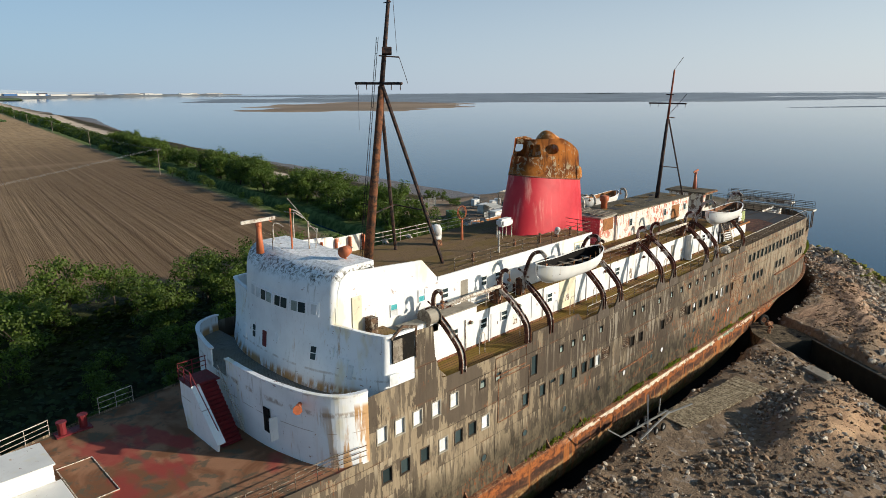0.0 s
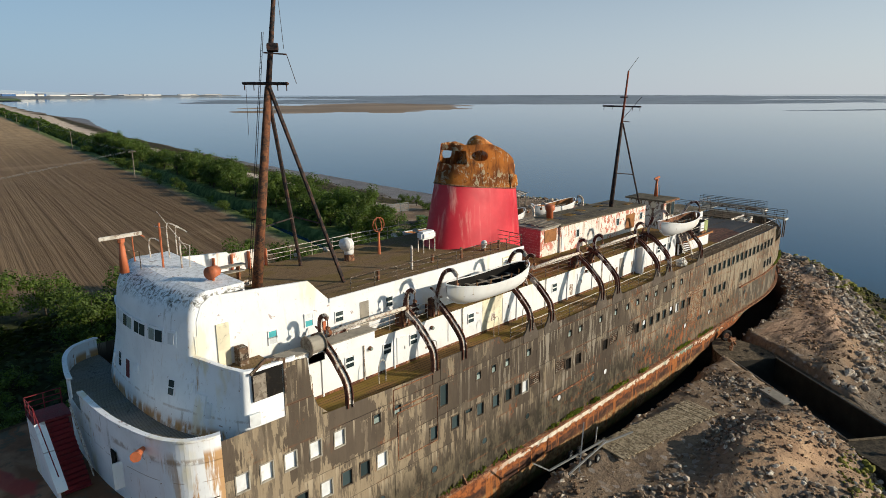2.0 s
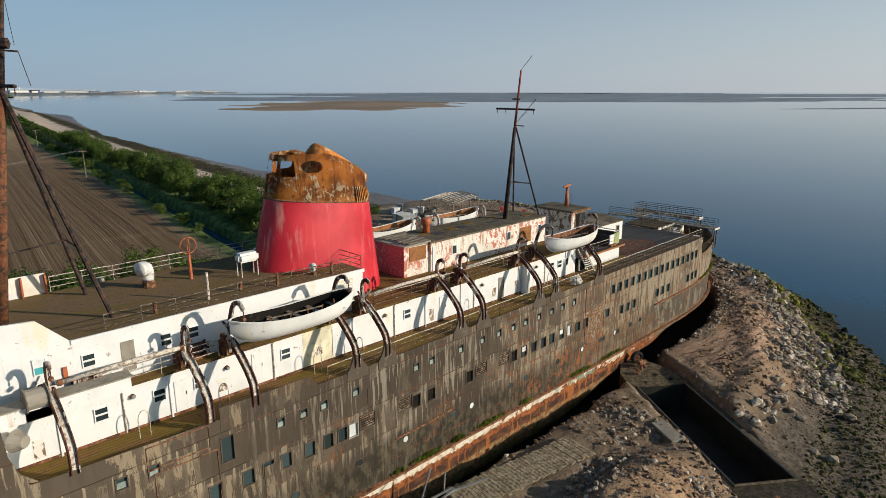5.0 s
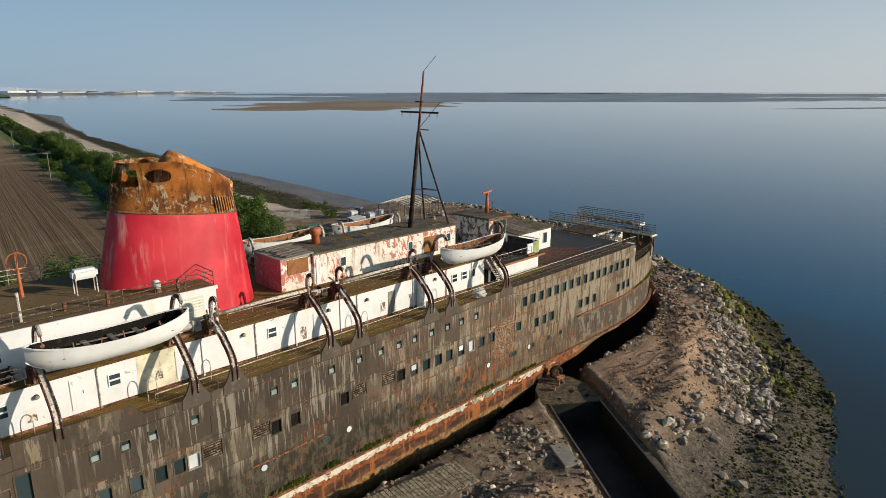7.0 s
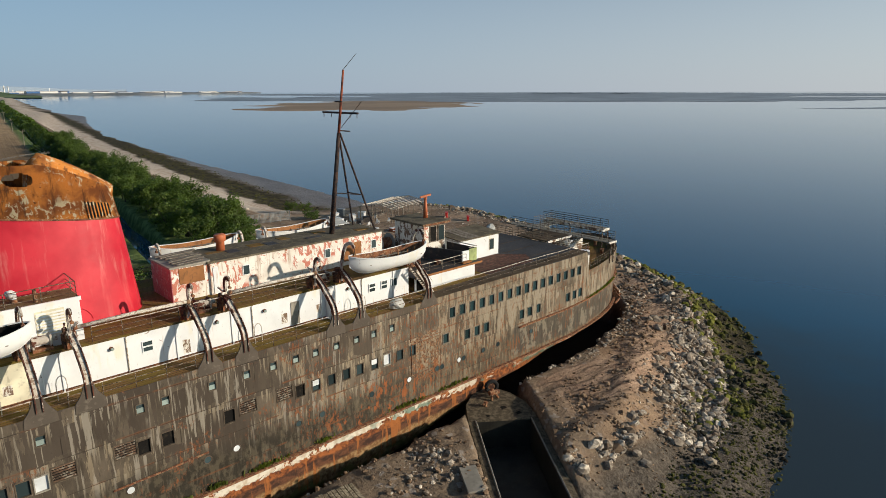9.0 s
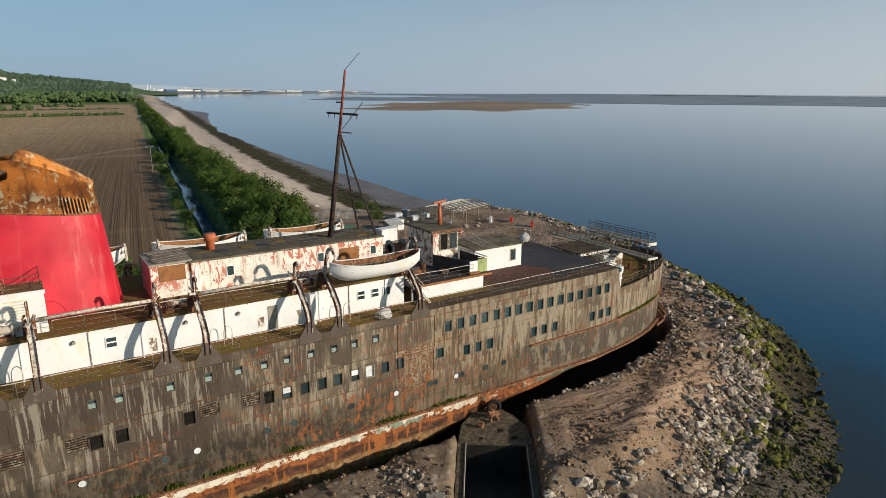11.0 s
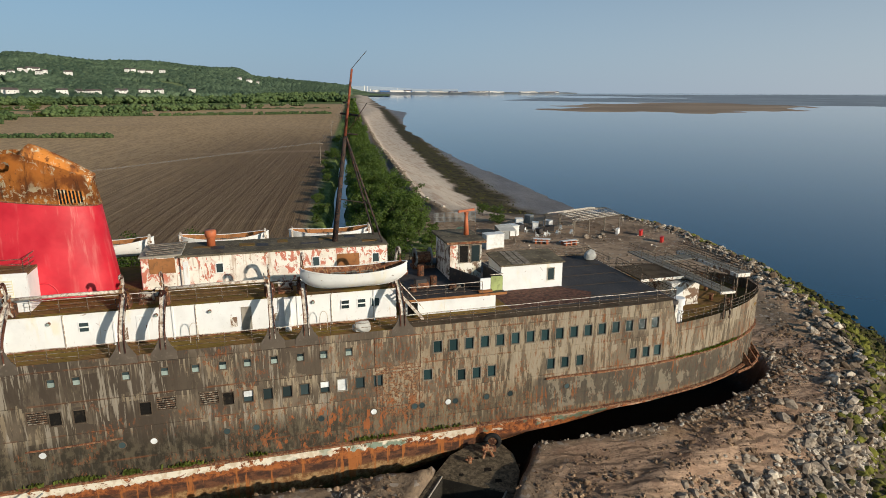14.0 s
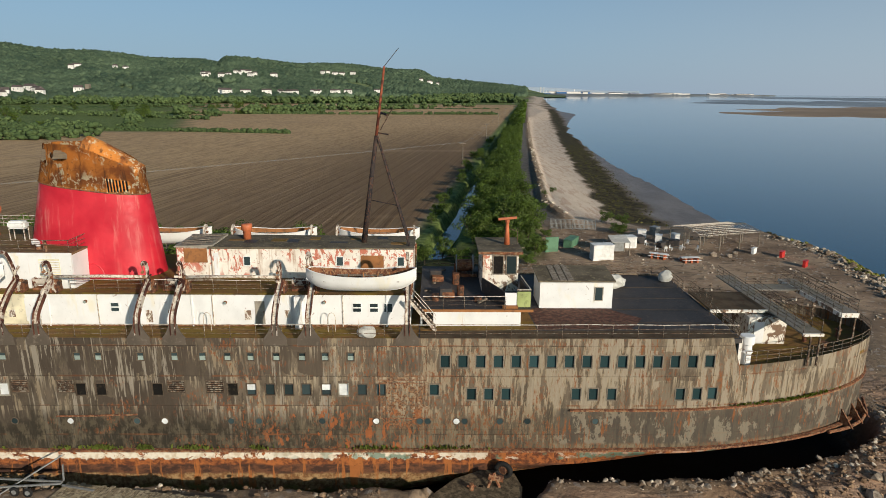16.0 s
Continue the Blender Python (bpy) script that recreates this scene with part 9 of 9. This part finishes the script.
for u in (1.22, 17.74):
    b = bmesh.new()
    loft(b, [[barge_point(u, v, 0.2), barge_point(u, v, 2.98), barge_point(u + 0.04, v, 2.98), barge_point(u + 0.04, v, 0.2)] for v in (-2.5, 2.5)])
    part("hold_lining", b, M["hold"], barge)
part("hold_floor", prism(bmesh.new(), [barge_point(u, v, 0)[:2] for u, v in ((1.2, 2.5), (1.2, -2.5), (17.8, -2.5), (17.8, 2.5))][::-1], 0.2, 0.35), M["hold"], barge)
b = bmesh.new()
prism(b, [barge_point(u, v, 0)[:2] for u, v in ((17.8, 3.2), (17.8, -3.2), (22.6, -2.9), (24.4, -1.5), (24.4, 1.5), (22.6, 2.9))][::-1], 0.0, 3.0)
part("stern_deck", b, M["bargemud"], barge, "muddy stern deck with green edge")
b = bmesh.new()
tube(b, [barge_point(17.8, -2.6, 3.08), barge_point(17.8, 2.6, 3.08)], 0.13, 5)
part("beam", b, M["bargem"], barge)
for u, v in ((20.2, 0.8), (21.6, -0.9), (-1.4, 1.2)):
    b = bmesh.new()
    x, y, z = barge_point(u, v, 3.0)
    tube(b, [(x, y, z), (x, y, z + 0.6)], 0.18, 8)
    tube(b, [(x - 0.35, y, z + 0.4), (x + 0.35, y, z + 0.4)], 0.08, 6)
    part("bollard", b, M["rust"], barge)
for u, v, w in ((-1.0, -0.4, 0.35), (0.4, 1.3, 0.22), (0.1, -1.6, 0.3), (-2.2, 0.9, 0.2)):
    x, y, z = barge_point(u, v, 3.1)
    part("rust_hole", prism(bmesh.new(), [(x - w, y - w * 0.6), (x + w * 0.8, y - w * 0.8), (x + w, y + w * 0.5), (x - w * 0.5, y + w * 0.8)], 3.1, 3.106), M["dark"], bow)
tyre = thing("old_tyre", "old black tyre wedged upright on the barge bow", "tyre", (81.0, -9.6, 3.1))
b = bmesh.new()
tube(b, [(81.0 + 0.5 * math.cos(a), -9.6 - 0.25 * math.cos(a), 3.75 + 0.5 * math.sin(a)) for a in np.linspace(0, 2 * math.pi, 21)], 0.2, 8)
part("tread", b, M["rubber"], tyre)
b = bmesh.new()
tube(b, [(80.9, -9.72, 3.75), (81.08, -9.47, 3.75)], 0.33, 12)
part("rim", b, M["rust"], tyre)
scrap = thing("winch_scrap", "rusty winch scrap on the barge bow", "scrap", (80.2, -10.6, 3.1))
for pts, r in (([(79.7, -10.9, 3.1), (80.2, -10.4, 4.0)], 0.12), ([(80.6, -10.9, 3.1), (80.2, -10.4, 4.0)], 0.12), ([(79.8, -10.4, 3.7), (80.9, -10.6, 3.6)], 0.25)):
    b = bmesh.new()
    tube(b, pts, r, 7)
    part("arm", b, M["rust"], scrap)

# concrete slab, timber deck, trailer
slab = bmesh.new()
prism(slab, [(67.0, -20.2), (68.2, -20.8), (69.9, -18.1), (68.7, -17.5)], ground_at(68.4, -19.2) + 0.05, ground_at(68.4, -19.2) + 0.32)
solo("concrete_slab", bevelled(slab, 0.03), M["weather"], "tilted concrete slab lying on the shingle", "slab")
wd = thing("timber_deck", "silvered timber decking lying on the bank", "decking", (55, -14, 3.4))
ux, uy = Vector((0.985, -0.17)), Vector((0.17, 0.985))
deck_z = max(ground_at(49.2 + 0.985 * d - 0.17 * v, -11.6 - 0.17 * d - 0.985 * v) for d in range(0, 13, 2) for v in (0, 1.5, 3)) + 0.06
for i in range(37):
    a = Vector((49.2, -11.6)) + ux * (i * 0.34)
    z = deck_z
    jit = rg.uniform(-0.12, 0.12)
    o = [a + uy * jit, a - uy * (3.0 + jit), a - uy * (3.0 + jit) + ux * 0.29, a + uy * jit + ux * 0.29]
    b = bmesh.new()
    prism(b, [tuple(q) for q in o], z - 0.08, z + rg.uniform(0, 0.03))
    part("plank", b, M["deckwood"], wd)
tr = thing("boat_trailer", "dark two-axle boat trailer frame on the bank", "trailer", (47, -12, 3))
tz = max(ground_at(x, y) for x in (46.2, 47.2) for y in (-11.4, -13.0)) + 0.04
for a, c in (((43.0, -11.6), (49.3, -12.4)), ((43.6, -12.9), (49.3, -12.6)), ((49.3, -12.5), (52.0, -13.4))):
    b = bmesh.new()
    beam(b, (*a, tz + 0.5), (*c, tz + 0.7), 0.12)
    part("frame_bar", b, M["steel"], tr)
for x, y in ((46.2, -11.3), (47.2, -11.45), (46.2, -13.0), (47.2, -13.1)):
    b = bmesh.new()
    tube(b, [(x + 0.26 * math.cos(a), y, tz + 0.3 + 0.26 * math.sin(a)) for a in np.linspace(0, 2 * math.pi, 17)], 0.10, 7)
    w = part("wheel", b, M["rubber"], tr)
    b = bmesh.new()
    tube(b, [(x, y - 0.08, tz + 0.3), (x, y + 0.08, tz + 0.3)], 0.17, 10)
    part("rim", b, M["steel"], w)
for a, c in (((43.0, -11.6, tz + 0.5), (41.5, -11.2, tz + 1.6)), ((45.0, -12.9, tz), (48.6, -10.9, tz + 1.9)), ((49.0, -11.8, tz + 0.4), (49.1, -11.8, tz + 1.7))):
    b = bmesh.new()
    beam(b, a, c, 0.09)
    part("stay", b, M["steel"], tr)

# ---- yard behind the stern ----
PAD = 3.75


def yard_z(x, y):
    return ground_at(x, y)


pg = thing("log_pergola", "weathered log pergola with open lattice roof", "pergola", (130, 62, PAD))
z0 = yard_z(130, 62)
c, s = math.cos(0.30), math.sin(0.30)
at = lambda u, v, z: (123.0 + u * c - v * s, 58.0 + u * s + v * c, z0 + z)
for u in (0, 4.4, 8.8, 13.2):
    for v in (0, 4.2, 8.4):
        b = bmesh.new()
        tube(b, [at(u, v, -0.5), at(u + 0.05, v, 1.5), at(u, v + 0.04, 2.9)], 0.13, 6)
        part("post", b, M["wood"], pg)
for v in (0, 4.2, 8.4):
    b = bmesh.new()
    tube(b, [at(-0.4, v, 2.95 + (0.7 if v == 4.2 else 0)), at(6.5, v, 3.0 + (0.75 if v == 4.2 else 0)), at(13.6, v, 2.95 + (0.7 if v == 4.2 else 0))], 0.11, 6)
    part("beam", b, M["wood"], pg)
rr_ = random.Random(2)
for i in range(26):
    u = i * 13.4 / 25
    b = bmesh.new()
    tube(b, [at(u + rr_.uniform(-0.3, 0.3), -0.6, 3.0), at(u + rr_.uniform(-0.3, 0.3), 4.2, 3.85), at(u + rr_.uniform(-0.3, 0.3), 9.0, 3.0)], 0.06, 5)
    part("rafter", b, M["railw"], pg)
for i in range(13):
    v = -0.4 + i * 0.75
    zz = 3.1 + 0.8 * (1 - abs(v - 4.2) / 4.6)
    b = bmesh.new()
    tube(b, [at(rr_.uniform(-0.5, 3), v, zz), at(7, v + rr_.uniform(-0.2, 0.2), zz + 0.05), at(rr_.uniform(9, 13.8), v, zz)], 0.05, 5)
    part("batten", b, M["railw"], pg)


def picnic(x, y, turn):
    z = yard_z(x, y)
    t = thing("picnic_table", "picnic bench with red legs and pale top", "bench", (x, y, z), "picnic benches")
    m = Matrix.Translation((x, y, z)) @ Matrix.Rotation(turn, 4, "Z")
    for nm, r, mat in (("top", (-1.6, 1.6, -0.45, 0.45, 0.78, 0.86), "brightwhite"), ("seat", (-1.6, 1.6, -1.0, -0.65, 0.45, 0.52), "brightwhite"), ("seat", (-1.6, 1.6, 0.65, 1.0, 0.45, 0.52), "brightwhite"), ("leg", (-1.2, -0.9, -0.9, 0.9, 0, 0.78), "orange"), ("leg", (-0.15, 0.15, -0.9, 0.9, 0, 0.78), "orange"), ("leg", (0.9, 1.2, -0.9, 0.9, 0, 0.78), "orange")):
        b = boxes(r)
        b.transform(m)
        part(nm, b, M[mat], t)


picnic(114.4, 54.0, -0.5)
picnic(118.8, 51.5, 0.1)


def crate(x, y, w, d, h, mat, label, cat="box", name="storage_box", lift=0.0, turn=0.1):
    z = yard_z(x, y) + lift
    t = thing(name, label, cat, (x, y, z))
    m = Matrix.Translation((x, y, z)) @ Matrix.Rotation(turn, 4, "Z")
    b = bevelled(boxes((-w / 2, w / 2, -d / 2, d / 2, -0.1 if not lift else 0, h)), 0.04)
    b.transform(m)
    part("body", b, M[mat], t)
    b = boxes((-w / 2 - 0.06, w / 2 + 0.06, -d / 2 - 0.06, d / 2 + 0.06, h, h + 0.08))
    b.transform(m)
    part("lid", b, M[mat], t)


crate(104.2, 53.0, 3.6, 2.0, 2.6, "brightwhite", "plain white storage cabin in the yard", "cabin", "storage_cabin")
crate(111.0, 62.0, 3.2, 2.2, 2.0, "brightwhite", "white covered bin in the yard", "bin", "covered_bin")
for x, y, w, d, h, m_, lab in ((116.4, 70, 1.6, 1.4, 1.5, "brightwhite", "white crate in the yard"), (118.4, 66, 1.6, 1.2, 1.4, "brightwhite", "white crate in the yard"), (119.8, 72.5, 1.5, 1.5, 1.6, "steel", "grey crate in the yard"), (122.0, 67.5, 1.5, 1.4, 1.3, "brightwhite", "white crate in the yard"), (114.6, 66.0, 2.0, 1.5, 1.2, "blackdeck", "dark crate in the yard"), (120.5, 63.5, 1.8, 1.2, 1.0, "blackdeck", "dark crate in the yard"), (117.5, 62.0, 1.4, 1.0, 0.9, "blackdeck", "dark crate in the yard")):
    crate(x, y, w, d, h, m_, lab, "crate", "crate", turn=x * 0.7)
for x, y in ((136.4, 55.0), (137.0, 48.8), (132.6, 57.4)):
    crate(x, y, 1.5, 0.5, 1.0, "redplastic" if x > 134 else "brightwhite", "red plastic road barrier" if x > 134 else "white plastic drum in the yard", "barrier", "road_barrier", turn=0.8)
def yard_chair(x, y, turn):
    z = yard_z(x, y)
    t = thing("yard_chair", "white plastic chair by the pergola", "chair", (x, y, z), "yard chairs")
    m = Matrix.Translation((x, y, z)) @ Matrix.Rotation(turn, 4, "Z")
    for nm, r in [("seat", (-0.25, 0.25, -0.25, 0.25, 0.42, 0.47)), ("backrest", (-0.25, 0.25, 0.22, 0.27, 0.47, 0.95))] + [("leg", (sx * 0.22 - 0.025, sx * 0.22 + 0.025, sy * 0.22 - 0.025, sy * 0.22 + 0.025, -0.03, 0.42)) for sx in (-1, 1) for sy in (-1, 1)]:
        b = boxes(r)
        b.transform(m)
        part(nm, b, M["brightwhite"], t)


ry = random.Random(77)
for k in range(12):
    yard_chair(115.5 + 1.5 * (k % 6) + ry.uniform(-0.4, 0.4), 59.5 + 4.2 * (k // 6) + ry.uniform(-0.9, 0.9), ry.uniform(0, 6.28))
lean = thing("lean_to_shelter", "open lean-to shelter with a pale sheet roof", "shelter", (108.0, 57.0, yard_z(108, 57)))
lz = yard_z(108, 57)
b = bmesh.new()
loft(b, [[(106.6, 55.6, lz + 2.3 + o), (109.8, 55.4, lz + 2.3 + o), (109.8, 58.6, lz + 2.9 + o), (106.6, 58.8, lz + 2.9 + o)] for o in (0.0, 0.07)])
part("roof", b, M["tarp"], lean, "pale corrugated roof sheet")
for x, y, h in ((106.7, 55.7, 2.3), (109.7, 55.5, 2.3), (109.7, 58.5, 2.9), (106.7, 58.7, 2.9)):
    part("post", boxes((x - 0.06, x + 0.06, y - 0.06, y + 0.06, lz - 0.3, lz + h)), M["wood"], lean)
part("back_panel", boxes((106.7, 109.7, 58.55, 58.62, lz, lz + 2.8)), M["steel"], lean)
gt = thing("mesh_gate", "grey steel mesh gate across the track", "gate", (104, 77, PAD))
z0 = yard_z(104, 77)
for x in np.arange(99.5, 109.0, 2.3):
    b = bmesh.new()
    tube(b, [(x, 77.0 - 0.1 * (x - 99), z0 - 0.3), (x, 77.0 - 0.1 * (x - 99), z0 + 2.3)], 0.06, 6)
    part("post", b, M["steel"], gt)
for z in (0.3, 1.2, 2.2):
    b = bmesh.new()
    tube(b, [(99.5, 77.0, z0 + z), (108.8, 76.1, z0 + z)], 0.04, 5)
    part("rail", b, M["steel"], gt)
for i in range(36):
    x = 99.5 + i * 0.26
    b = bmesh.new()
    tube(b, [(x, 77.0 - 0.1 * (x - 99.5), z0 + 0.2), (x, 77.0 - 0.1 * (x - 99.5), z0 + 2.2)], 0.045, 4)
    part("bar", b, M["steel"], gt)
crate(96.5, 58.0, 2.4, 0.3, 2.6, "greenpaint", "pale green sheet metal panel standing by bushes", "panel", "metal_panel", turn=0.2)
crate(101.0, 63.0, 1.6, 4.4, 1.4, "greenpaint", "green skip with junk in the yard", "skip", "skip", turn=-0.5)
guard_rail([(86.0, 41.0, yard_z(86, 41)), (94, 40, yard_z(94, 40)), (104, 38.0, yard_z(104, 38)), (114, 36.5, yard_z(114, 36.5))], 1.2, 3, 2.2, "rail", None, "low post and rail fence in the yard")
for x, y, sz in ((121.5, 54.0, 0.8), (124.5, 55.5, 0.9), (127.0, 54.8, 0.7), (129.0, 57.0, 0.8), (133.5, 60.0, 0.7)):
    v, f = SHAPES[int(x) % 10]
    me = bpy.data.meshes.new("boulder")
    me.from_pydata((v * sz).tolist(), [], f.tolist())
    me.materials.append(M["rock"])
    o = tagged(new("boulder", me), "pale boulder set beside the pergola", "boulder", "yard boulders")
    o.location = (x, y, yard_z(x, y) + 0.2)
